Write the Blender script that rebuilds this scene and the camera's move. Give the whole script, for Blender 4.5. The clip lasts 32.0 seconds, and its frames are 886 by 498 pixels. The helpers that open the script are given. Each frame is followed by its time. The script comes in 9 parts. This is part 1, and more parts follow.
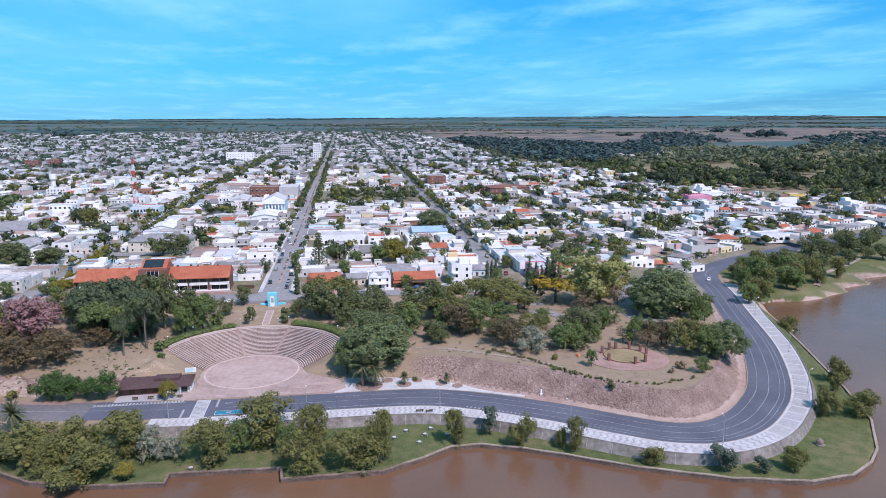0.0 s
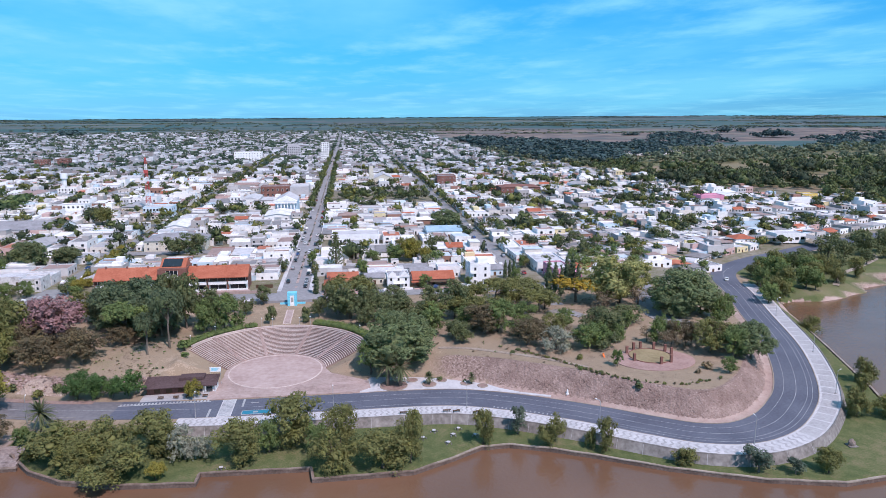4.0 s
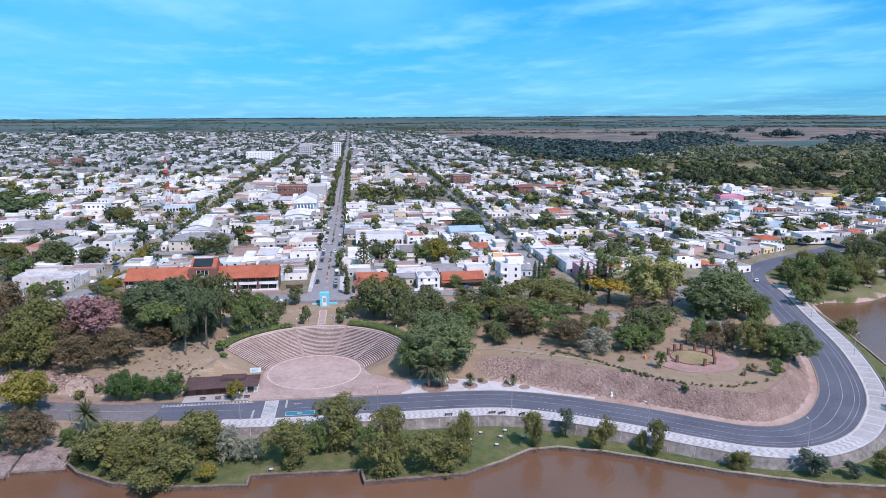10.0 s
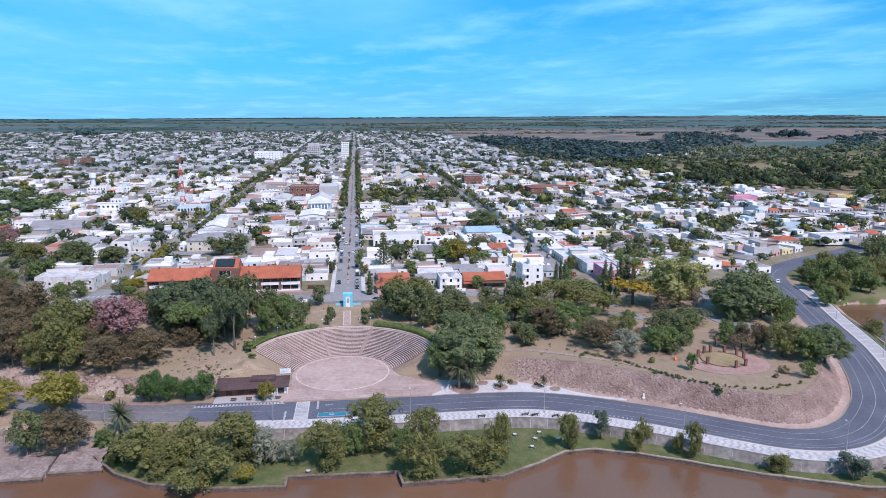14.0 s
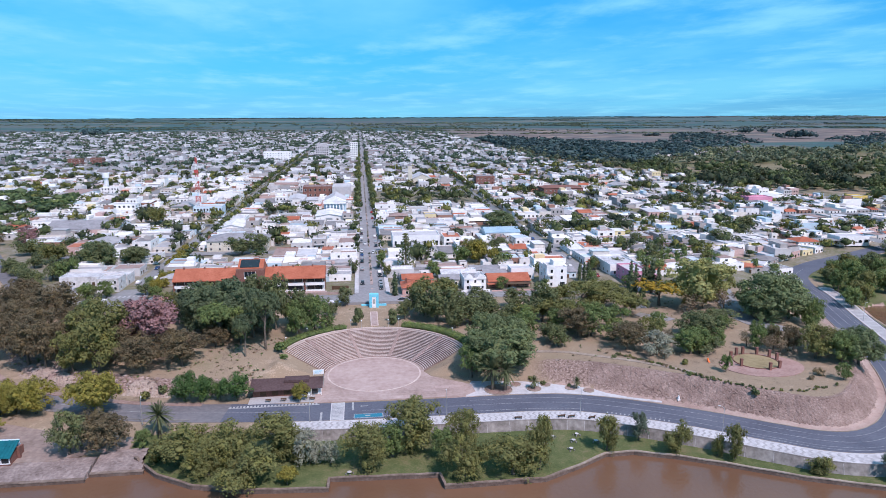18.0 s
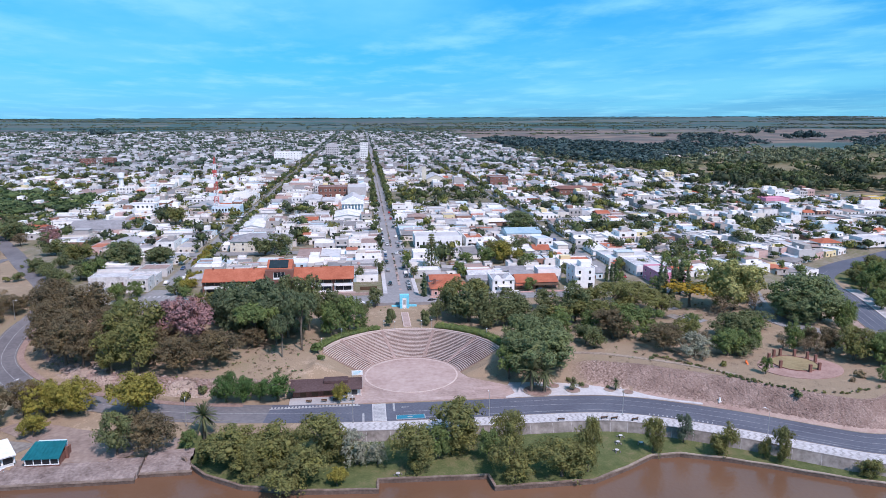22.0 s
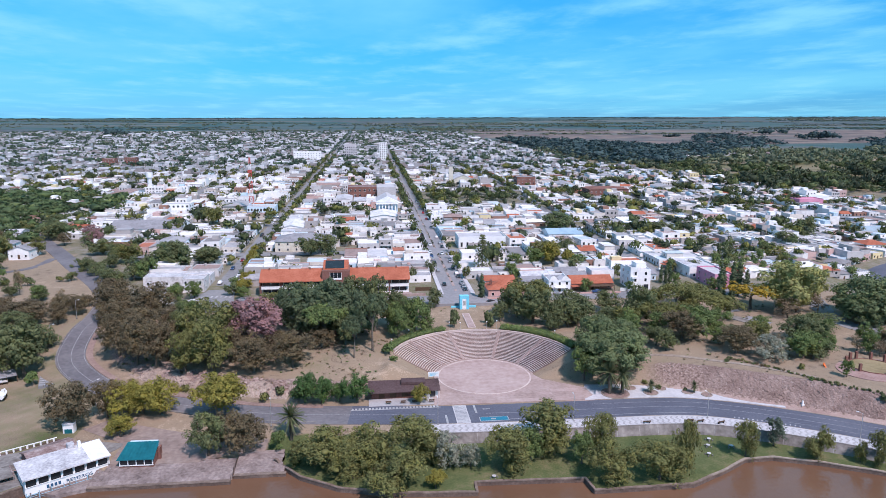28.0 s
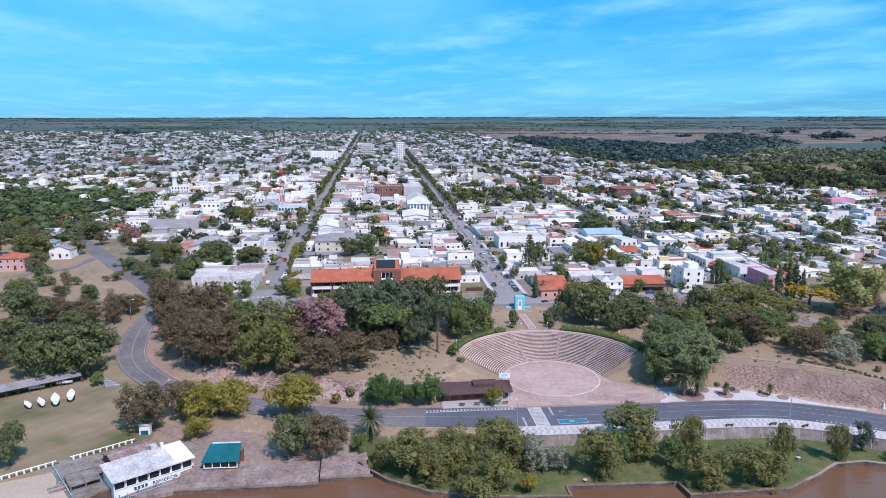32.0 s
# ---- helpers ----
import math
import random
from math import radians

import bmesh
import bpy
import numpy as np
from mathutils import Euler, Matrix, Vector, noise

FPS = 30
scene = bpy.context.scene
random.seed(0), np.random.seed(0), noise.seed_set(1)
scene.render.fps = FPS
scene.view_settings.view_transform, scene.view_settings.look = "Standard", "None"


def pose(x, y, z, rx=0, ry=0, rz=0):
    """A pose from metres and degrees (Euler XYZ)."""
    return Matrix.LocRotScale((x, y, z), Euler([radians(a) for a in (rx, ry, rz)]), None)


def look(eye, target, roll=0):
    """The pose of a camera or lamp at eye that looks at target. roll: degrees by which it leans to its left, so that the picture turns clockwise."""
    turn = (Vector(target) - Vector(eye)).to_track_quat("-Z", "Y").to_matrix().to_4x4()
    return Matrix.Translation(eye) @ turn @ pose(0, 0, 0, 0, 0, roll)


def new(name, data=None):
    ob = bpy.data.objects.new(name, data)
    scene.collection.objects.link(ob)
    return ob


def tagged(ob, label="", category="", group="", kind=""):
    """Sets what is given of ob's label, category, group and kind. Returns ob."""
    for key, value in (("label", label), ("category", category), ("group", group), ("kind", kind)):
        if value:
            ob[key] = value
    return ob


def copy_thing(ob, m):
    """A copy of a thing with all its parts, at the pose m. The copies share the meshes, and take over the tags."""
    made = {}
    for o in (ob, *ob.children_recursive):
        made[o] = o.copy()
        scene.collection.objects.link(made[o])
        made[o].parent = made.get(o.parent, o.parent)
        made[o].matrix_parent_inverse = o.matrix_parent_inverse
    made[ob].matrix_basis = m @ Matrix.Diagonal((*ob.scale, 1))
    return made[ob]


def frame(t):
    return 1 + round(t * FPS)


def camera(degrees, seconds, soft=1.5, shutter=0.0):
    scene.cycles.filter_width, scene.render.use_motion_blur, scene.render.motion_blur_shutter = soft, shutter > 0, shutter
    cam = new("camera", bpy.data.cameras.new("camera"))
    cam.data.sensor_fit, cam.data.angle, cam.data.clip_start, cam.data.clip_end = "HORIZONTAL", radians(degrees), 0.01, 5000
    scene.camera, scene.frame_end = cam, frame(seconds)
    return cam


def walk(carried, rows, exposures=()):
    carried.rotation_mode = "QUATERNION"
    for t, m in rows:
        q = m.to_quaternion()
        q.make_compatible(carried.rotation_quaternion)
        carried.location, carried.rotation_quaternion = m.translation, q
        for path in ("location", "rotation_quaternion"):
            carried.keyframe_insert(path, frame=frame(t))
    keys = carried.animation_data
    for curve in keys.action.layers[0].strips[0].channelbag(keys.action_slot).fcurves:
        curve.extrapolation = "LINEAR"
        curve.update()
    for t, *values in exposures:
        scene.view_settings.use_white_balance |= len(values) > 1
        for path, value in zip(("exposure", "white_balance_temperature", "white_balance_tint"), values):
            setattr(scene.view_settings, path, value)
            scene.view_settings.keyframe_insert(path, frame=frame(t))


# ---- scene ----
cam = camera(65.0, 32.0, soft=0.75)
# seconds, eye, target, roll
PATH = [
    (0, (31.78, -6.49, 84.80), (45.40, 90.73, 65.78), -0.13),
    (2, (28.53, -5.74, 84.69), (41.90, 91.51, 65.64), -0.14),
    (4, (25.07, -4.81, 84.60), (38.19, 92.48, 65.53), -0.14),
    (6, (21.42, -3.79, 84.54), (34.31, 93.53, 65.46), -0.13),
    (8, (17.63, -2.75, 84.53), (30.29, 94.59, 65.44), -0.12),
    (10, (13.68, -1.76, 84.55), (26.13, 95.60, 65.46), -0.11),
    (12, (9.56, -0.85, 84.63), (21.80, 96.54, 65.53), -0.09),
    (14, (5.24, -0.03, 84.73), (17.27, 97.39, 65.64), -0.07),
    (16, (0.66, 0.71, 84.87), (12.48, 98.16, 65.79), -0.05),
    (18, (-4.25, 1.40, 85.03), (7.36, 98.87, 65.95), -0.03),
    (20, (-9.57, 2.07, 85.19), (1.81, 99.57, 66.12), -0.00),
    (22, (-15.43, 2.79, 85.33), (-4.28, 100.32, 66.27), 0.02),
    (24, (-21.94, 3.66, 85.44), (-11.05, 101.22, 66.38), 0.05),
    (26, (-29.27, 4.78, 85.47), (-18.65, 102.37, 66.42), 0.07),
    (28, (-37.57, 6.27, 85.42), (-27.24, 103.90, 66.36), 0.09),
    (30, (-47.04, 8.29, 85.23), (-37.03, 105.95, 66.17), 0.11),
    (32, (-57.88, 11.00, 84.88), (-48.21, 108.69, 65.80), 0.12),
]
walk(cam, [(t, look(eye, target, roll)) for t, eye, target, roll in PATH])

# ---- world and sun ----
SUN = Vector((0.42, -0.80, 1.18)).normalized()
world = bpy.data.worlds.new("sky")
scene.world = world
world.use_nodes = True
wn, wl = world.node_tree.nodes, world.node_tree.links
wn.clear()


def wnode(kind, **inputs):
    n = wn.new(kind)
    for k, v in inputs.items():
        n.inputs[k].default_value = v
    return n


sky = wn.new("ShaderNodeTexSky")
sky.sky_type, sky.sun_disc = "NISHITA", False
sky.sun_elevation = math.asin(SUN.z)
sky.sun_rotation = math.atan2(SUN.x, SUN.y)
sky.air_density, sky.dust_density, sky.ozone_density = 1.0, 0.0, 6.0
tint = wn.new("ShaderNodeMix")
tint.data_type, tint.blend_type = "RGBA", "MULTIPLY"
tint.inputs[0].default_value = 1.0
wl.new(sky.outputs[0], tint.inputs[6])
tcol = wn.new("ShaderNodeMix")
tcol.data_type = "RGBA"
tcol.inputs[6].default_value, tcol.inputs[7].default_value = (0.195, 0.61, 1.30, 1), (0.175, 1.14, 1.42, 1)
high = wn.new("ShaderNodeMix")
high.data_type = "RGBA"
high.inputs[7].default_value = (1.40, 1.16, 1.56, 1)
wl.new(tcol.outputs[2], high.inputs[6])
wl.new(high.outputs[2], tint.inputs[7])
# thin clouds: the direction laid on a flat cloud deck
tc = wn.new("ShaderNodeTexCoord")
sep = wn.new("ShaderNodeSeparateXYZ")
wl.new(tc.outputs["Generated"], sep.inputs[0])
rise = wn.new("ShaderNodeMapRange")
rise.inputs["From Min"].default_value, rise.inputs["From Max"].default_value = 0.0, 0.22
wl.new(sep.outputs[2], rise.inputs[0])
wl.new(rise.outputs[0], tcol.inputs[0])
over = wn.new("ShaderNodeMapRange")
over.inputs["From Min"].default_value, over.inputs["From Max"].default_value = 0.20, 0.60
wl.new(sep.outputs[2], over.inputs[0])
wl.new(over.outputs[0], high.inputs[0])
lift = wnode("ShaderNodeMath")
lift.operation = "ADD"
wl.new(sep.outputs[2], lift.inputs[0])
lift.inputs[1].default_value = 0.06
flat = []
for n in (0, 1):
    d = wn.new("ShaderNodeMath")
    d.operation = "DIVIDE"
    wl.new(sep.outputs[n], d.inputs[0])
    wl.new(lift.outputs[0], d.inputs[1])
    flat.append(d)
deck = wn.new("ShaderNodeCombineXYZ")
wl.new(flat[0].outputs[0], deck.inputs[0])
wl.new(flat[1].outputs[0], deck.inputs[1])


def cloud(scale, detail, lo, hi, shift, squash):
    mp = wn.new("ShaderNodeMapping")
    mp.inputs["Location"].default_value = shift
    mp.inputs["Scale"].default_value = squash
    wl.new(deck.outputs[0], mp.inputs[0])
    nz = wnode("ShaderNodeTexNoise", Scale=scale, Detail=detail, Roughness=0.58)
    wl.new(mp.outputs[0], nz.inputs["Vector"])
    rp = wn.new("ShaderNodeMapRange")
    rp.interpolation_type = "SMOOTHSTEP"
    rp.inputs["From Min"].default_value, rp.inputs["From Max"].default_value = lo, hi
    wl.new(nz.outputs[0], rp.inputs[0])
    return rp


veil = cloud(0.22, 7, 0.36, 0.66, (5.1, 1.1, 0), (1.0, 0.6, 1))
puff = cloud(1.1, 8, 0.45, 0.74, (7.7, 3.0, 0), (1.0, 0.6, 1))
cmix = wn.new("ShaderNodeMix")
cmix.data_type = "RGBA"
vf = wn.new("ShaderNodeMath")
vf.operation = "MULTIPLY"
vf.inputs[1].default_value = 0.9
wl.new(veil.outputs[0], vf.inputs[0])
wl.new(vf.outputs[0], cmix.inputs[0])
wl.new(tint.outputs[2], cmix.inputs[6])
cmix.inputs[7].default_value = (1.9, 6.2, 9.0, 1)
pmix = wn.new("ShaderNodeMix")
pmix.data_type = "RGBA"
pf = wn.new("ShaderNodeMath")
pf.operation = "MULTIPLY"
pf.inputs[1].default_value = 0.8
wl.new(puff.outputs[0], pf.inputs[0])
wl.new(pf.outputs[0], pmix.inputs[0])
wl.new(cmix.outputs[2], pmix.inputs[6])
pmix.inputs[7].default_value = (2.7, 6.9, 9.3, 1)
back = wnode("ShaderNodeBackground", Strength=0.10)
wl.new(pmix.outputs[2], back.inputs[0])
wout = wn.new("ShaderNodeOutputWorld")
wl.new(back.outputs[0], wout.inputs[0])

sun = new("sun", bpy.data.lights.new("sun", "SUN"))
sun.data.energy, sun.data.angle, sun.data.color = 4.3, radians(0.6), (1.0, 0.85, 0.905)
sun.matrix_world = look(SUN * 100, (0, 0, 0))
scene.view_settings.exposure = 0.15


# ---- materials ----
def mat(name, stops, small=2.0, large=0.12, rough=0.85, bump=0.25, metal=0.0, rnd="", palette=(), spec=0.3, soft=0.0):
    """Colour from noise at two scales over stops; with a palette, a colour by object or island, broken by the noise."""
    m = bpy.data.materials.new(name)
    m.use_nodes = True
    nt = m.node_tree
    N, L = nt.nodes, nt.links
    bsdf = N["Principled BSDF"]
    geo = N.new("ShaderNodeNewGeometry")
    a = N.new("ShaderNodeTexNoise")
    a.inputs["Scale"].default_value, a.inputs["Detail"].default_value = small, 6
    b = N.new("ShaderNodeTexNoise")
    b.inputs["Scale"].default_value, b.inputs["Detail"].default_value = large, 4
    for t in (a, b):
        L.new(geo.outputs["Position"], t.inputs["Vector"])
    mix = N.new("ShaderNodeMath")
    mix.operation = "ADD"
    L.new(a.outputs[0], mix.inputs[0])
    L.new(b.outputs[0], mix.inputs[1])
    ramp = N.new("ShaderNodeValToRGB")
    half = N.new("ShaderNodeMath")
    half.operation = "MULTIPLY"
    half.inputs[1].default_value = 0.5
    L.new(mix.outputs[0], half.inputs[0])
    L.new(half.outputs[0], ramp.inputs[0])
    e = ramp.color_ramp.elements
    n = len(stops)
    while len(e) < n:
        e.new(0.5)
    for k, c in enumerate(stops):
        e[k].position = 0.32 + 0.36 * k / max(1, n - 1)
        e[k].color = (*c, 1)
    colour = ramp.outputs[0]
    if rnd:
        pal = N.new("ShaderNodeValToRGB")
        pal.color_ramp.interpolation = "CONSTANT"
        pe = pal.color_ramp.elements
        total = sum(w for w, _ in palette)
        while len(pe) < len(palette):
            pe.new(0.5)
        at = 0.0
        for k, (w, c) in enumerate(palette):
            pe[k].position = at
            pe[k].color = (*c, 1)
            at += w / total
        if rnd == "object":
            src = N.new("ShaderNodeObjectInfo").outputs["Random"]
        else:
            src = geo.outputs["Random Per Island"]
        L.new(src, pal.inputs[0])
        mul = N.new("ShaderNodeMix")
        mul.data_type, mul.blend_type = "RGBA", "MULTIPLY"
        mul.inputs[0].default_value = 1.0
        L.new(pal.outputs[0], mul.inputs[6])
        L.new(ramp.outputs[0], mul.inputs[7])
        colour = mul.outputs[2]
    L.new(colour, bsdf.inputs["Base Color"])
    bsdf.inputs["Roughness"].default_value = rough
    bsdf.inputs["Metallic"].default_value = metal
    bsdf.inputs["Specular IOR Level"].default_value = spec
    if bump:
        bp = N.new("ShaderNodeBump")
        bp.inputs["Strength"].default_value = bump
        bp.inputs["Distance"].default_value = 0.15
        L.new(a.outputs[0], bp.inputs["Height"])
        L.new(bp.outputs[0], bsdf.inputs["Normal"])
    if soft:
        tr = N.new("ShaderNodeBsdfTranslucent")
        L.new(colour, tr.inputs[0])
        ms = N.new("ShaderNodeMixShader")
        ms.inputs[0].default_value = soft
        L.new(bsdf.outputs[0], ms.inputs[1])
        L.new(tr.outputs[0], ms.inputs[2])
        L.new(ms.outputs[0], N["Material Output"].inputs[0])
    return m


G1 = [(0.80, 0.80, 0.80), (1.0, 1.0, 1.0), (1.1, 1.1, 1.1)]


def leaf(name, dark, mid, light):
    pal = [(3, tuple(0.7 * v + 0.8 * w for v, w in zip(dark, mid))), (5, tuple(1.42 * v for v in mid)), (3, tuple(0.72 * v + 0.62 * w for v, w in zip(mid, light)))]
    return mat(name, [(0.62, 0.64, 0.66), (1.0, 1.0, 1.0), (1.34, 1.27, 1.0)], small=0.5, large=0.16, rough=0.75, bump=0, rnd="island", palette=pal, soft=0.24)


LEAF = {
    "olive": leaf("foliage_olive", (0.074, 0.080, 0.028), (0.117, 0.121, 0.042), (0.176, 0.173, 0.062)),
    "green": leaf("foliage_green", (0.059, 0.086, 0.030), (0.096, 0.132, 0.045), (0.145, 0.182, 0.065)),
    "dark": leaf("foliage_dark", (0.058, 0.070, 0.032), (0.093, 0.109, 0.049), (0.136, 0.151, 0.069)),
    "brown": leaf("foliage_brown", (0.070, 0.056, 0.033), (0.108, 0.086, 0.050), (0.150, 0.120, 0.071)),
    "yellow": leaf("foliage_yellow", (0.110, 0.102, 0.022), (0.175, 0.158, 0.034), (0.245, 0.218, 0.055)),
    "gold": leaf("foliage_gold", (0.15, 0.105, 0.015), (0.24, 0.165, 0.020), (0.33, 0.235, 0.035)),
    "pink": leaf("foliage_pink", (0.140, 0.074, 0.076), (0.215, 0.122, 0.124), (0.295, 0.180, 0.182)),
    "pale": leaf("foliage_pale", (0.140, 0.147, 0.054), (0.208, 0.212, 0.082), (0.285, 0.284, 0.120)),
    "deep": leaf("foliage_deep", (0.042, 0.060, 0.034), (0.070, 0.094, 0.050), (0.106, 0.130, 0.068)),
    "oak": leaf("foliage_oak", (0.066, 0.090, 0.042), (0.108, 0.138, 0.064), (0.172, 0.200, 0.096)),
    "lush": leaf("foliage_lush", (0.030, 0.060, 0.018), (0.050, 0.094, 0.028), (0.082, 0.134, 0.044)),
    "silver": leaf("foliage_silver", (0.120, 0.130, 0.100), (0.190, 0.200, 0.155), (0.270, 0.275, 0.220)),
    "blue": leaf("foliage_bluegreen", (0.045, 0.064, 0.048), (0.075, 0.100, 0.070), (0.115, 0.140, 0.095)),
    "palm": leaf("foliage_palm", (0.046, 0.058, 0.028), (0.078, 0.092, 0.044), (0.118, 0.130, 0.066)),
    "dry": leaf("foliage_dry", (0.12, 0.09, 0.06), (0.18, 0.14, 0.09), (0.24, 0.19, 0.12)),
}
BARK = mat("bark", [(0.05, 0.04, 0.03), (0.12, 0.10, 0.08), (0.20, 0.17, 0.14)], small=4, rough=0.95, bump=0.6)
ASPHALT = mat("asphalt", [(0.072, 0.076, 0.102), (0.100, 0.106, 0.138), (0.130, 0.137, 0.170)], small=1.3, large=0.07, rough=0.85, bump=0.1)
OLD_ROAD = mat("worn_concrete_road", [(0.19, 0.183, 0.192), (0.25, 0.242, 0.252), (0.31, 0.30, 0.31)], small=0.8, large=0.06, rough=0.9, bump=0.1)
STREET = mat("street_asphalt", [(0.16, 0.157, 0.163), (0.225, 0.22, 0.226), (0.285, 0.28, 0.282)], small=0.7, large=0.05, rough=0.9, bump=0.1)
BEND = mat("bend_asphalt", [(0.105, 0.098, 0.108), (0.150, 0.142, 0.152), (0.20, 0.19, 0.198)], small=0.8, large=0.07, rough=0.9, bump=0.1)
LINE = mat("road_paint", [(0.20, 0.20, 0.21), (0.34, 0.34, 0.35), (0.54, 0.54, 0.54)], small=1.2, rough=0.7, bump=0.05)
BLUE_PAINT = mat("blue_road_paint", [(0.016, 0.14, 0.22), (0.025, 0.20, 0.29)], small=2, rough=0.7, bump=0.05)
PALE = mat("pale_paving", [(0.36, 0.347, 0.36), (0.475, 0.457, 0.47), (0.56, 0.54, 0.55)], small=1.0, large=0.2, rough=0.85, bump=0.1)
GREY_TILE = mat("grey_paving", [(0.27, 0.255, 0.26), (0.36, 0.345, 0.35), (0.42, 0.405, 0.41)], small=1.5, rough=0.85, bump=0.1)
PINK_PAVE = mat("pink_paving", [(0.26, 0.185, 0.165), (0.36, 0.27, 0.245), (0.44, 0.345, 0.32)], small=0.9, large=0.12, rough=0.9, bump=0.1)
STAGE = mat("stage_paving", [(0.30, 0.21, 0.19), (0.40, 0.30, 0.275), (0.47, 0.37, 0.345)], small=0.6, large=0.10, rough=0.9, bump=0.08)
BENCH = mat("bench_concrete", [(0.40, 0.305, 0.275), (0.52, 0.42, 0.385), (0.60, 0.51, 0.475)], small=1.6, large=0.2, rough=0.9, bump=0.15)
TREAD = mat("brick_tread", [(0.19, 0.125, 0.105), (0.265, 0.185, 0.16), (0.33, 0.245, 0.215)], small=1.6, large=0.2, rough=0.95, bump=0.15)
CONCRETE = mat("concrete", [(0.105, 0.094, 0.086), (0.20, 0.183, 0.172), (0.30, 0.28, 0.265)], small=0.9, large=0.22, rough=0.92, bump=0.2)
QUAY = mat("dark_river_stone", [(0.075, 0.052, 0.042), (0.125, 0.088, 0.072), (0.19, 0.14, 0.118)], small=1.6, large=0.25, rough=0.95, bump=0.7)
STONE = mat("stone_masonry", [(0.13, 0.10, 0.085), (0.23, 0.185, 0.16), (0.34, 0.28, 0.25)], small=1.8, large=0.25, rough=0.95, bump=0.8)
COPING = mat("coping_stone", [(0.20, 0.155, 0.125), (0.30, 0.245, 0.20), (0.40, 0.335, 0.285)], small=1.2, large=0.2, rough=0.9, bump=0.2)
BRICK = mat("red_brick", [(0.13, 0.062, 0.050), (0.20, 0.095, 0.076), (0.27, 0.135, 0.108)], small=2.5, large=0.2, rough=0.9, bump=0.3)
BRICKPAVE = mat("brick_paving", [(0.24, 0.145, 0.125), (0.33, 0.215, 0.19), (0.40, 0.28, 0.25)], small=1.5, large=0.2, rough=0.9, bump=0.2)
TILE = mat("clay_tile", [(0.26, 0.075, 0.042), (0.36, 0.112, 0.064), (0.44, 0.16, 0.10)], small=1.5, large=0.25, rough=0.85, bump=0.3)
WHITE = mat("white_render", [(0.62, 0.62, 0.62), (0.76, 0.76, 0.76), (0.82, 0.82, 0.82)], small=0.8, large=0.15, rough=0.85, bump=0.05)
MAROON = mat("dark_maroon_roof", [(0.050, 0.030, 0.030), (0.085, 0.052, 0.052), (0.12, 0.08, 0.08)], small=1.5, rough=0.8, bump=0.2)
SKYBLUE = mat("sky_blue_paint", [(0.12, 0.46, 0.62), (0.18, 0.58, 0.74), (0.24, 0.64, 0.78)], small=1.2, rough=0.7, bump=0.05)
TEAL = mat("teal_metal_roof", [(0.004, 0.085, 0.105), (0.008, 0.12, 0.145), (0.012, 0.155, 0.18)], small=1.0, rough=0.5, bump=0.1)
CLUBBLUE = mat("pale_blue_paint", [(0.22, 0.38, 0.48), (0.34, 0.50, 0.60)], small=1.5, rough=0.8, bump=0.05)
OLDROOF = mat("weathered_white_roof", [(0.24, 0.235, 0.25), (0.46, 0.45, 0.47), (0.66, 0.66, 0.67)], small=1.6, large=0.3, rough=0.85, bump=0.15)
RUST = mat("rusty_sheet", [(0.135, 0.085, 0.075), (0.23, 0.165, 0.155), (0.36, 0.31, 0.305)], small=1.2, large=0.3, rough=0.8, bump=0.2)
GLASS = mat("dark_window_glass", [(0.010, 0.014, 0.018), (0.025, 0.032, 0.038)], small=0.6, rough=0.08, bump=0, spec=0.6)
METAL = mat("galvanised_metal", [(0.42, 0.43, 0.44), (0.58, 0.59, 0.60)], small=3, rough=0.4, bump=0.02, metal=0.6)
MAST_RED = mat("red_mast_paint", [(0.40, 0.07, 0.06), (0.52, 0.10, 0.09)], small=1, rough=0.6, bump=0)
MAST_WHITE = mat("white_mast_paint", [(0.66, 0.66, 0.66), (0.78, 0.78, 0.78)], small=1, rough=0.6, bump=0)
TIMBER = mat("brown_timber", [(0.07, 0.04, 0.025), (0.13, 0.08, 0.05)], small=3, rough=0.85, bump=0.3)
ORANGE = mat("orange_plastic", [(0.65, 0.13, 0.03), (0.75, 0.17, 0.04)], small=2, rough=0.5, bump=0)
RUBBER = mat("black_rubber", [(0.012, 0.012, 0.012), (0.025, 0.025, 0.025)], small=5, rough=0.8, bump=0)
CARPAINT = mat("car_paint", G1, small=0.5, rough=0.25, bump=0, spec=0.6, rnd="object", palette=[(4, (0.7, 0.7, 0.71)), (3, (0.25, 0.26, 0.28)), (2, (0.03, 0.03, 0.035)), (1, (0.30, 0.03, 0.03)), (1, (0.04, 0.08, 0.20))])
CARWHITE = mat("white_car_paint", [(0.70, 0.70, 0.70), (0.78, 0.78, 0.78)], small=0.5, rough=0.25, bump=0, spec=0.6)
HULL = mat("white_hull", [(0.66, 0.66, 0.66), (0.80, 0.80, 0.80)], small=1.2, rough=0.35, bump=0)
WALLS = [(10.5, (0.80, 0.785, 0.775)), (4, (0.72, 0.70, 0.69)), (3, (0.62, 0.57, 0.52)), (4, (0.52, 0.505, 0.505)), (3.6, (0.38, 0.355, 0.345)), (1.4, (0.52, 0.36, 0.33)), (1.0, (0.46, 0.58, 0.66)), (1.4, (0.30, 0.17, 0.13)), (0.5, (0.66, 0.56, 0.34))]
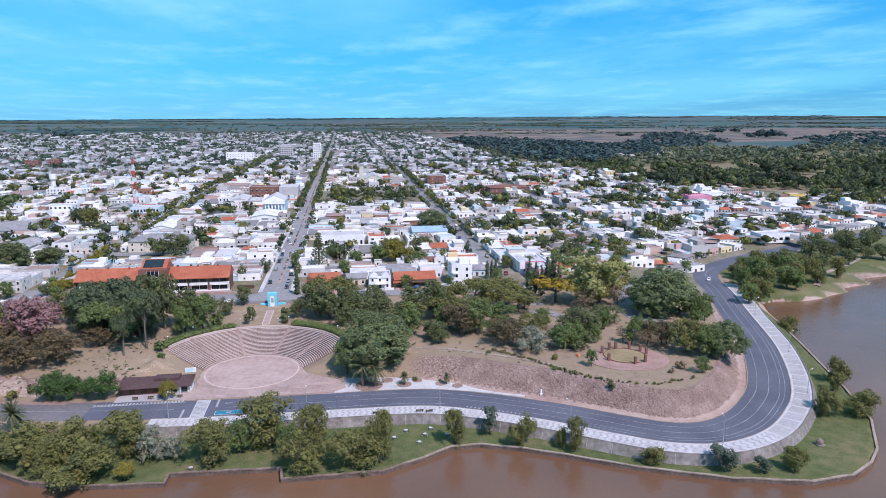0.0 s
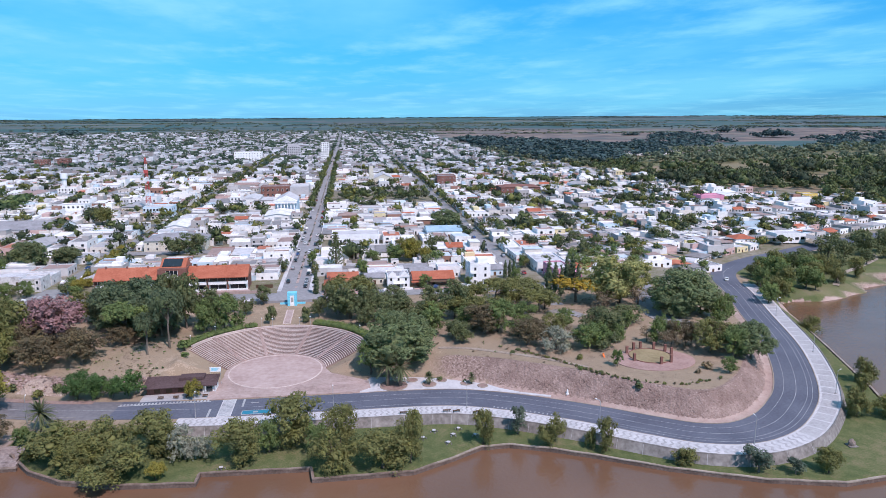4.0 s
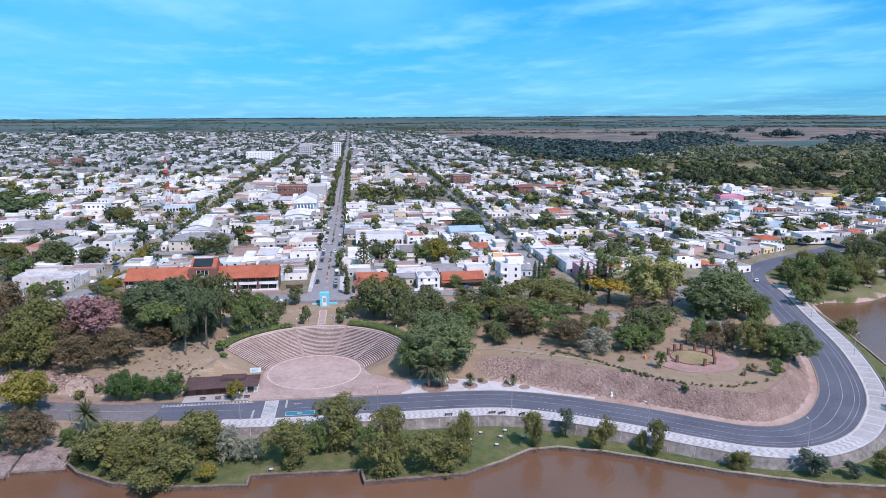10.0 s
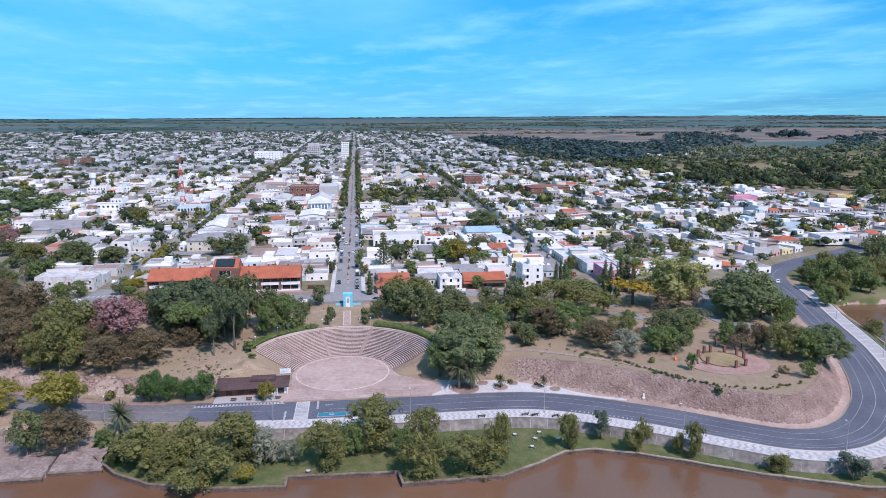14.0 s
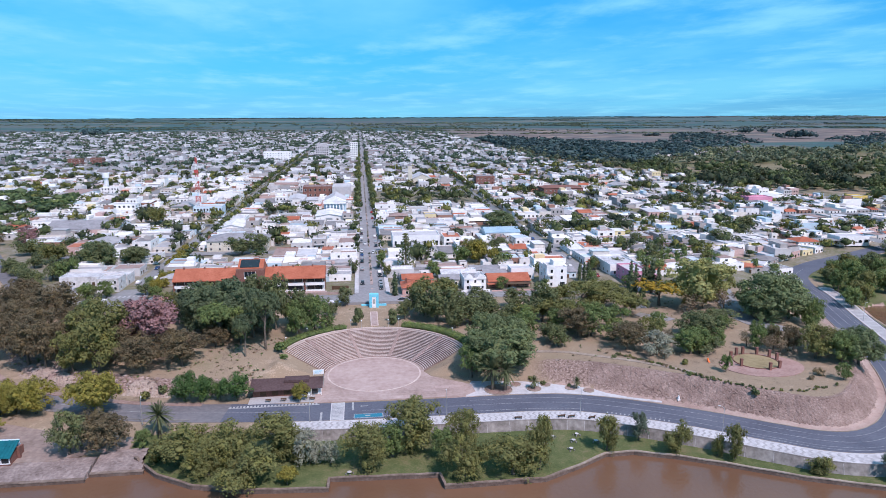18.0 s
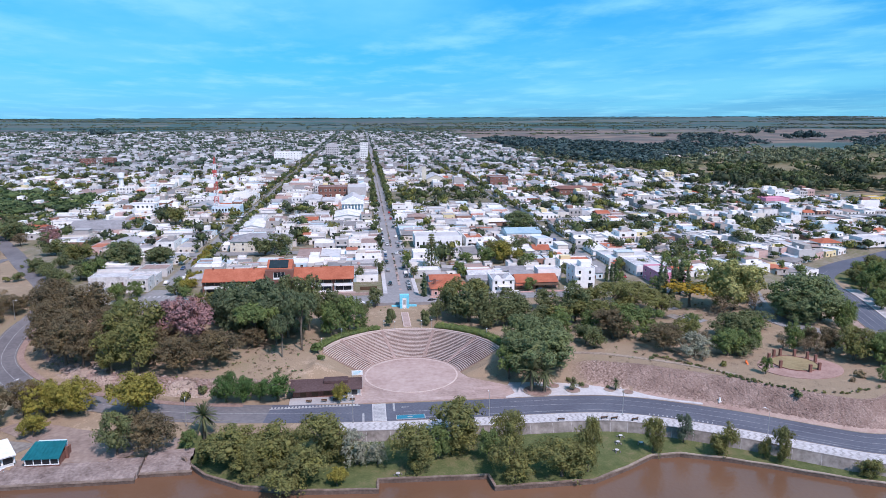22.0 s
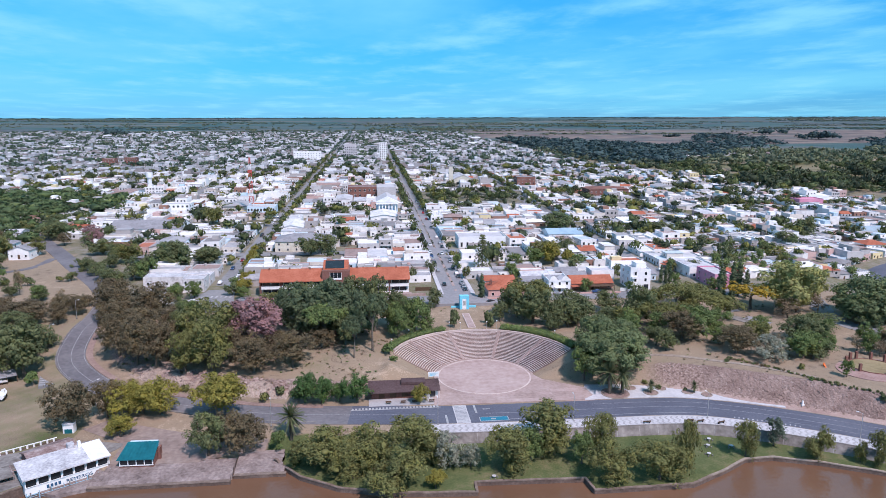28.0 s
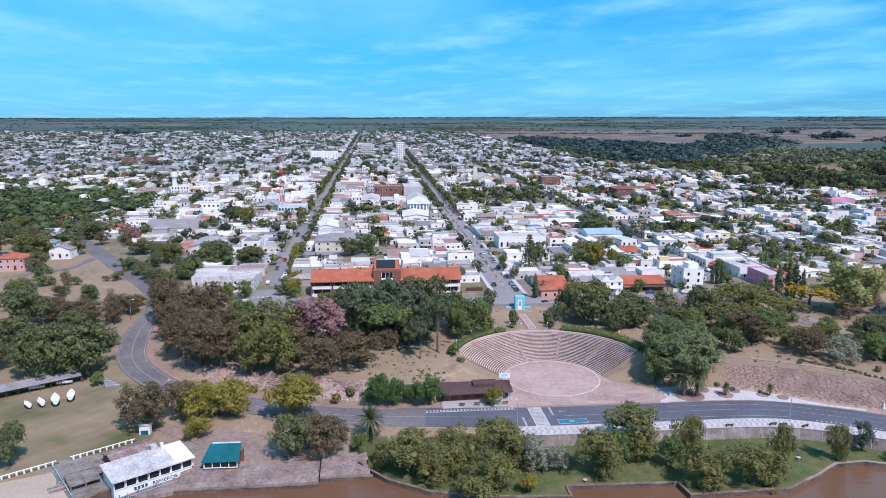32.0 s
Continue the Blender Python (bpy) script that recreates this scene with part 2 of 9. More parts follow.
ROOFS = [(4.6, (0.66, 0.65, 0.66)), (6.5, (0.50, 0.49, 0.505)), (6.8, (0.35, 0.338, 0.348)), (4.6, (0.22, 0.208, 0.212)), (2.6, (0.30, 0.215, 0.195)), (1.0, (0.40, 0.145, 0.09)), (1.8, (0.48, 0.55, 0.61)), (2.6, (0.78, 0.77, 0.77))]
WALL_OB = mat("painted_house_wall", G1, small=0.9, large=0.12, bump=0.05, rnd="object", palette=WALLS)
ROOF_OB = mat("house_roof", [(0.65, 0.65, 0.65), (1.0, 1.0, 1.0), (1.12, 1.12, 1.12)], small=0.7, large=0.2, bump=0.15, rnd="object", palette=ROOFS)
# Distant walls and roofs: muted, with a faint blue haze put into the colour.
WALL_HAZE = mat("hazed_house_wall", G1, small=0.6, large=0.03, bump=0, rnd="island", palette=[(4, (0.62, 0.62, 0.63)), (4, (0.48, 0.485, 0.50)), (5, (0.34, 0.345, 0.36)), (3, (0.25, 0.225, 0.22))])
ROOF_HAZE = mat("hazed_house_roof", G1, small=0.3, large=0.03, bump=0, rnd="island", palette=[(3.4, (0.62, 0.62, 0.64)), (4, (0.44, 0.445, 0.46)), (5, (0.30, 0.305, 0.32)), (3, (0.22, 0.19, 0.185))])
WALL_IS = mat("far_house_wall", G1, small=0.6, large=0.05, bump=0, rnd="island", palette=WALLS)
ROOF_IS = mat("far_house_roof", [(0.65, 0.65, 0.65), (1.0, 1.0, 1.0), (1.12, 1.12, 1.12)], small=0.4, large=0.06, bump=0, rnd="island", palette=ROOFS)
def canopy(name, a, b, c):
    return mat(name, [(0.5, 0.5, 0.55), (1.0, 1.0, 1.0), (1.55, 1.45, 1.1)], small=0.16, large=0.035, rough=0.8, bump=0, rnd="island", palette=[(3, a), (4, b), (3, c)], soft=0.2)


CANOPY = canopy("town_foliage", (0.060, 0.085, 0.036), (0.088, 0.118, 0.048), (0.120, 0.148, 0.060))
# Far town foliage carries a blue-green haze tint in its colour.
CANOPY_HAZE = canopy("far_town_foliage_hazed", (0.046, 0.080, 0.058), (0.068, 0.108, 0.076), (0.098, 0.138, 0.090))
CANOPY_DARK = canopy("town_foliage_dark", (0.038, 0.056, 0.034), (0.056, 0.078, 0.044), (0.080, 0.100, 0.056))
CANOPY_LIGHT = canopy("town_foliage_light", (0.110, 0.125, 0.036), (0.160, 0.170, 0.050), (0.215, 0.215, 0.070))
WESTWOOD = canopy("west_wood_foliage", (0.060, 0.096, 0.040), (0.090, 0.134, 0.056), (0.130, 0.174, 0.076))
# Blue haze of distance is put into the foliage colour of woods and belts.
FARWOOD_HAZE = canopy("far_wood_foliage_hazed", (0.034, 0.068, 0.078), (0.052, 0.092, 0.098), (0.075, 0.118, 0.114))
FARBELT_HAZE = canopy("far_belt_foliage_hazed", (0.085, 0.116, 0.078), (0.125, 0.155, 0.100), (0.175, 0.200, 0.122))

# brown river water with slow ripples
WATER = mat("muddy_water", [(0.128, 0.068, 0.041), (0.156, 0.085, 0.052), (0.182, 0.104, 0.066)], small=0.035, large=0.009, rough=0.16, bump=0, spec=0.42)
_n = WATER.node_tree
_w = _n.nodes.new("ShaderNodeTexNoise")
_w.inputs["Scale"].default_value, _w.inputs["Detail"].default_value = 0.9, 5
_g = _n.nodes.new("ShaderNodeNewGeometry")
_b = _n.nodes.new("ShaderNodeBump")
_b.inputs["Strength"].default_value, _b.inputs["Distance"].default_value = 0.35, 0.25
_n.links.new(_g.outputs["Position"], _w.inputs["Vector"])
_n.links.new(_w.outputs[0], _b.inputs["Height"])
_n.links.new(_b.outputs[0], _n.nodes["Principled BSDF"].inputs["Normal"])


# ---- mesh helpers ----
class Geo:
    """Vertices and faces with a material slot each."""

    def __init__(self):
        self.v, self.f, self.m = [], [], []

    def add(self, verts, faces, m=0):
        n = len(self.v)
        self.v += [tuple(v) for v in verts]
        self.f += [tuple(n + i for i in f) for f in faces]
        self.m += [m] * len(faces)
        return self

    def box(self, x0, y0, z0, x1, y1, z1, m=0, inset=0.0):
        i = inset
        v = [(x0, y0, z0), (x1, y0, z0), (x1, y1, z0), (x0, y1, z0), (x0 + i, y0 + i, z1), (x1 - i, y0 + i, z1), (x1 - i, y1 - i, z1), (x0 + i, y1 - i, z1)]
        return self.add(v, [(3, 2, 1, 0), (4, 5, 6, 7), (0, 1, 5, 4), (1, 2, 6, 5), (2, 3, 7, 6), (3, 0, 4, 7)], m)

    def tube(self, path, radii, n=8, m=0):
        path = [Vector(p) for p in path]
        rings = []
        for k, p in enumerate(path):
            t = (path[min(k + 1, len(path) - 1)] - path[max(k - 1, 0)]).normalized()
            a = t.orthogonal().normalized()
            b = t.cross(a)
            rings.append([p + radii[k] * (math.cos(j * math.tau / n) * a + math.sin(j * math.tau / n) * b) for j in range(n)])
        faces = [(k * n + j, k * n + (j + 1) % n, (k + 1) * n + (j + 1) % n, (k + 1) * n + j) for k in range(len(path) - 1) for j in range(n)]
        faces += [tuple(range(n))[::-1], tuple((len(path) - 1) * n + j for j in range(n))]
        return self.add([v for r in rings for v in r], faces, m)

    def arc(self, c, r0, r1, a0, a1, z0, z1, n=24, m=0):
        """A slab of a ring, angles in degrees."""
        v = []
        for k in range(n + 1):
            a = radians(a0 + (a1 - a0) * k / n)
            for r in (r0, r1):
                for z in (z0, z1):
                    v.append((c[0] + r * math.cos(a), c[1] + r * math.sin(a), z))
        f = []
        for k in range(n):
            i, j = 4 * k, 4 * k + 4
            f += [(i + 1, i + 3, j + 3, j + 1), (i, i + 1, j + 1, j), (i + 2, j + 2, j + 3, i + 3), (i, j, j + 2, i + 2)]
        if abs(a1 - a0) < 359.9:
            f += [(0, 2, 3, 1), (4 * n, 4 * n + 1, 4 * n + 3, 4 * n + 2)]
        return self.add(v, f, m)

    def disc(self, x, y, z0, z1, r, n=32, m=0):
        v = [(x + r * math.cos(k * math.tau / n), y + r * math.sin(k * math.tau / n), z) for z in (z0, z1) for k in range(n)]
        f = [(k, (k + 1) % n, n + (k + 1) % n, n + k) for k in range(n)] + [tuple(range(n, 2 * n))]
        return self.add(v, f, m)

    def prism(self, outline, z0, z1, m=0):
        n = len(outline)
        v = [(*p, z) for z in (z0, z1) for p in outline]
        f = [(k, (k + 1) % n, n + (k + 1) % n, n + k) for k in range(n)] + [tuple(range(n, 2 * n)), tuple(range(n))[::-1]]
        return self.add(v, f, m)

    def gable(self, x0, y0, x1, y1, z0, h, m=0, along="x", over=0.4, thick=0.18):
        """A pitched roof of two slabs with its ridge along x or y."""
        if along == "x":
            c = (y0 + y1) / 2
            for s, e in ((y0 - over, 1), (y1 + over, -1)):
                ze = z0 - over * h / (c - y0)
                v = [(x0 - over, s, ze), (x1 + over, s, ze), (x1 + over, c, z0 + h), (x0 - over, c, z0 + h)]
                v += [(a, b, z + thick) for a, b, z in v]
                f = [(0, 1, 2, 3), (4, 5, 6, 7), (0, 1, 5, 4), (1, 2, 6, 5), (2, 3, 7, 6), (3, 0, 4, 7)]
                self.add(v, [q[::e] for q in f], m)
        else:
            c = (x0 + x1) / 2
            for s, e in ((x0 - over, -1), (x1 + over, 1)):
                ze = z0 - over * h / (c - x0)
                v = [(s, y0 - over, ze), (s, y1 + over, ze), (c, y1 + over, z0 + h), (c, y0 - over, z0 + h)]
                v += [(a, b, z + thick) for a, b, z in v]
                f = [(0, 1, 2, 3), (4, 5, 6, 7), (0, 1, 5, 4), (1, 2, 6, 5), (2, 3, 7, 6), (3, 0, 4, 7)]
                self.add(v, [q[::e] for q in f], m)
        return self

    def hip(self, x0, y0, x1, y1, z0, h, m=0, over=0.5):
        x0, y0, x1, y1 = x0 - over, y0 - over, x1 + over, y1 + over
        k = min(x1 - x0, y1 - y0) / 2
        if x1 - x0 > y1 - y0:
            r = [(x0 + k, (y0 + y1) / 2, z0 + h), (x1 - k, (y0 + y1) / 2, z0 + h)]
            f = [(0, 1, 5, 4), (1, 2, 5), (2, 3, 4, 5), (3, 0, 4), (3, 2, 1, 0)]
        else:
            r = [((x0 + x1) / 2, y0 + k, z0 + h), ((x0 + x1) / 2, y1 - k, z0 + h)]
            f = [(0, 1, 4), (1, 2, 5, 4), (2, 3, 5), (3, 0, 4, 5), (3, 2, 1, 0)]
        return self.add([(x0, y0, z0), (x1, y0, z0), (x1, y1, z0), (x0, y1, z0), *r], f, m)


def big_mesh(name, verts, faces, mats, index=None, smooth=False):
    """A mesh from arrays; faces all of one size."""
    verts, faces = np.asarray(verts, np.float32), np.asarray(faces, np.int32)
    me = bpy.data.meshes.new(name)
    k = faces.shape[1]
    me.vertices.add(len(verts))
    me.vertices.foreach_set("co", verts.ravel())
    me.loops.add(faces.size)
    me.loops.foreach_set("vertex_index", faces.ravel())
    me.polygons.add(len(faces))
    me.polygons.foreach_set("loop_start", np.arange(0, faces.size, k, dtype=np.int32))
    me.polygons.foreach_set("loop_total", np.full(len(faces), k, np.int32))
    for m in mats:
        me.materials.append(m)
    if index is not None:
        me.polygons.foreach_set("material_index", np.asarray(index, np.int32))
    me.polygons.foreach_set("use_smooth", np.full(len(faces), smooth, bool))
    me.update(calc_edges=True)
    return me


def mesh_from(name, geo, mats, smooth=False):
    me = bpy.data.meshes.new(name)
    me.from_pydata(geo.v, [], geo.f)
    for m in mats if isinstance(mats, (list, tuple)) else [mats]:
        me.materials.append(m)
    if any(geo.m):
        me.polygons.foreach_set("material_index", np.array(geo.m, np.int32))
    if smooth:
        me.polygons.foreach_set("use_smooth", np.ones(len(me.polygons), bool))
    me.update()
    return me


def part(name, geo, mats, parent=None, label="", smooth=False, kind=""):
    me = geo if isinstance(geo, bpy.types.Mesh) else mesh_from(name, geo, mats, smooth)
    ob = new(name, me)
    if parent:
        ob.parent = parent
    return tagged(ob, label=label, kind=kind)


def thing(name, label, category, group="", m=None, kind=""):
    ob = new(name)
    ob.empty_display_size = 0.5
    if m:
        ob.matrix_basis = m
    return tagged(ob, label, category, group, kind)


def smoothstep(a, b, x):
    t = np.clip((x - a) / (b - a), 0, 1)
    return t * t * (3 - 2 * t)


def curve(points, step=2.0):
    """A Catmull-Rom line through the points, evenly sampled."""
    p = np.array(points, float)
    p = np.vstack([2 * p[0] - p[1], p, 2 * p[-1] - p[-2]])
    out = []
    for k in range(1, len(p) - 2):
        n = max(2, int(np.linalg.norm(p[k + 1] - p[k]) / step))
        for t in np.arange(n) / n:
            out.append(0.5 * (2 * p[k] + (p[k + 1] - p[k - 1]) * t + (2 * p[k - 1] - 5 * p[k] + 4 * p[k + 1] - p[k + 2]) * t * t + (3 * p[k] - p[k - 1] - 3 * p[k + 1] + p[k + 2]) * t**3))
    out.append(p[-2])
    return np.array(out)


def normals(line):
    t = np.gradient(line[:, :2], axis=0)
    t /= np.linalg.norm(t, axis=1)[:, None]
    return np.stack([-t[:, 1], t[:, 0]], 1)


def ribbon(line, profile, m=0, geo=None, wide=None):
    """Sweeps a profile of (offset to the left, height above the line) along a line of x, y, z; wide stretches the offsets."""
    geo = geo or Geo()
    nr, k = normals(line), len(profile)
    wide = np.ones(len(line)) if wide is None else wide
    v = [(p[0] + o * w * n[0], p[1] + o * w * n[1], p[2] + h) for p, n, w in zip(line, nr, wide) for o, h in profile]
    f = [(i * k + j, (i + 1) * k + j, (i + 1) * k + j + 1, i * k + j + 1) for i in range(len(line) - 1) for j in range(k - 1)]
    return geo.add(v, [q[::-1] for q in f], m)


# ---- the ground ----
ROAD_W = 6.2
ROAD = curve([(-330, 560, 7.5), (-262, 485, 7.4), (-222, 428, 7.2), (-192, 380, 6.9), (-166, 340, 6.6), (-152, 313, 6.2), (-148, 291, 5.0), (-147.5, 273, 3.6), (-142.5, 250, 1.5), (-131, 233, 0.4), (-115, 218.5, 0), (-96, 209, 0), (-81, 203, 0), (-63, 198.5, 0), (-38, 195.5, 0), (-13, 193.3, 0), (22, 193, 0), (45, 192.8, 0), (58.5, 191, 0), (71.5, 186, 0), (84, 179.5, 0), (94, 173.5, 0), (106, 165.3, 0), (117, 159, 0), (128.5, 157.5, 0), (141, 162.5, 0), (153, 173, 0), (162, 184, 0), (172.5, 202, 0), (184, 227, 0), (196.5, 263, 0.2), (207.5, 295, 0.8), (213, 316, 1.4), (223, 334.5, 1.9), (247, 353.5, 2.3), (279, 370, 2.6), (316, 389, 2.9), (357, 407, 3.1), (420, 430, 3.6), (560, 475, 5)])
BANK = np.array([(-4800, 40), (-420, 118), (-220, 142), (-150, 150), (-127, 159.5), (-120.3, 165.5), (-108.5, 173.5), (-103.6, 171.4), (-99.6, 170.0), (-80.5, 170.0), (-77, 174.2), (-64, 174.2), (-60.5, 171.5), (-56, 166.2), (-46.3, 159.8), (-32, 156), (-13.4, 154.6), (-13.2, 159.2), (13.5, 158.2), (14.2, 152.6), (39, 153), (50, 158.6), (57.9, 163.4), (65.6, 163.6), (76, 159.9), (86.3, 154.8), (102.4, 145.9), (123, 137.4), (141, 133.2), (153, 134.6), (162, 139.5), (169, 146), (180.3, 162), (189.2, 184), (199.4, 214.4), (207.9, 240.1), (216, 268), (222, 283), (233, 287), (246, 285), (264, 290), (282, 302), (330, 332), (420, 372), (600, 420), (4800, 700)])
CENTRE = (-1.0, 222.0)


def side_of(points, line, chunk=20000):
    """Distance to a line (left positive) and the index of its nearest sample."""
    nr = normals(line)
    d, near = np.empty(len(points)), np.empty(len(points), int)
    for k in range(0, len(points), chunk):
        q = points[k : k + chunk]
        dist = ((q[:, None, :] - line[None, :, :2]) ** 2).sum(-1)
        i = dist.argmin(1)
        near[k : k + chunk] = i
        off = q - line[i, :2]
        s = (off * nr[i]).sum(-1)
        d[k : k + chunk] = np.sqrt(dist[np.arange(len(q)), i]) * np.where(s >= 0, 1, -1)
    return d, near


BANKLINE = np.vstack([np.linspace(BANK[k], BANK[k + 1], max(2, int(min(120, np.linalg.norm(BANK[k + 1] - BANK[k])) / 1.0)), endpoint=False) for k in range(len(BANK) - 1)])


def in_river(p):
    poly = np.vstack([BANK, (4800, -2000), (-4800, -2000)])
    inside = np.zeros(len(p), bool)
    for (x0, y0), (x1, y1) in zip(poly, np.roll(poly, -1, 0)):
        if y0 == y1:
            continue
        cross = (y0 > p[:, 1]) != (y1 > p[:, 1])
        inside ^= cross & (p[:, 0] < (x1 - x0) * (p[:, 1] - y0) / (y1 - y0) + x0)
    return inside


def fuzz(p, scale, seed=0.0):
    """Cheap smooth noise in -1 .. 1."""
    x, y = p[:, 0] / scale + seed, p[:, 1] / scale - 1.7 * seed
    return (np.sin(x + 1.3 * np.sin(1.7 * y + seed)) + np.sin(1.9 * y + 1.1 * np.sin(2.3 * x)) + 0.5 * np.sin(3.1 * x - 2.7 * y)) / 2.5


def far_rise(y, x=0.0):
    """The land climbs gently away, and more so to the east."""
    return 50.0 * np.clip((y - 1900) / 2900, 0, 1) ** 1.35 + np.clip(2.0 + 0.0032 * x, -8, 13) * np.clip((y - 2600) / 2100, 0, 1)


def ground(p):
    """Heights and the shares of each cover at points x, y."""
    p = np.asarray(p, float)
    x, y = p[:, 0], p[:, 1]
    d, i = side_of(p, ROAD)
    rz = ROAD[i, 2]
    dd = np.abs(d) - ROAD_W
    plateau = 6.0 + 1.5 * smoothstep(262, 315, y)
    plateau = plateau + (3.2 - plateau) * smoothstep(195, 300, x) * (1 - smoothstep(420, 560, y))
    plateau = plateau + far_rise(y, x)
    cliff = smoothstep(44, 60, x) * (1 - smoothstep(205, 245, y)) * (1 - smoothstep(185, 200, x))
    rough = fuzz(p, 1.4) * 0.16 + fuzz(p, 4.5, 3.0) * 0.5
    foot = np.interp(x, [50, 61, 70, 80, 100], [9.0, 7.5, 4.6, 3.2, 2.4])
    brow = np.interp(x, [50, 61, 73, 88, 98, 108, 140], [17.5, 15.0, 12.8, 11.6, 10.0, 9.0, 9.0])
    t_cliff = np.clip((dd - foot + 0.45 * rough) / (brow - foot + 0.6 * rough), 0, 1)
    t_cliff = 0.7 * t_cliff + 0.3 * smoothstep(0, 1, t_cliff)
    left = 1 - smoothstep(-40, -10, x)
    t_left = 0.42 * smoothstep(5.0 + 0.6 * rough, 9.5, dd) + 0.58 * smoothstep(10, 34, dd)
    t_else = smoothstep(3, 30, dd)
    t = t_cliff * cliff + (1 - cliff) * (t_left * left + t_else * (1 - left))
    land = rz + (plateau - rz) * t + 0.12 * fuzz(p, 9, 1.0) * smoothstep(12, 25, dd)
    # the bowl of the open-air theatre and its forecourt
    r = np.hypot(x - CENTRE[0], y - CENTRE[1])
    bowl = np.where(y > 219, -0.45 + np.clip((r - 16.2) / 14.9, 0, 1) * 6.1, -0.1)
    m = (1 - smoothstep(30.8, 35, r)) * (y > 200)
    fore = (1 - smoothstep(26, 36, np.abs(x - 6))) * (1 - smoothstep(211, 219, y))
    m = np.maximum(m, fore)
    land = land + (bowl - land) * m
    kiosk = smoothstep(-45, -40, x) * (1 - smoothstep(-17, -12, x)) * (1 - smoothstep(211, 215, y))
    land = land + (0.05 - land) * kiosk
    # paved garden corner at the foot of the slope
    yl = np.interp(x, [24, 30, 47, 53, 61, 67, 70, 78], [213, 213, 210, 208, 204, 201.5, 198, 191.5])
    corner = (x > 27) * (1 - smoothstep(74, 78, x)) * (1 - smoothstep(yl - 0.5, yl + 1.5, y))
    land = land + (-0.02 - land) * corner
    # the river side
    low = np.where(x < -62, -1.0, -2.2)
    low = low + (6.3 - low) * (1 - smoothstep(-125, -100, x)) * smoothstep(238, 322, y)
    low = low + (0.9 - low) * smoothstep(205, 225, x) * smoothstep(265, 290, y)
    low = low + (6.5 - low) * smoothstep(420, 560, y)
    edge = np.where(x < -40, smoothstep(1.0, 9.0, dd), smoothstep(5.0, 6.4, dd))
    edge = np.where(x > 205, smoothstep(5, 12, dd), edge)
    out = rz + (low - rz) * edge
    z = np.where(d >= 0, land, out)
    z = np.where(dd < (1.2), rz - 0.06, z)
    bd = np.empty(len(p))
    bi = in_river(p)
    for k in range(0, len(p), 20000):
        q = p[k : k + 20000]
        near = (np.abs(q[:, 1] - 220) < 250) & (np.abs(q[:, 0]) < 700)
        dist = np.full(len(q), 300.0)
        if near.any():
            dist[near] = np.sqrt(((q[near][:, None, :] - BANKLINE[None]) ** 2).sum(-1).min(1))
        bd[k : k + 20000] = dist
    bd = np.where(bi, bd, -bd)
    drop = smoothstep(-0.7, 0.3, bd)
    drop = np.where(x > 218, smoothstep(-7, 3, bd), drop)
    drop = np.where((x > -103.5) & (x < -61) & (y < 182), np.clip((bd + 4.2) / 4, 0, 1), drop)
    z = z + (-7.0 - z) * drop
    # covers
    lawn = ((d < 0) & (dd > 5) & (x > -66)).astype(float)
    lawn = np.where((d < 0) & (x < -118) & (y < 300), 0.45 + 0.2 * fuzz(p, 9, 2.0) + 0.10 * fuzz(p, 2.6, 0.5), lawn)
    lawn = np.where((d < 0) & (x < -150) & (y > 235) & (y < 300), 0.35, lawn)
    lawn = np.where((d < 0) & (x > 225) & (y > 290), 0.74 + 0.2 * fuzz(p, 12, 1.0), lawn)
    lawn = np.where((d < 0) & (x < -150) & (y >= 300) & (y < 420), 0.14 + 0.12 * fuzz(p, 14), lawn)
    lawn = np.where((d > ROAD_W + 14) & (y > 205) & (y < 290), 0.17 + 0.18 * fuzz(p, 17, 4.0) + 0.10 * fuzz(p, 5, 1.0), lawn)
    rock = np.where(d >= 0, cliff * smoothstep(foot - 0.6, foot + 0.8, dd) * (1 - smoothstep(brow + 0.2, brow + 1.6, dd)), 0.0)
    rock = np.maximum(rock, np.where(d >= 0, left * (1 - m) * (1 - kiosk) * 0.8 * smoothstep(5, 7, dd) * (1 - smoothstep(11, 16, dd)), 0))
    rock = rock * (1 - corner * (d >= 0))
    edge_e = np.interp(y, [290, 330, 380, 420, 545, 620, 700, 850, 1050, 1220, 1600, 2050, 2700], [215, 250, 330, 520, 560, 470, 400, 380, 340, 295, 320, 330, 300])
    wild = smoothstep(0, 40, x - edge_e) * (y > 450)
    lawn = np.where(wild > 0.5, 0.60 + 0.42 * fuzz(p, 55, 1.0), lawn)
    town = smoothstep(286, 300, y) * (d > 4) * (1 - smoothstep(2300, 2700, y)) * (1 - wild)
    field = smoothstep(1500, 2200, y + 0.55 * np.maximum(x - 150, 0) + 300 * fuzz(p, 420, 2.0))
    strip = np.where((d >= 0) & (dd < foot + 0.6) & (x > 20), 1.0, 0.0)
    strip = np.maximum(strip, (x > 214) * (y > 262) * (bd > -2.6 + 1.2 * fuzz(p, 6)) * 1.0)
    plough = smoothstep(1650, 1900, y) * (1 - smoothstep(2700, 3100, y)) * smoothstep(250, 420, x) * (0.80 + 0.5 * fuzz(p * (0.45, 1.0), 130, 0.4))
    return z, lawn, rock, town, field, strip, plough


def height(x, y):
    return float(ground(np.array([(x, y)], float))[0][0])


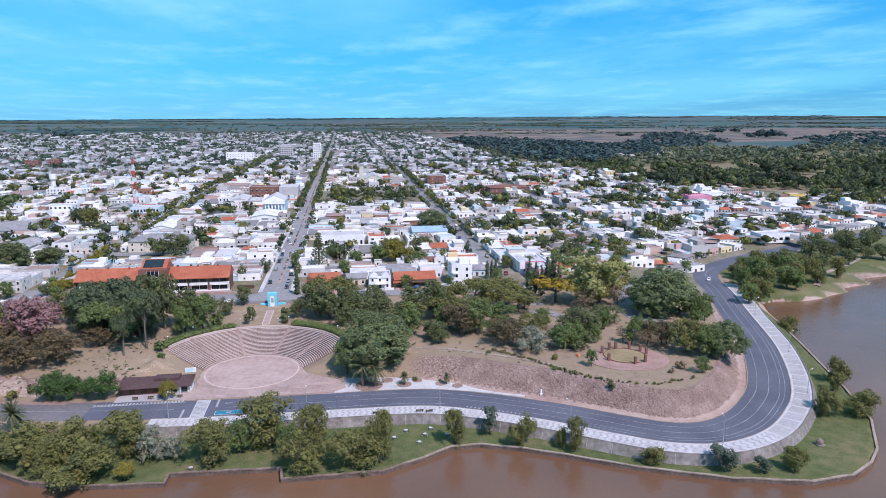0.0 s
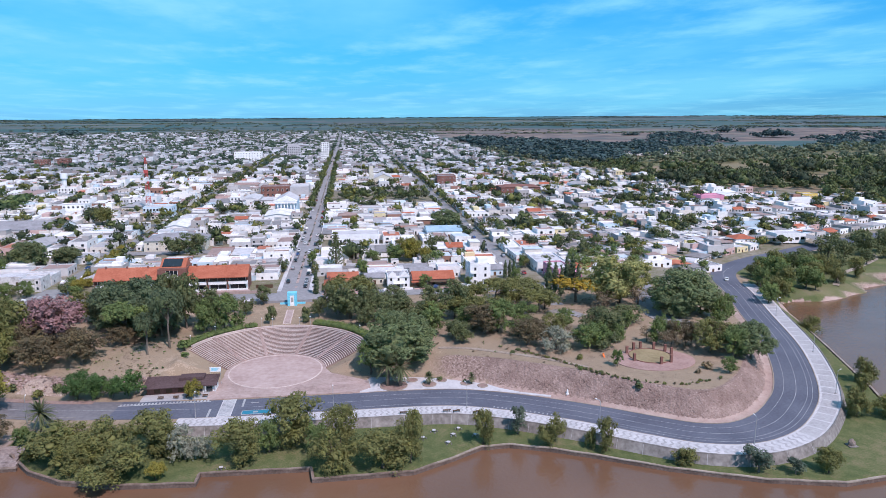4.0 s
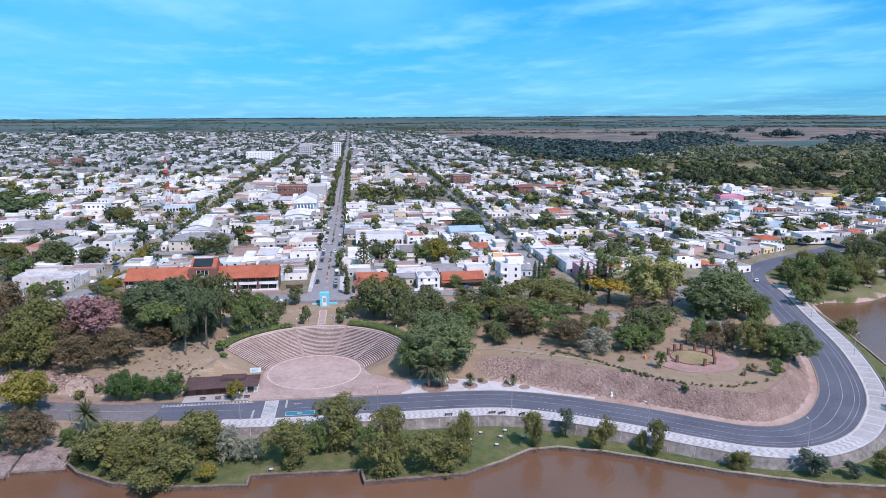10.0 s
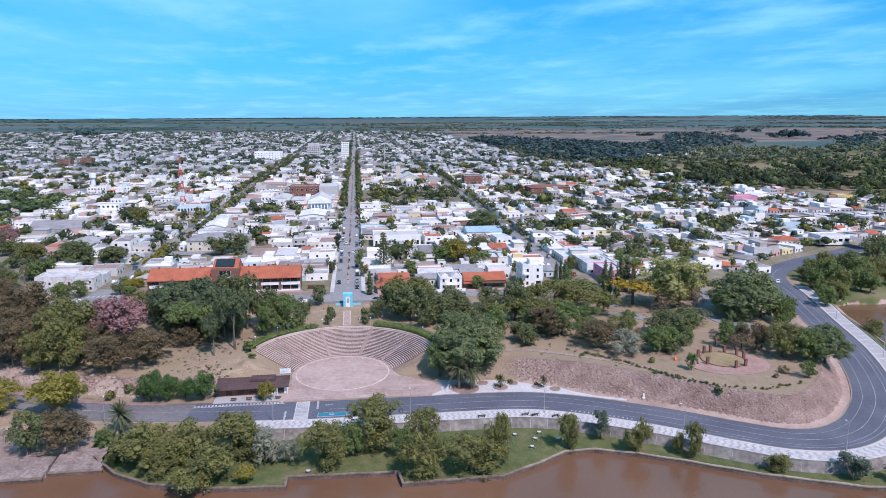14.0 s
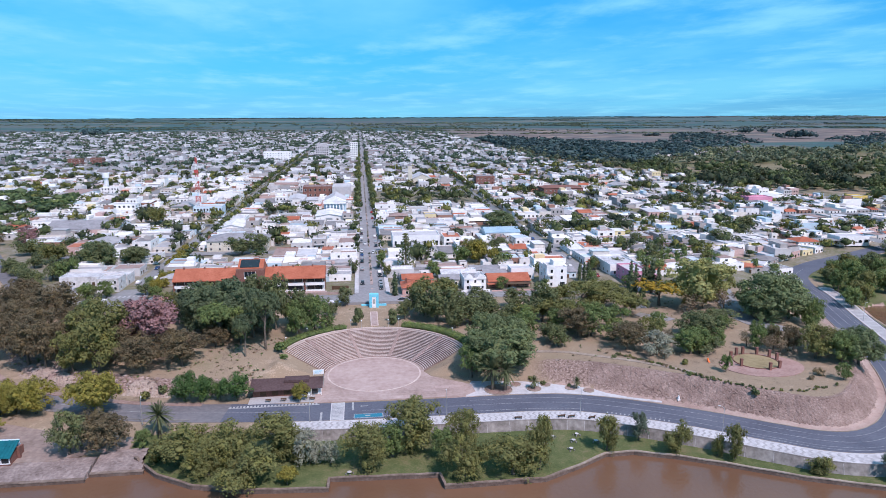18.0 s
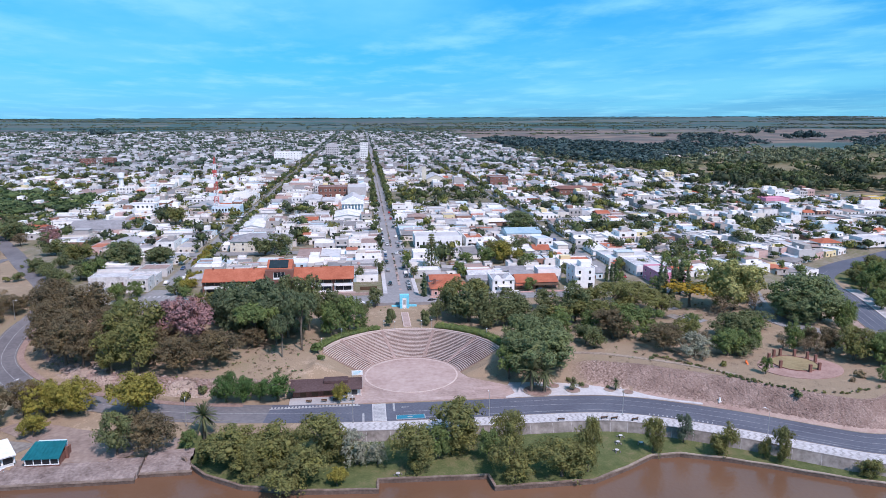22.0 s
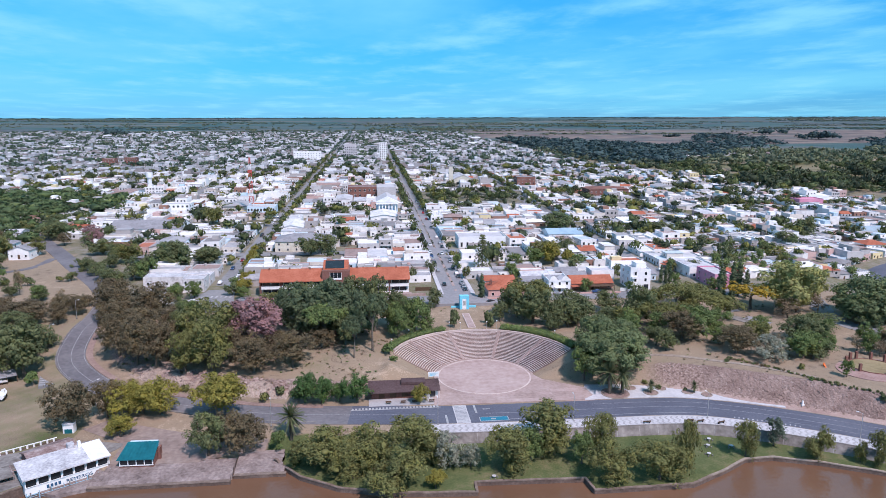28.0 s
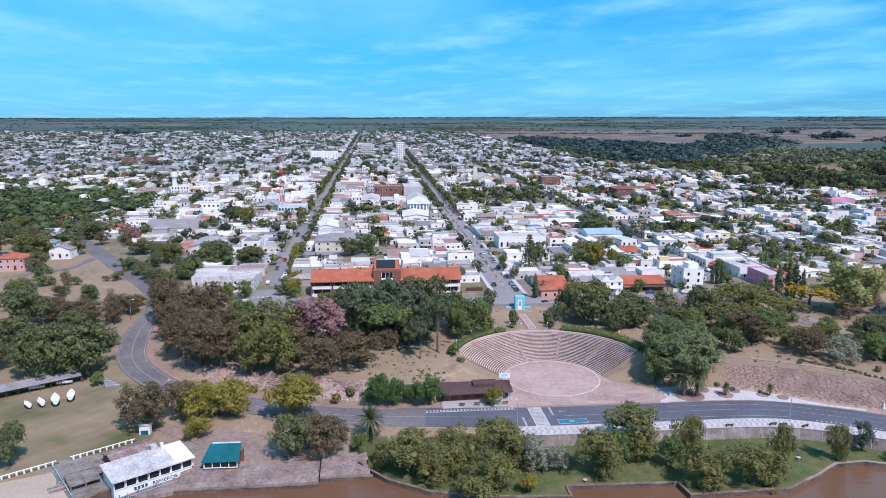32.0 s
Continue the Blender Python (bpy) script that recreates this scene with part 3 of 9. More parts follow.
xs = np.concatenate([-4800 * np.linspace(1, 0, 34)[:-1] ** 2.2 - 216, np.arange(-214, 246, 1.0), 247 + 4600 * np.linspace(0, 1, 34) ** 2.2])
ys = np.concatenate([[-2000, -900, -400, -100, 60, 110, 124], np.arange(130, 174, 0.8), np.arange(174.4, 300, 1.3), np.arange(301, 345, 3.0), 346 + 4480 * np.linspace(0, 1, 70) ** 1.9])
gx, gy = np.meshgrid(xs, ys)
pts = np.stack([gx.ravel(), gy.ravel()], 1)
gz, lawn, rock, town, field, strip, plough = ground(pts)
nx, ny = len(xs), len(ys)
q = np.arange(nx * ny).reshape(ny, nx)
faces = np.stack([q[:-1, :-1].ravel(), q[:-1, 1:].ravel(), q[1:, 1:].ravel(), q[1:, :-1].ravel()], 1)

GROUND = bpy.data.materials.new("ground_cover")
GROUND.use_nodes = True
gn, gl = GROUND.node_tree.nodes, GROUND.node_tree.links
ggeo = gn.new("ShaderNodeNewGeometry")


def gnoise(scale, detail=5, kind="ShaderNodeTexNoise"):
    n = gn.new(kind)
    n.inputs["Scale"].default_value = scale
    if kind == "ShaderNodeTexNoise":
        n.inputs["Detail"].default_value = detail
    gl.new(ggeo.outputs["Position"], n.inputs["Vector"])
    return n


def gramp(src, stops, lo=0.35, hi=0.65):
    r = gn.new("ShaderNodeValToRGB")
    e = r.color_ramp.elements
    while len(e) < len(stops):
        e.new(0.5)
    for k, c in enumerate(stops):
        e[k].position, e[k].color = lo + (hi - lo) * k / (len(stops) - 1), (*c, 1)
    gl.new(src, r.inputs[0])
    return r.outputs[0]


def gmath(op, a, b):
    n = gn.new("ShaderNodeMath")
    n.operation = op
    for k, v in enumerate((a, b)):
        if isinstance(v, (int, float)):
            n.inputs[k].default_value = v
        else:
            gl.new(v, n.inputs[k])
    return n.outputs[0]


big, mid, fine = gnoise(0.045), gnoise(0.35, 6), gnoise(2.2, 6)
grain = gmath("MULTIPLY", gmath("ADD", gmath("ADD", big.outputs[0], mid.outputs[0]), fine.outputs[0]), 1 / 3)
speck = gmath("MULTIPLY", gmath("ADD", mid.outputs[0], fine.outputs[0]), 0.5)


def cover(base, top, attr, soft=0.25):
    """Lays one cover over another by a share, with a ragged edge."""
    a = gn.new("ShaderNodeAttribute")
    a.attribute_name = attr
    k = gmath("ADD", a.outputs["Fac"], gmath("MULTIPLY", gmath("SUBTRACT", speck, 0.5), 1.4))
    r = gn.new("ShaderNodeMapRange")
    r.inputs["From Min"].default_value, r.inputs["From Max"].default_value = 0.5 - soft, 0.5 + soft
    gl.new(k, r.inputs[0])
    m = gn.new("ShaderNodeMix")
    m.data_type = "RGBA"
    gl.new(r.outputs[0], m.inputs[0])
    gl.new(base, m.inputs[6])
    gl.new(top, m.inputs[7])
    return m.outputs[2]


col = gramp(grain, [(0.165, 0.122, 0.090), (0.27, 0.208, 0.150), (0.275, 0.210, 0.148), (0.38, 0.296, 0.225)], 0.38, 0.62)
col = cover(col, gramp(grain, [(0.062, 0.082, 0.032), (0.096, 0.115, 0.046), (0.165, 0.148, 0.078)], 0.38, 0.62), "lawn")
col = cover(col, gramp(gnoise(1.5, 10).outputs[0], [(0.115, 0.078, 0.064), (0.208, 0.145, 0.122), (0.265, 0.190, 0.162), (0.36, 0.275, 0.238)], 0.34, 0.66), "rock")
col = cover(col, gramp(grain, [(0.28, 0.19, 0.165), (0.37, 0.27, 0.235), (0.42, 0.33, 0.29)], 0.38, 0.62), "strip")
col = cover(col, gramp(grain, [(0.12, 0.13, 0.06), (0.20, 0.175, 0.13), (0.27, 0.25, 0.22)], 0.38, 0.62), "town")
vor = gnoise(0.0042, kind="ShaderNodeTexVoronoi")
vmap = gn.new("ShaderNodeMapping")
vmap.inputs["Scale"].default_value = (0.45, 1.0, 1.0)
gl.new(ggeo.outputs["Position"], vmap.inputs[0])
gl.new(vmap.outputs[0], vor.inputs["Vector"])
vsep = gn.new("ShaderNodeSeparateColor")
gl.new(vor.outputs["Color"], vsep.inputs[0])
# Far fields take a teal tint that paints air haze into their colour.
fcol_hazed = gramp(vsep.outputs[0], [(0.042, 0.096, 0.096), (0.058, 0.112, 0.104), (0.135, 0.128, 0.122), (0.095, 0.096, 0.104), (0.050, 0.100, 0.098), (0.18, 0.163, 0.142), (0.062, 0.112, 0.106)], 0.05, 0.95)
fvar_hazed = gramp(gnoise(0.011, 8).outputs[0], [(0.026, 0.070, 0.078), (0.042, 0.098, 0.10), (0.070, 0.108, 0.112), (0.16, 0.145, 0.135)], 0.34, 0.68)
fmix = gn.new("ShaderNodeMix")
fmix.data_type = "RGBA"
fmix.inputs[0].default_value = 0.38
gl.new(fcol_hazed, fmix.inputs[6])
gl.new(fvar_hazed, fmix.inputs[7])
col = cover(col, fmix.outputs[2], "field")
col = cover(col, gramp(gnoise(0.012, 8).outputs[0], [(0.105, 0.092, 0.092), (0.165, 0.132, 0.122), (0.235, 0.185, 0.150)], 0.36, 0.64), "plough")
gb = gn["Principled BSDF"]
gl.new(col, gb.inputs["Base Color"])
gb.inputs["Roughness"].default_value = 0.95
gb.inputs["Specular IOR Level"].default_value = 0.15
gbump = gn.new("ShaderNodeBump")
gbump.inputs["Strength"].default_value, gbump.inputs["Distance"].default_value = 0.7, 0.35
gl.new(speck, gbump.inputs["Height"])
gl.new(gbump.outputs[0], gb.inputs["Normal"])

gme = big_mesh("ground", np.stack([pts[:, 0], pts[:, 1], gz], 1), faces, [GROUND], smooth=True)
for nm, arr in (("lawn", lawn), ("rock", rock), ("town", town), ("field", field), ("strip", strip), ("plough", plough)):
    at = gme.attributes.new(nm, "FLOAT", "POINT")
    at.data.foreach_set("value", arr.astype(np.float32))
tagged(new("ground", gme), "dry grass and earth ground with lawn by the river", "ground", kind="structure")

wg = Geo().add([(-4900, -2500, -3.15), (4900, -2500, -3.15), (4900, 900, -3.15), (-4900, 900, -3.15)], [(0, 1, 2, 3)])
tagged(part("water", wg, WATER), "muddy brown river water", "river", kind="structure")

# ---- road, promenade, walls ----
def road_index(x, y):
    return int(np.argmin(np.hypot(ROAD[:, 0] - x, ROAD[:, 1] - y)))


WIDE = 0.74 + 0.26 * smoothstep(-105, -60, ROAD[:, 0])
kw = road_index(-44, 196)
tagged(part("road_west", ribbon(ROAD[: kw + 1], [(ROAD_W, -0.1), (ROAD_W, 0.03), (0, 0.07), (-ROAD_W, 0.03), (-ROAD_W, -0.1)], wide=WIDE[: kw + 1]), BEND), "worn grey asphalt road climbing the bend", "road", kind="structure")
tagged(part("road", ribbon(ROAD[kw:], [(ROAD_W, -0.1), (ROAD_W, 0.03), (0, 0.07), (-ROAD_W, 0.03), (-ROAD_W, -0.1)], wide=WIDE[kw:]), ASPHALT), "dark blue-grey asphalt riverside road", "road", kind="structure")
k0 = int(np.argmin(np.hypot(ROAD[:, 0] + 24, ROAD[:, 1] - 194)))
k1 = int(np.argmin(np.hypot(ROAD[:, 0] - 214, ROAD[:, 1] - 310)))
PROM = ROAD[k0 : k1 + 1]
PW = 6.3
tagged(part("pavement", ribbon(PROM, [(-ROAD_W - 0.25, 0.0), (-ROAD_W - 0.25, 0.16), (-ROAD_W - PW, 0.16), (-ROAD_W - PW, -0.6)]), PALE), "pale paved riverside promenade", "pavement", kind="structure")
tagged(part("kerb", ribbon(PROM, [(-ROAD_W, -0.1), (-ROAD_W, 0.17), (-ROAD_W - 0.25, 0.17), (-ROAD_W - 0.25, 0)]), COPING), "low stone kerb along the promenade", "kerb", kind="structure")
INNER = ROAD[int(np.argmin(np.hypot(ROAD[:, 0] - 30, ROAD[:, 1] - 193))) : k1 + 1]
tagged(part("kerb_inner", ribbon(INNER, [(ROAD_W + 0.3, -0.1), (ROAD_W + 0.3, 0.15), (ROAD_W, 0.15), (ROAD_W, -0.1)]), COPING), "pale kerb at the foot of the slope", "kerb", kind="structure")
rw = PROM[:-20]
tagged(part("retaining_wall", ribbon(rw, [(-ROAD_W - PW + 0.25, 0.1), (-ROAD_W - PW + 0.25, 0.42), (-ROAD_W - PW - 0.05, 0.42), (-ROAD_W - PW - 0.1, 0.16), (-ROAD_W - PW - 1.5, -2.5)]), CONCRETE), "sloping grey concrete retaining wall below the promenade", "retaining wall", kind="structure")
for k in range(4, len(rw) - 1, 3):
    nrm = normals(rw)[k]
    a = rw[k, :2] - nrm * (ROAD_W + PW + 0.14)
    b = rw[k, :2] - nrm * (ROAD_W + PW + 1.56)
    t = np.array([nrm[1], -nrm[0]]) * 0.05
    g = Geo().add([(*(a - t), 0.14), (*(a + t), 0.14), (*(b + t), -2.4), (*(b - t), -2.4)], [(0, 1, 2, 3)])
    part("joint", g, GREY_TILE, bpy.data.objects["retaining_wall"])

# river wall with a coping
bl = BANKLINE[(BANKLINE[:, 0] > -240) & (BANKLINE[:, 0] < 224) & (BANKLINE[:, 1] < 290)]
keep = [0]
for k in range(1, len(bl)):
    if np.linalg.norm(bl[k] - bl[keep[-1]]) > 0.9:
        keep.append(k)
bl = np.column_stack([bl[keep], np.full(len(keep), -1.95)])
bl[:, 2] += np.where(bl[:, 0] < -62, 1.2, 0) + 0.05 * np.sin(bl[:, 0] * 0.6)
rwall = thing("river_wall", "rough stone river wall with pale coping", "wall", kind="structure")
kq, kr = int(np.argmin(np.hypot(bl[:, 0] + 108.5, bl[:, 1] - 173.5))), int(np.argmin(np.hypot(bl[:, 0] + 63.0, bl[:, 1] - 174.0)))
ke = int(np.argmin(np.hypot(bl[:, 0] - 45, bl[:, 1] - 156)))
BROWN_COPING = mat("brown_coping_stone", [(0.115, 0.082, 0.066), (0.185, 0.140, 0.115), (0.28, 0.22, 0.185)], small=1.0, large=0.3, rough=0.95, bump=0.5)
for seg, top in ((bl[: kq + 1], BROWN_COPING), (bl[kr : ke + 1], BROWN_COPING), (bl[ke:], COPING)):
    part("wall_face", ribbon(seg, [(0.75, -0.7), (0.6, -0.2), (0.0, -0.2), (-0.35, -5)]), QUAY, rwall)
    part("coping", ribbon(seg, [(0.55, -0.3), (0.55, 0.02), (-0.1, 0.02), (-0.1, -0.25)]), top, rwall, "rough stone coping")
REVET = mat("pink_revetment_stone", [(0.125, 0.095, 0.088), (0.225, 0.178, 0.166), (0.34, 0.28, 0.262)], small=1.3, large=0.3, rough=0.95, bump=0.8)
qrng = random.Random(88)
for qx0, qx1, qy0, qy1 in ((-106.0, -72.6, 166.6, 175.2), (-72.3, -59.6, 169.2, 178.6)):
    slope = Geo()
    nqx, nqy = int((qx1 - qx0) / 1.5), 5
    for a in range(-1, nqx):
        for b in range(nqy):
            xa, xb = (max(qx0, min(qx1, qx0 + (qx1 - qx0) * (a + c + 0.5 * (b % 2) + 0.22 * math.sin(5.1 * (a + c) + 2.3 * b)) / nqx)) for c in (0, 1))
            ya, yb = qy0 + (qy1 - qy0) * b / nqy, qy0 + (qy1 - qy0) * (b + 1) / nqy - 0.02
            xa, xb = (q - (0.55 * (b + 1) if q > -60.5 else 0.0) for q in (xa, xb))
            za, zb = (-2.2 + 1.24 * ((q - qy0) / (qy1 - qy0)) ** 0.6 + qrng.uniform(-0.07, 0.05) for q in (ya, yb))
            slope.add([(xa, ya, za), (xb, ya, za + qrng.uniform(-0.05, 0.05)), (xb, yb, zb), (xa, yb, zb), (xa, ya, -4.5), (xb, ya, -4.5), (xb, yb, -4.5), (xa, yb, -4.5)], [(0, 1, 2, 3), (0, 4, 5, 1), (1, 5, 6, 2), (2, 6, 7, 3), (3, 7, 4, 0)])
    part("revetment", slope, REVET, rwall, "sloping pinkish stone revetment")
    part("footing", Geo().box(qx0, qy0 - 0.75, -5.0, qx1, qy0 - 0.02, -2.32), QUAY, rwall)
    part("coping", Geo().box(qx0, qy0 - 0.85, -2.32, qx1 + 0.1, qy0 + 0.1, -2.08, inset=0.04), BROWN_COPING, rwall, "rough stone coping")
part("landing", Geo().prism([(-106.05, 165.9), (-112, 163.6), (-119, 166.2), (-108.5, 174.5), (-106.05, 175)], -5.0, -2.25), REVET, rwall)

# wave pattern of the promenade: bands across it, straight panels round the bend
waves = Geo()
pn = normals(PROM)
arc = np.concatenate([[0], np.cumsum(np.linalg.norm(np.diff(PROM[:, :2], axis=0), axis=1))])


def prom_at(s, off):
    x, y = np.interp(s, arc, PROM[:, 0]), np.interp(s, arc, PROM[:, 1])
    a, b = np.interp(s, arc, pn[:, 0]), np.interp(s, arc, pn[:, 1])
    z = np.interp(s, arc, PROM[:, 2])
    return (x - off * a, y - off * b, z + 0.166)


s, bend = 2.0, 172.0
while s < arc[-1] - 4:
    if s < bend:
        o = np.linspace(ROAD_W + 0.9, ROAD_W + PW - 1.1, 15)
        w = 0.32 * np.sin((o - ROAD_W) * 2.5)
        v = [prom_at(s + u, c) for c, u in zip(o, w)] + [prom_at(s + u + 0.62, c) for c, u in zip(o, w)]
        waves.add(v, [(k, k + 1, k + 16, k + 15) for k in range(14)])
        s += 1.7
    else:
        o = (ROAD_W + 0.8, ROAD_W + PW - 0.9)
        waves.add([prom_at(s, o[0]), prom_at(s, o[1]), prom_at(s + 4.6, o[1]), prom_at(s + 4.6, o[0] + 0.2)], [(0, 1, 2, 3)])
        s += 5.2
tagged(part("paving_pattern", waves, GREY_TILE), "grey wavy bands set in the pale promenade", "paving", kind="stuff")

# road paint
marks = Geo()


def line_mark(a, b, off, width=0.14, dash=0.0, gap=0.0, seg=ROAD):
    ln = np.concatenate([[0], np.cumsum(np.linalg.norm(np.diff(seg[:, :2], axis=0), axis=1))])
    nr = normals(seg)
    s = ln[a]
    while s < ln[b]:
        e = min(s + (dash or 2.0), ln[b])
        v = []
        for u in (s, e):
            x, y, z = (np.interp(u, ln, seg[:, k]) for k in range(3))
            n0, n1 = np.interp(u, ln, nr[:, 0]), np.interp(u, ln, nr[:, 1])
            zz = z + 0.074 - 0.04 * abs(off) / ROAD_W + 0.006
            v += [(x + (off - width / 2) * n0, y + (off - width / 2) * n1, zz), (x + (off + width / 2) * n0, y + (off + width / 2) * n1, zz)]
        marks.add(v, [(0, 2, 3, 1)])
        s = e + (gap if dash else 0)


line_mark(road_index(-5, 193), k1 + 20, 0.0, 0.12)
line_mark(road_index(-150, 303), road_index(-20, 194), 0.0, 0.14)
for off in (-4.1, 4.1):
    line_mark(road_index(-150, 303), road_index(-115, 218.5), off, 0.12)
line_mark(road_index(26, 193), k1, 3.5, 0.10)
line_mark(road_index(80, 182), k1, -3.2, 0.10)
line_mark(road_index(100, 170), k1, -4.6, 0.10)
line_mark(road_index(-3, 193), road_index(60, 190), -4.3, 0.13)
line_mark(road_index(66, 188), road_index(84, 180), -4.9, 0.8, 0.35, 0.9)
tagged(part("lane_marking", marks, LINE), "white painted lane lines", "road marking", kind="structure")

cw = thing("crosswalk", "pale zebra crossing with white stop bars", "crosswalk", kind="structure")
for k in range(13):
    part("stripe", Geo().box(-14.0, 187.6 + 0.9 * k, 0.03, -10.6, 188.2 + 0.9 * k, 0.115), LINE, cw)
part("border", Geo().box(-14.3, 187.2, 0.02, -10.3, 199.4, 0.108), PALE, cw)
part("stop_bar", Geo().box(-8.2, 193.6, 0.03, -7.6, 199.3, 0.10), LINE, cw)
part("stop_bar", Geo().box(-17.2, 187.4, 0.03, -16.6, 193.0, 0.10), LINE, cw)
bay = thing("parking_bay", "blue disabled parking bay painted on asphalt", "parking bay", kind="structure")
part("outline", Geo().box(-7.6, 188.0, 0.03, 0.8, 190.8, 0.088), LINE, bay)
part("field", Geo().box(-7.4, 188.2, 0.03, 0.6, 190.6, 0.094), BLUE_PAINT, bay)
part("symbol", Geo().box(-4.3, 189.0, 0.03, -2.9, 189.8, 0.099), LINE, bay)
part("symbol", Geo().box(-5.2, 196.0, 0.03, -3.4, 196.4, 0.10).prism([(-5.2, 195.6), (-5.2, 196.8), (-5.9, 196.2)], 0.03, 0.10), LINE, bay)
rail = thing("parking_strip", "white striped kerb along the kiosk parking", "kerb", kind="structure")
for k in range(26):
    part("stripe", Geo().box(-44 + k * 1.0, 199.0, 0.02, -43.45 + k * 1.0, 200.2, 0.10), LINE, rail)
part("bar", Geo().box(-44.3, 198.7, 0.02, -17.8, 199.0, 0.12), LINE, rail)

walkway = ROAD[road_index(-148, 285) : road_index(-52, 197)]
tagged(part("pavement_west", ribbon(walkway, [(6.9, -0.2), (6.9, 0.14), (4.75, 0.14), (4.75, -0.1)]), TREAD), "reddish brown walkway inside the road bend", "pavement", kind="structure")
tagged(part("kerb_west", ribbon(walkway, [(-4.6, -0.1), (-4.6, 0.17), (-4.95, 0.17), (-4.95, -0.3)]), CONCRETE), "pale kerb outside the road bend", "kerb", kind="structure")


# ---- trees ----
def ico(n):
    bm = bmesh.new()
    bmesh.ops.create_icosphere(bm, subdivisions=n, radius=1)
    v = np.array([x.co[:] for x in bm.verts])
    f = np.array([[x.index for x in t.verts] for t in bm.faces])
    bm.free()
    return v, f


ICO_V, ICO_F = ico(2)
ICO_S, ICO_T = ico(1)


def soft_normals(me, dirs):
    """Leaves take the light of the clump that they sit on."""
    at = me.attributes.new("custom_normal", "FLOAT_VECTOR", "POINT")
    at.data.foreach_set("vector", np.asarray(dirs, np.float32).ravel())
    return me


def unit(a):
    return a / np.maximum(1e-6, np.linalg.norm(a, axis=1))[:, None]


def crown_mesh(name, lobes, count, size, m, rng, core=0.74, droop=0.0, clumps=15):
    """Small leaves on the skins of many clumps, which sit on larger lobes over ragged inner masses."""
    c = np.array([l[0] for l in lobes])
    r = np.array([l[1] for l in lobes])
    owner = np.repeat(np.arange(len(lobes)), clumps)
    d = unit(rng.normal(size=(len(owner), 3)))
    d[:, 2] = np.where(d[:, 2] < -0.55, -d[:, 2], d[:, 2])
    sr = r[owner] * rng.uniform(0.22, 0.42, len(owner))
    sc = c[owner] + d * (r[owner] * rng.uniform(0.60, 0.92, len(owner)))[:, None]
    which = rng.choice(len(owner), count, p=sr**2 / (sr**2).sum())
    u = unit(rng.normal(size=(count, 3)))
    u[:, 2] = np.where(u[:, 2] < -0.5, -u[:, 2], u[:, 2])
    p = sc[which] + u * (sr[which] * rng.uniform(0.7, 1.12, count))[:, None]
    p[:, 2] -= droop * np.abs(rng.normal(size=count)) * (rng.random(count) < 0.4)
    out = unit((p - c[owner[which]]) / r[owner[which]][:, None])
    nrm = unit(u + 0.5 * out + 0.27 * rng.normal(size=(count, 3)))
    t = unit(np.cross(nrm, rng.normal(size=(count, 3))))
    b = np.cross(nrm, t)
    s = size * rng.uniform(0.55, 1.3, count)[:, None]
    tri = np.stack([p - t * s * 0.8, p + t * s * 0.8 - b * s * 0.3, p + b * s * 1.1], 1)
    lit = unit(0.75 * u + 0.55 * out + 0.12 * rng.normal(size=(count, 3)))
    verts, tris, dirs = [tri.reshape(-1, 3)], [np.arange(3 * count).reshape(-1, 3)], [np.repeat(lit, 3, axis=0)]
    n = 3 * count
    for k in range(len(lobes)):
        wob = 1 + 0.22 * rng.normal(size=(len(ICO_S), 1))
        verts.append(c[k] + ICO_S * r[k] * (0.45 if r[k] < 2.6 else 0.7) * core * wob)
        dirs.append(ICO_S)
        tris.append(ICO_T + n)
        n += len(ICO_S)
    return soft_normals(big_mesh(name, np.vstack(verts), np.vstack(tris), [m], smooth=True), np.vstack(dirs))


def trunk_geo(rng, h, r, lobes, lean=0.0):
    g = Geo()
    mid = Vector((rng.normal() * 0.15 + lean, rng.normal() * 0.15, h * 0.5))
    top = Vector((rng.normal() * 0.25 + lean, rng.normal() * 0.25, h))
    g.tube([(0, 0, -0.5), (0, 0, 0.3), mid, top], [r * 1.5, r * 1.1, r * 0.8, r * 0.6], 8)
    for k in rng.permutation(len(lobes))[:6]:
        e = Vector(lobes[k][0])
        s = mid.lerp(top, rng.uniform(0.3, 1.0))
        g.tube([s, s.lerp(e, 0.5) + Vector((0, 0, 0.2)), e], [r * 0.5, r * 0.32, r * 0.12], 5)
    return g


def lobes_round(rng, n, r, z0, z1, k=0.42):
    out = []
    for i in range(n):
        a, q = rng.uniform(0, math.tau), math.sqrt(rng.uniform(0, 1)) * (r * (1 - k * 0.75))
        z = rng.uniform(z0, z1)
        tight = 1 - 0.45 * abs((z - (z0 + z1) / 2) / max(0.1, (z1 - z0) / 2)) ** 2
        out.append(((q * tight * math.cos(a), q * tight * math.sin(a), z), r * k * rng.uniform(0.75, 1.15)))
    return out


def lobes_umbrella(rng, n, r, z):
    out = []
    for i in range(n):
        a, q = rng.uniform(0, math.tau), math.sqrt(rng.uniform(0, 1)) * r * 0.85
        out.append(((q * math.cos(a), q * math.sin(a), z - 0.055 * q * q / r * 4 + rng.normal() * 0.3), r * 0.27 * rng.uniform(0.8, 1.2)))
    return out


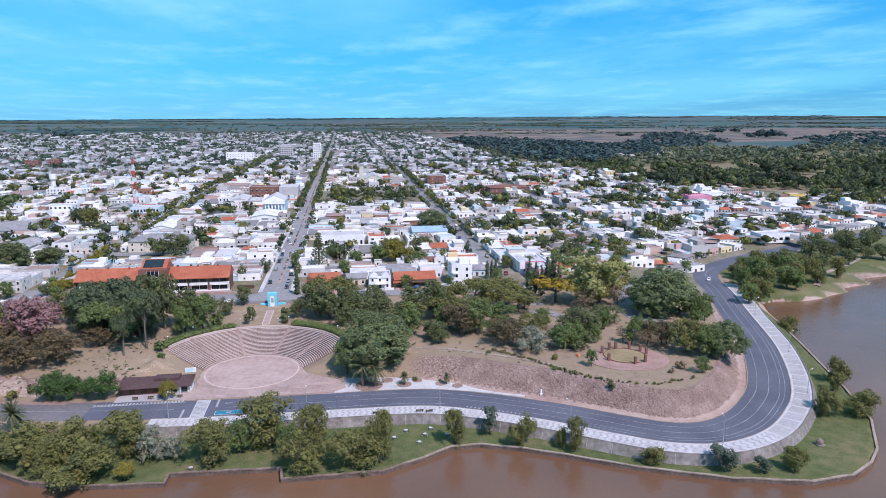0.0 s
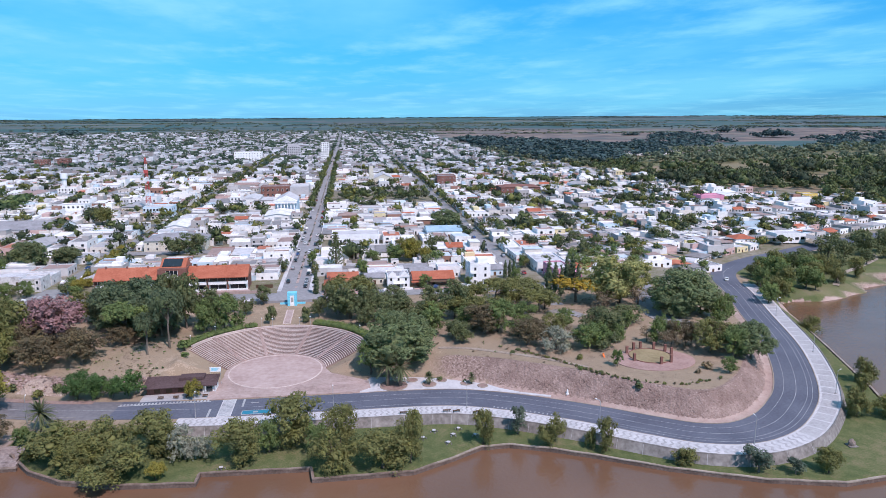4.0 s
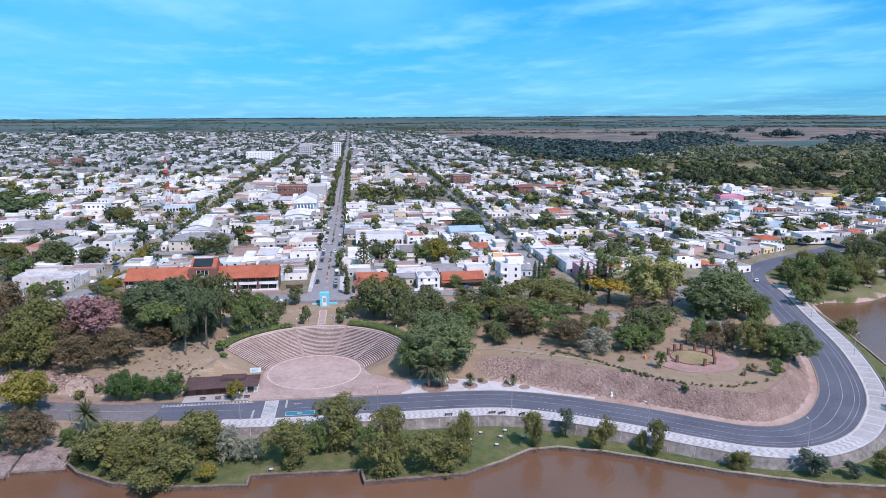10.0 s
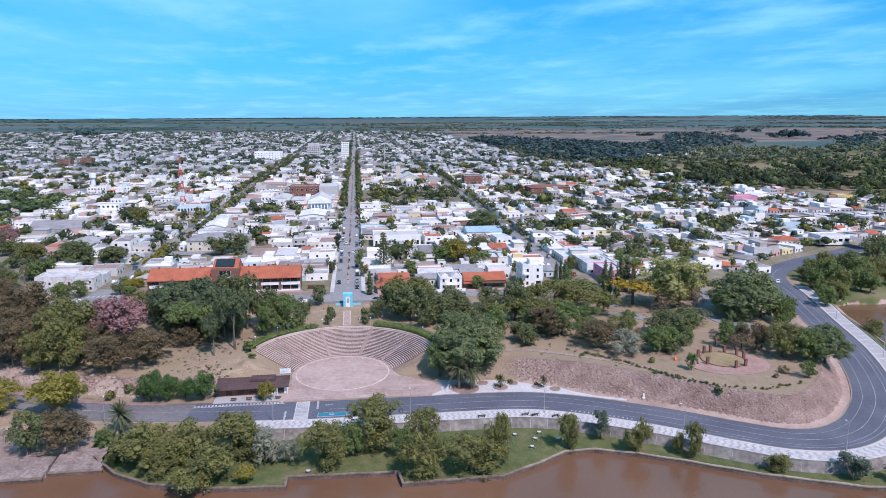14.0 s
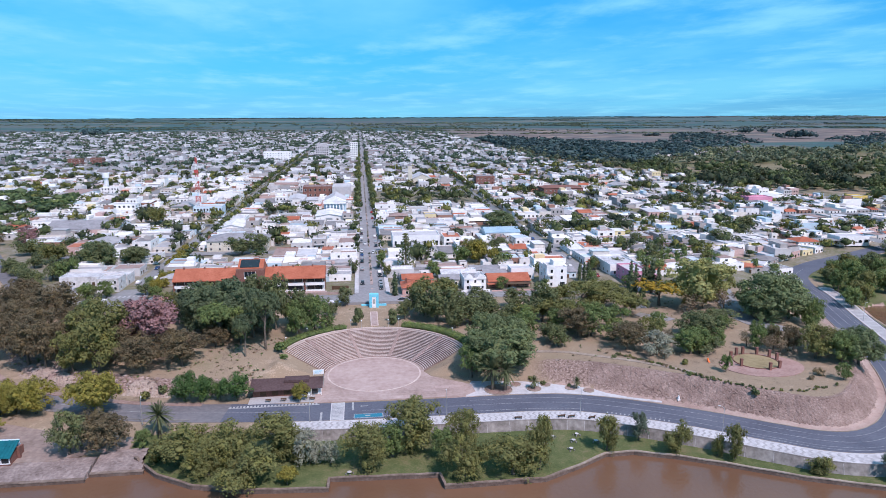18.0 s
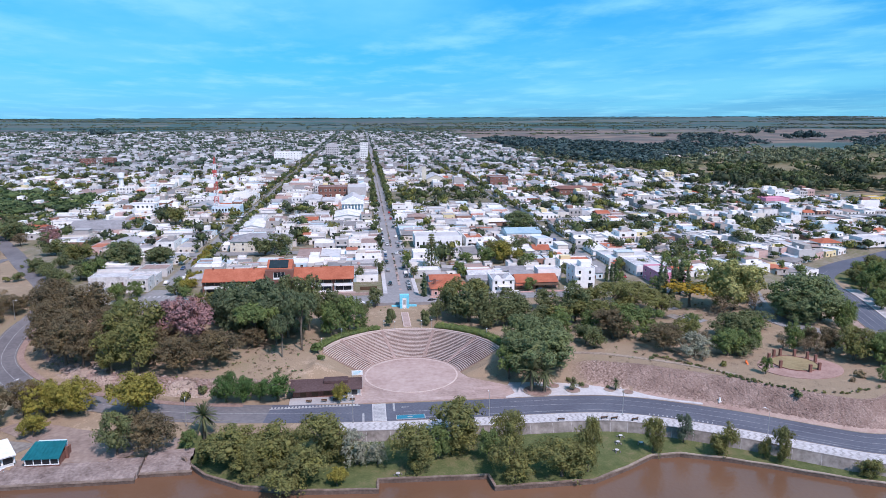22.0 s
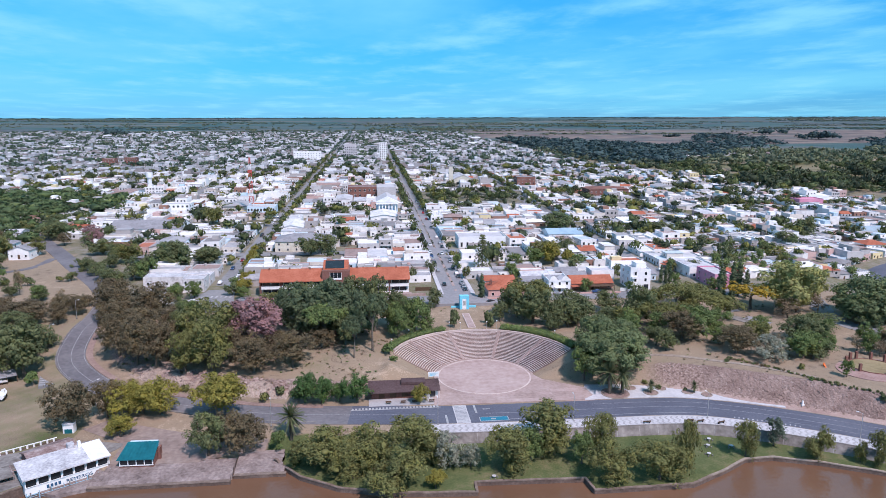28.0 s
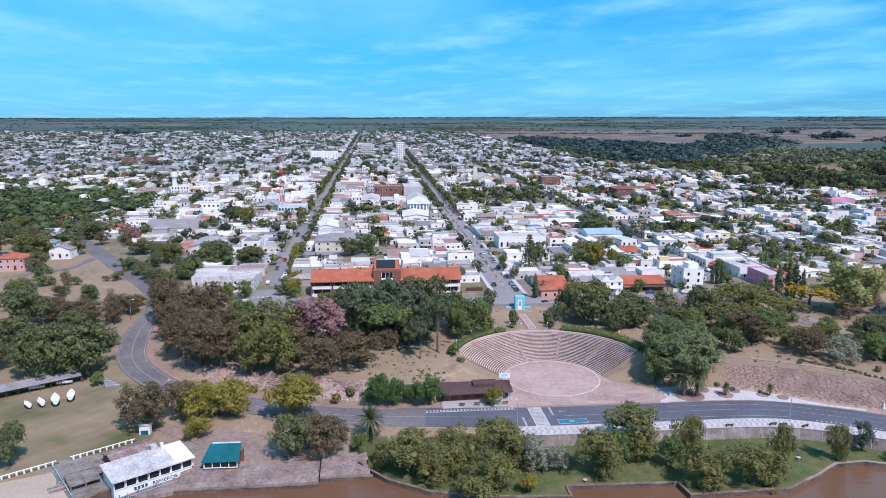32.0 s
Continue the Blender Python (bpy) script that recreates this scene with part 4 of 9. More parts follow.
KIND = {
    # leaf colour, lobes, leaves, leaf size, label
    "willow": ("olive", 26, 6800, 0.235, "olive-green bushy riverside tree on the lawn"),
    "round": ("green", 26, 4600, 0.275, "green round-crowned tree with dense foliage"),
    "darkround": ("dark", 26, 4400, 0.275, "dark green park tree with dense crown"),
    "umbrella": ("green", 40, 6200, 0.28, "broad green umbrella-crowned tree in the park"),
    "dome": ("oak", 76, 14000, 0.205, "huge green domed tree in the park"),
    "deepdome": ("deep", 56, 8000, 0.26, "broad dark green umbrella tree in the park"),
    "flatolive": ("olive", 34, 5600, 0.25, "flat-topped olive-brown spreading park tree"),
    "bigdark": ("dark", 40, 6200, 0.28, "tall dark green spreading park tree"),
    "casuarina": ("brown", 44, 8400, 0.205, "brownish olive park tree with fine foliage"),
    "olivebig": ("olive", 40, 6000, 0.26, "large olive-green park tree"),
    "plane": ("yellow", 34, 8000, 0.25, "yellow-green plane tree beside the road"),
    "golden": ("gold", 18, 2600, 0.28, "golden flowering tree by the park street"),
    "pink": ("pink", 36, 6500, 0.25, "pink flowering tree in the park"),
    "silver": ("silver", 22, 3600, 0.28, "silvery grey willow on the lawn"),
    "blue": ("blue", 20, 3400, 0.28, "blue-green bushy tree on the lawn"),
    "pale": ("pale", 40, 6800, 0.26, "tall pale yellow-green park tree"),
    "lush": ("lush", 26, 5600, 0.26, "dense bright green round tree beside the kiosk"),
    "pine": ("deep", 18, 3000, 0.27, "tall umbrella pine with a bare trunk"),
    "dry": ("dry", 16, 1700, 0.26, "thin greyish half-bare park tree"),
    "street": ("green", 12, 900, 0.48, "small green tree between the town houses"),
    "streetolive": ("olive", 12, 900, 0.48, "small olive-green tree between the town houses"),
    "streetdark": ("dark", 12, 900, 0.48, "small dark green tree between the town houses"),
}
PROTO = {}


def make_tree(kind, variant):
    colour, n, leaves, size, label = KIND[kind]
    rng = np.random.default_rng(sum(map(ord, kind)) * 7 + variant)
    if kind in ("umbrella", "flatolive", "golden"):
        lobes = lobes_umbrella(rng, n, 6, 8.2)
        th = 6.0
    elif kind in ("dome", "deepdome"):
        lobes = []
        for k in range(n):
            a, e = rng.uniform(0, math.tau), math.asin(rng.uniform(-0.72, 1.0))
            q = 4.7 * rng.uniform(0.82, 1.0)
            lobes.append(((q * math.cos(e) * math.cos(a), q * math.cos(e) * math.sin(a), 4.5 + 0.95 * q * math.sin(e)), rng.uniform(1.0, 1.55)))
        lobes += [((0, 0, 4.6), 4.2)]
        th = 4.0
    elif kind in ("bigdark", "olivebig", "pale", "casuarina", "pink"):
        lobes = lobes_round(rng, n, 6, 2.6, 8.9, 0.27) + [((0, 0, 5.0), 2.4)]
        th = 4.5
    elif kind == "pine":
        lobes = lobes_round(rng, n, 6, 7.2, 9.3, 0.30)
        th = 7.6
    elif kind.startswith("street"):
        lobes = lobes_round(rng, n, 6, 2.8, 7.8, 0.40)
        th = 4.0
    elif kind in ("willow", "silver"):
        lobes = lobes_round(rng, n, 6, 1.3, 8.2, 0.32) + [((0, 0, 4.0), 1.8)]
        th = 4.0
    else:
        lobes = lobes_round(rng, n, 6, 2.2, 8.2, 0.33) + [((0, 0, 4.2), 1.8)]
        th = 4.0
    ob = thing("tree", label, "tree")
    part("trunk", trunk_geo(rng, th, 0.32, lobes), BARK, ob, smooth=True)
    part("crown", crown_mesh("crown", lobes, leaves, size, LEAF[colour], rng, 0.35 if kind == "dry" else 0.6 if kind in ("casuarina", "olivebig", "flatolive") else 0.72, droop=0.8 if kind in ("willow", "silver") else 0.0), None, ob)
    return ob


def put(key, maker, m):
    """The first of a kind is built in place, the next are copies."""
    if key not in PROTO:
        PROTO[key] = maker()
        PROTO[key].matrix_basis = m
        return PROTO[key]
    src = PROTO[key]
    keep = src.matrix_basis.copy()
    src.matrix_basis = Matrix.Identity(4)
    ob = copy_thing(src, m)
    src.matrix_basis = keep
    return ob


trng = random.Random(5)
PLANTED = []


def tree(kind, x, y, r, h, variants=3, z=None, group="", name=""):
    v = trng.randrange(variants)
    z = height(x, y) if z is None else z
    a = trng.uniform(0.88, 1.14)
    PLANTED.append((x, y))
    m = pose(x, y, z - 0.05, 0, 0, trng.uniform(0, 360)) @ Matrix.Diagonal((r / 6 * a, r / 6 / a, h / 10, 1))
    ob = put((kind, v), lambda: make_tree(kind, v), m)
    if group:
        ob["group"] = group
    return ob


def make_palm(variant):
    rng = np.random.default_rng(70 + variant)
    ob = thing("palm_tree", "date palm with a shaggy trunk and arching fronds", "palm")
    g = Geo()
    zz = np.linspace(-0.4, 6.0, 14)
    g.tube([(0.1 * math.sin(z * 0.5), 0, z) for z in zz], [0.62 if k == 0 else 0.46 + 0.05 * (k % 2) + (0.2 if k > 11 else 0) for k in range(14)], 10)
    part("trunk", g, BARK, ob)
    v, f = [], []
    for k in range(84):
        a, up = rng.uniform(0, math.tau), rng.uniform(-0.85, 1.5)
        ln = rng.uniform(3.3, 4.1)
        d = np.array([math.cos(a), math.sin(a)])
        pts = []
        for t in np.linspace(0, 1, 7):
            q = ln * t
            pts.append(np.array([*(d * q * math.cos(up)), 6.1 + q * math.sin(up) - 1.0 * t * t * math.cos(up)]))
        sidev = np.array([-d[1], d[0], 0])
        for j in range(6):
            for s in (-1, 1):
                for e in (0.0, 0.33, 0.67):
                    p = pts[j] + (pts[j + 1] - pts[j]) * e
                    w = 0.40 * (1 - 0.5 * abs(j + e - 2.4) / 3.6)
                    n = len(v)
                    tip = p + s * sidev * w + (pts[j + 1] - pts[j]) * 1.0 - np.array([0, 0, 0.08])
                    v += [p, p + (pts[j + 1] - pts[j]) * 0.4, tip]
                    f.append((n, n + 1, n + 2))
    part("fronds", big_mesh("fronds", np.array(v), np.array(f), [LEAF["palm"]]), None, ob, "green arching fronds")
    return ob


def palm(x, y, h=9.0, z=None):
    s = h / 9.0
    z = height(x, y) if z is None else z
    return put(("palm", 0), lambda: make_palm(0), pose(x, y, z, 0, 0, trng.uniform(0, 360)) @ Matrix.Diagonal((s, s, s, 1)))


def make_cypress(variant):
    rng = np.random.default_rng(90 + variant)
    ob = thing("cypress", "slender dark green column cypress", "cypress")
    lobes = [((rng.normal() * 0.06, rng.normal() * 0.06, z), 0.95 * max(0.12, min(1.0, (10.1 - z) / 4.6) ** 0.7)) for z in np.linspace(0.9, 9.8, 26)]
    part("trunk", Geo().tube([(0, 0, -0.3), (0, 0, 2)], [0.2, 0.15], 6), BARK, ob)
    part("crown", crown_mesh("crown", lobes, 1900, 0.2, LEAF["deep"], rng, 1.3, clumps=5), None, ob)
    return ob


def cypress(x, y, r, h, z=None):
    v = trng.randrange(2)
    z = height(x, y) if z is None else z
    return put(("cyp", v), lambda: make_cypress(v), pose(x, y, z, 0, 0, trng.uniform(0, 360)) @ Matrix.Diagonal((r, r, h / 10, 1)))


def make_pine(variant):
    rng = np.random.default_rng(95)
    ob = thing("araucaria", "tall dark araucaria pine with tiered branches", "pine")
    part("trunk", Geo().tube([(0, 0, -0.4), (0, 0, 10), (0, 0, 19.5)], [0.5, 0.35, 0.08], 8), BARK, ob)
    lobes = []
    for t, z in enumerate(np.linspace(3.5, 19, 13)):
        rr = 5.2 * (1 - (z - 3.5) / 17.5) + 0.5
        for k in range(7):
            a = k * math.tau / 7 + t * 0.5
            for q in (0.4, 0.8):
                lobes.append(((rr * q * math.cos(a), rr * q * math.sin(a), z - 0.3 * q * rr * 0.4), 0.62))
    part("crown", crown_mesh("crown", lobes, 4200, 0.30, LEAF["dark"], rng, 0.6), None, ob)
    return ob


def make_bush(variant, colour):
    rng = np.random.default_rng(120 + variant)
    ob = thing("bush", {"dark": "low dark green rounded bush", "green": "low leafy bright green bush", "olive": "low rounded olive-green bush", "dry": "dry brownish low shrub"}[colour], "bush")
    lobes = lobes_round(rng, 6, 1.0, 0.3, 0.8, 0.5)
    part("foliage", crown_mesh("foliage", lobes, 420, 0.16, LEAF[colour], rng), None, ob)
    part("stem", Geo().tube([(0, 0, -0.2), (0, 0, 0.5)], [0.08, 0.05], 5), BARK, ob)
    return ob


def bush(x, y, r=1.0, colour="dark", h=None):
    v = trng.randrange(2)
    return put(("bush", colour, v), lambda: make_bush(v, colour), pose(x, y, height(x, y) - 0.05, 0, 0, trng.uniform(0, 360)) @ Matrix.Diagonal((r, r, h or r, 1)))


# trees of the lawn along the river
for x, y, r, h in [(-49, 172, 8.6, 11.6), (-33.5, 158.2, 8.4, 10.2), (-38.5, 172.0, 7.8, 12.2), (-27.1, 172.9, 8.0, 11.4), (-4.2, 164.4, 7.2, 11.4), (-43, 164.5, 6.0, 9.0), (-57, 174, 3.2, 5.6), (8.8, 174.2, 9.0, 13.0), (20.8, 169.5, 4.8, 12.0), (19.9, 156.5, 6.2, 11.2), (31.5, 156.0, 7.2, 10.2), (38.6, 157.5, 4.4, 14.5), (58.8, 165.2, 3.7, 10.2), (76.4, 161.8, 4.3, 9.6), (89.9, 156.8, 3.6, 9.6), (86.3, 158.8, 1.9, 6.1)]:
    tree("willow", x, y, r * (1.16 if r > 4.5 else 1.08), h)
for x, y, r, h in [(-57.8, 171.5, 2.4, 3.8), (-21.5, 169.0, 4.0, 8.0), (2.4, 168.5, 5.0, 9.0), (-44, 165, 4.5, 8.5), (15, 165.5, 4.0, 8.5), (106.8, 147.6, 3.9, 5.0), (139.9, 138.4, 4.0, 6.5), (170.0, 167.1, 4.8, 9.4), (191.0, 190.7, 4.6, 10.0), (178.4, 165.5, 5.8, 8.6), (184.6, 183.0, 3.5, 6.5), (210.2, 246.0, 6.4, 10.5)]:
    tree("willow" if x < 0 or x > 100 else "round", x, y, r, h)
tree("silver", -18.6, 167.5, 5.8, 9.0)
tree("silver", -13.4, 167.0, 3.6, 6.5)
tree("blue", 69.4, 169.8, 3.9, 7.8)
tree("blue", 123.0, 141.0, 5.2, 6.6)
tree("blue", 131.4, 138.8, 3.4, 4.2)
tree("plane", -23.2, 157.4, 2.9, 4.9)
# trees on the bank of the side arm
for x, y, r, h in [(211, 276, 6, 9), (228, 293, 7.6, 13), (233, 300, 7.2, 13), (243, 296, 7.2, 12), (252, 304, 7, 12), (256, 314, 8, 12.5), (275, 324, 7, 11), (248, 330, 6.8, 12.6), (237, 312, 7, 13), (264, 316, 7, 13), (266, 305, 6, 11), (285, 316, 6, 11), (222, 286, 7, 12)]:
    tree("round" if trng.random() < 0.45 else "willow", x, y, r, h)
for x, y, r, h in [(329, 366, 8.5, 14), (305, 352, 8.2, 14), (345, 372, 7, 13), (360, 385, 8, 14), (318, 380, 6, 10), (342, 352, 7, 9)]:
    tree("darkround", x, y, r, h)
palm(292, 347, 11)
for x, y, r, h in [(229, 316, 4.6, 8), (233, 323, 5.2, 9), (241, 331, 5.0, 8.5), (251, 337, 5.4, 9), (263, 342, 5, 8), (224, 306, 4.4, 7.5), (276, 348, 5.2, 9)]:
    tree(trng.choice(("willow", "round", "darkround")), x, y, r, h)
# park trees west of the theatre
def stand(kind, rows, over=6.0, kinds=()):
    """Trees whose tops are given over the level of the park."""
    for x, y, r, h in rows:
        if all(math.hypot(x - p, y - q) > 3.2 for p, q in PLANTED):
            tree(trng.choice(kinds) if kinds else kind, x, y, r, h + over - height(x, y))


stand("deepdome", [(-61.5, 256, 11.0, 17.5), (-50, 253, 12.5, 20.5), (-67, 267, 9.5, 16.5), (-54, 268, 10, 18.0), (-43.5, 248, 9.0, 18.5)])
stand("umbrella", [(-54, 243, 9.0, 14.0)])
stand("bigdark", [(-36.6, 256, 7.6, 20.5), (-63.9, 276, 6.8, 14.3), (-30, 261, 6.5, 14), (-44, 262, 8, 19), (-57, 248, 8, 13), (-47, 241, 6, 11)])
tree("pink", -78.0, 243, 14.2, 17.6, 1)
stand("casuarina", [(x, y, r * 0.94, h * 0.87) for x, y, r, h in [(-125, 284, 11.5, 15.9), (-136.5, 287, 5.8, 11.4), (-132.5, 265, 7.4, 13.6), (-116.5, 239, 9.8, 14.2), (-109, 234, 8.8, 14), (-121, 253, 11.5, 13.5), (-76, 225, 8.8, 11), (-63.6, 226.5, 9.2, 11), (-55, 239, 6, 8.5), (-83.8, 234, 8, 11.5), (-125.5, 248.5, 8.4, 13.8), (-104, 241, 8, 12.5), (-129, 268, 9, 14), (-114, 268, 6.5, 10), (-69, 234, 6.5, 9), (-135, 276, 5.6, 11)]])
stand("olivebig", [(-93, 238.5, 11.4, 18.0), (-89.4, 226.5, 9.2, 14.6), (-98, 227.5, 6.8, 11.5), (-102, 249, 7.5, 12), (-86, 251, 7.5, 12), (-75.5, 281, 6.8, 10.1), (-78, 268, 6, 12), (-88, 262, 6, 8)])
stand("darkround", [(-109.9, 278.7, 6.5, 8), (-107, 262, 5.6, 9), (-96, 264, 6, 8.5)])
stand("round", [(-22.1, 251, 7.0, 14.3), (-28, 246, 5, 11), (-17.5, 254.5, 3.4, 6.5), (-29, 253, 5.2, 12.3), (-92.3, 301.7, 4, 7)])
tree("pine", -43.7, 229.4, 5.0, 13.6)
tree("pine", -37.6, 234.0, 6.8, 19.0)
# west bank below the bend
stand("bigdark", [(-162.7, 236, 9.5, 12.4), (-153.2, 239.5, 11.0, 12.4), (-172, 240, 7, 10.5)], 5.0)
stand("darkround", [(-192.7, 283.7, 10.4, 14.7), (-155.5, 259, 7.0, 6), (-176, 256, 8.5, 7), (-163, 251, 10, 9.5), (-205, 272, 9, 11), (-187, 264, 9, 9), (-172, 273, 8, 7), (-204, 303, 9, 11), (-217, 290, 9, 11), (-186, 248, 6.5, 6)], 5.0)
stand("casuarina", [(-174, 289, 11, 6.5), (-157, 293, 5.5, 7), (-161, 285, 4.8, 6.5), (-165, 300, 5.5, 6), (-187, 296, 7, 6.5), (-210, 318, 7, 9), (-157, 303, 4, 5)])
# shrubs and thin trees of the dry hill
stand("darkround", [(-181, 314, 5.5, 5.6), (-195.6, 322, 4.6, 6.1), (-180.4, 347.2, 3.6, 4.9)], 6.6)
stand("dry", [(-174, 320, 2.4, 3.2), (-194, 326, 3.0, 11.3)], 6.6)
# row along the road above the bend and gardens behind it
stand("darkround", [(-186, 378, 5.2, 6.1), (-173, 359, 6.6, 6.5), (-159.5, 338.5, 6.9, 8.3), (-153, 333, 4.6, 6.9), (-166, 348, 5.5, 7), (-180, 368, 5.5, 6.5), (-150, 353, 5, 7.3), (-228, 374, 7.2, 9.0), (-211, 449, 8.3, 7.2)], 7.0)
stand("olivebig", [(-167, 384, 7.8, 10.2), (-188, 410, 8.4, 8.2), (-246, 406, 12.0, 13.8), (-224, 413, 6, 10.1), (-238, 470, 8, 11)], 7.0)
stand("bigdark", [(-139, 369, 9.1, 13.8), (-123, 375, 9.1, 9.2)], 7.3)
stand("pink", [(-203, 440, 6.5, 8.5)], 7.3)
tree("round", -113.4, 305.7, 4.4, 8.0)
tree("darkround", -121, 309, 3.6, 5.5)
for x, y, r, h in [(-98.5, 354, 3.4, 6.8), (-99.8, 368, 3.2, 6.4), (-100.8, 382, 3.4, 6.6), (-101.5, 396, 3.2, 6.2)]:
    tree("plane", x, y, r, h)
bush(-146.7, 231, 2.6, "green", 4.0)
# trees round the club and along the road
for x, y, r, h in [(-122, 197, 8.2, 14.0), (-114, 203, 6, 11)]:
    tree("casuarina", x, y, r, h)
for x, y, r, h in [(-109.2, 203.0, 6.8, 11.0), (-104.0, 203.4, 6.4, 10.6), (-98.8, 202.5, 6.6, 10.6), (-106.3, 190.5, 4.3, 6.6), (-82, 198.5, 9.4, 13.2)]:
    tree("plane", x, y, r, h)
tree("darkround", -80, 177, 6.0, 11.4)
tree("casuarina", -71.2, 178, 6.8, 11.2)
tree("casuarina", -76, 182, 5.5, 9.5)
tree("round", -62.5, 179.0, 3.0, 5.0)
tree("darkround", -149, 180, 5.6, 12.0)
for x, y, r, h in [(-58.0, 206, 5.2, 9.4), (-53.0, 206, 5.0, 8.8), (-42.4, 204.5, 5.4, 8.8), (-47.8, 206, 3.2, 6.6)]:
    tree("lush", x, y, r, h)
tree("plane", -23.6, 202.2, 3.0, 6.0)
palm(-60.0, 185.6, 9.9)
palm(35.4, 203.6, 10.4)
palm(39.4, 203.2, 9.8)
palm(48.6, 203.0, 4.2)
palm(62.0, 201.6, 3.8)
# the great tree east of the theatre
for x, y, r, h in [(39.2, 214.5, 13.2, 15.5), (30.5, 214, 6.0, 11), (45, 221, 8, 14), (37, 224, 8, 14.5)]:
    tree("dome" if r > 7 else "round", x, y, r, h)
# park trees east of the theatre
for x, y, r, h in [(24.1, 260, 10.5, 17.0), (36.5, 254, 8.0, 12.0), (64.5, 254, 7.7, 15.0), (61, 229.5, 5.0, 7.8), (20, 268, 5, 10), (45, 262, 6, 9), (117.4, 228, 7.4, 11), (30, 250, 5, 10)]:
    tree("darkround", x, y, r, h)
for x, y, r, h in [(96, 226, 5.4, 9.0), (75, 247, 6.5, 11), (135, 264, 6, 11)]:
    tree("olivebig", x, y, r, h)
for x, y, r, h in [(77.7, 235, 8.5, 12.6), (104.3, 212, 7.0, 9.0), (53.2, 237, 6.2, 11), (110, 214, 4.5, 8.0), (83.8, 229, 4.1, 6.2), (88, 240, 6, 10)]:
    tree("round", x, y, r, h)
for x, y, r, h in [(98.5, 218.5, 4.2, 6.8), (134.4, 209, 3.6, 5.6), (141, 212, 3.0, 7), (127, 217, 3.4, 6), (143, 262, 6, 9)]:
    tree("dry", x, y, r, h)
for x, y, r, h in [(157.5, 251, 16.4, 18.5), (150.5, 246, 9.5, 12), (166, 253, 9, 13), (155.5, 199.0, 8.8, 13.2)]:
    tree("dome", x, y, r, h)
tree("pale", 130.5, 265, 13.5, 21.0)
tree("pale", 147, 274, 8.5, 16)
tree("pale", 137, 267, 8.5, 14.5)
tree("dry", 127, 257, 7, 8)
for x, y, r, h in [(143, 203, 7.4, 11.5), (151.8, 205, 5.0, 9)]:
    tree("olivebig", x, y, r, h)
for x, y, r, h in [(138.5, 211, 4.3, 9.0), (134.4, 213, 3.2, 8.4), (148, 209, 4.5, 9)]:
    tree("casuarina", x, y, r, h)
for x, y, r, h in [(129, 214, 3.4, 8.6), (139.5, 184.5, 3.0, 5.6), (107.6, 195, 2.4, 5.6), (116.5, 217, 3.0, 7)]:
    tree("round", x, y, r, h)
tree("darkround", 118, 226, 8.0, 10.2)
for x, y, r, h in [(148, 197, 5.6, 10.5), (135.6, 220, 2.3, 6.4), (168.5, 243, 4.8, 12), (172, 250, 3.5, 8)]:
    tree("round", x, y, r, h)
tree("golden", 119.2, 271.0, 12.5, 11.0, 1)
for x, y, r, h in [(109.2, 278, 1.8, 18.5), (114, 284.5, 1.7, 15), (120.4, 288.5, 1.9, 16.5), (123, 288.0, 1.9, 17.3), (124.5, 284.7, 1.7, 14), (115.3, 279.5, 1.6, 14.8), (97.6, 311.5, 1.2, 9.3), (99.7, 311.1, 1.2, 9.6), (101.6, 310.8, 1.2, 10.2), (9.6, 293.5, 1.6, 12.0)]:
    cypress(x, y, r, h)
tree("darkround", -11.5, 283.5, 3.7, 8.2)
tree("darkround", -8.6, 340, 3.6, 8.0)
put("pine", lambda: make_pine(0), pose(17.5, 341, 7.3))
for x, y, r, h in [(-6.6, 257.5, 2.4, 3.4), (-6.2, 262, 2.3, 4.6), (7.2, 257.0, 2.4, 3.8), (6.8, 261.5, 2.3, 4.8)]:
    bush(x, y, r, "dark", h)
for x, y, r, c in [(-32.0, 231, 3.0, "green"), (-31.0, 225.5, 1.8, "green"), (52.5, 206, 1.3, "dark"), (60, 203.5, 1.0, "dark"), (49, 209.5, 1.2, "olive"), (78, 212, 1.1, "dark"), (100, 189, 1.1, "dark"), (108.5, 180, 1.9, "dark"), (95, 193.5, 1.2, "green"), (-60, 209, 1.6, "green"), (-66, 212, 2.2, "dark"), (-86, 217, 2.4, "green"), (-80, 215, 2.0, "dark"), (-96, 219, 2.0, "olive"), (-70, 208, 2.4, "olive"), (130, 186, 1.4, "dry"), (135, 189, 2.2, "dry"), (143, 187, 1.4, "dry"), (98, 203, 1.6, "olive"), (-197, 340, 3.4, "dark"), (-186, 347, 2.2, "olive"), (-183, 366, 2.4, "dark"), (-192, 376, 1.6, "dark"), (-208, 342, 3.0, "dark"), (-205, 350, 4, "olive")]:
    bush(x, y, r, c)
for x, y, r, h in [(103.3, 236, 4.1, 8.1), (136, 226, 3.0, 7.2), (139, 221, 3.0, 6.7), (176.9, 252, 4.6, 12), (66, 241, 5, 9), (126, 232, 3.4, 7), (110, 221, 3.8, 7)]:
    tree("round", x, y, r, h)
for x, y, r, h in [(70, 262, 7, 12), (90, 268, 6.5, 11), (128, 262, 5, 10), (56, 246, 5.5, 10), (103, 262, 4.5, 8)]:
    tree("olivebig", x, y, r, h)
for x, y, r, h in [(12, 263, 4.5, 9), (17, 275, 5, 9), (42, 270, 6, 10), (58, 272, 6, 9), (32, 276, 5, 8), (73, 276, 5, 8), (-17, 270, 4, 8), (-24, 274, 5, 9), (52, 256, 5, 8)]:
    tree("darkround", x, y, r, h)
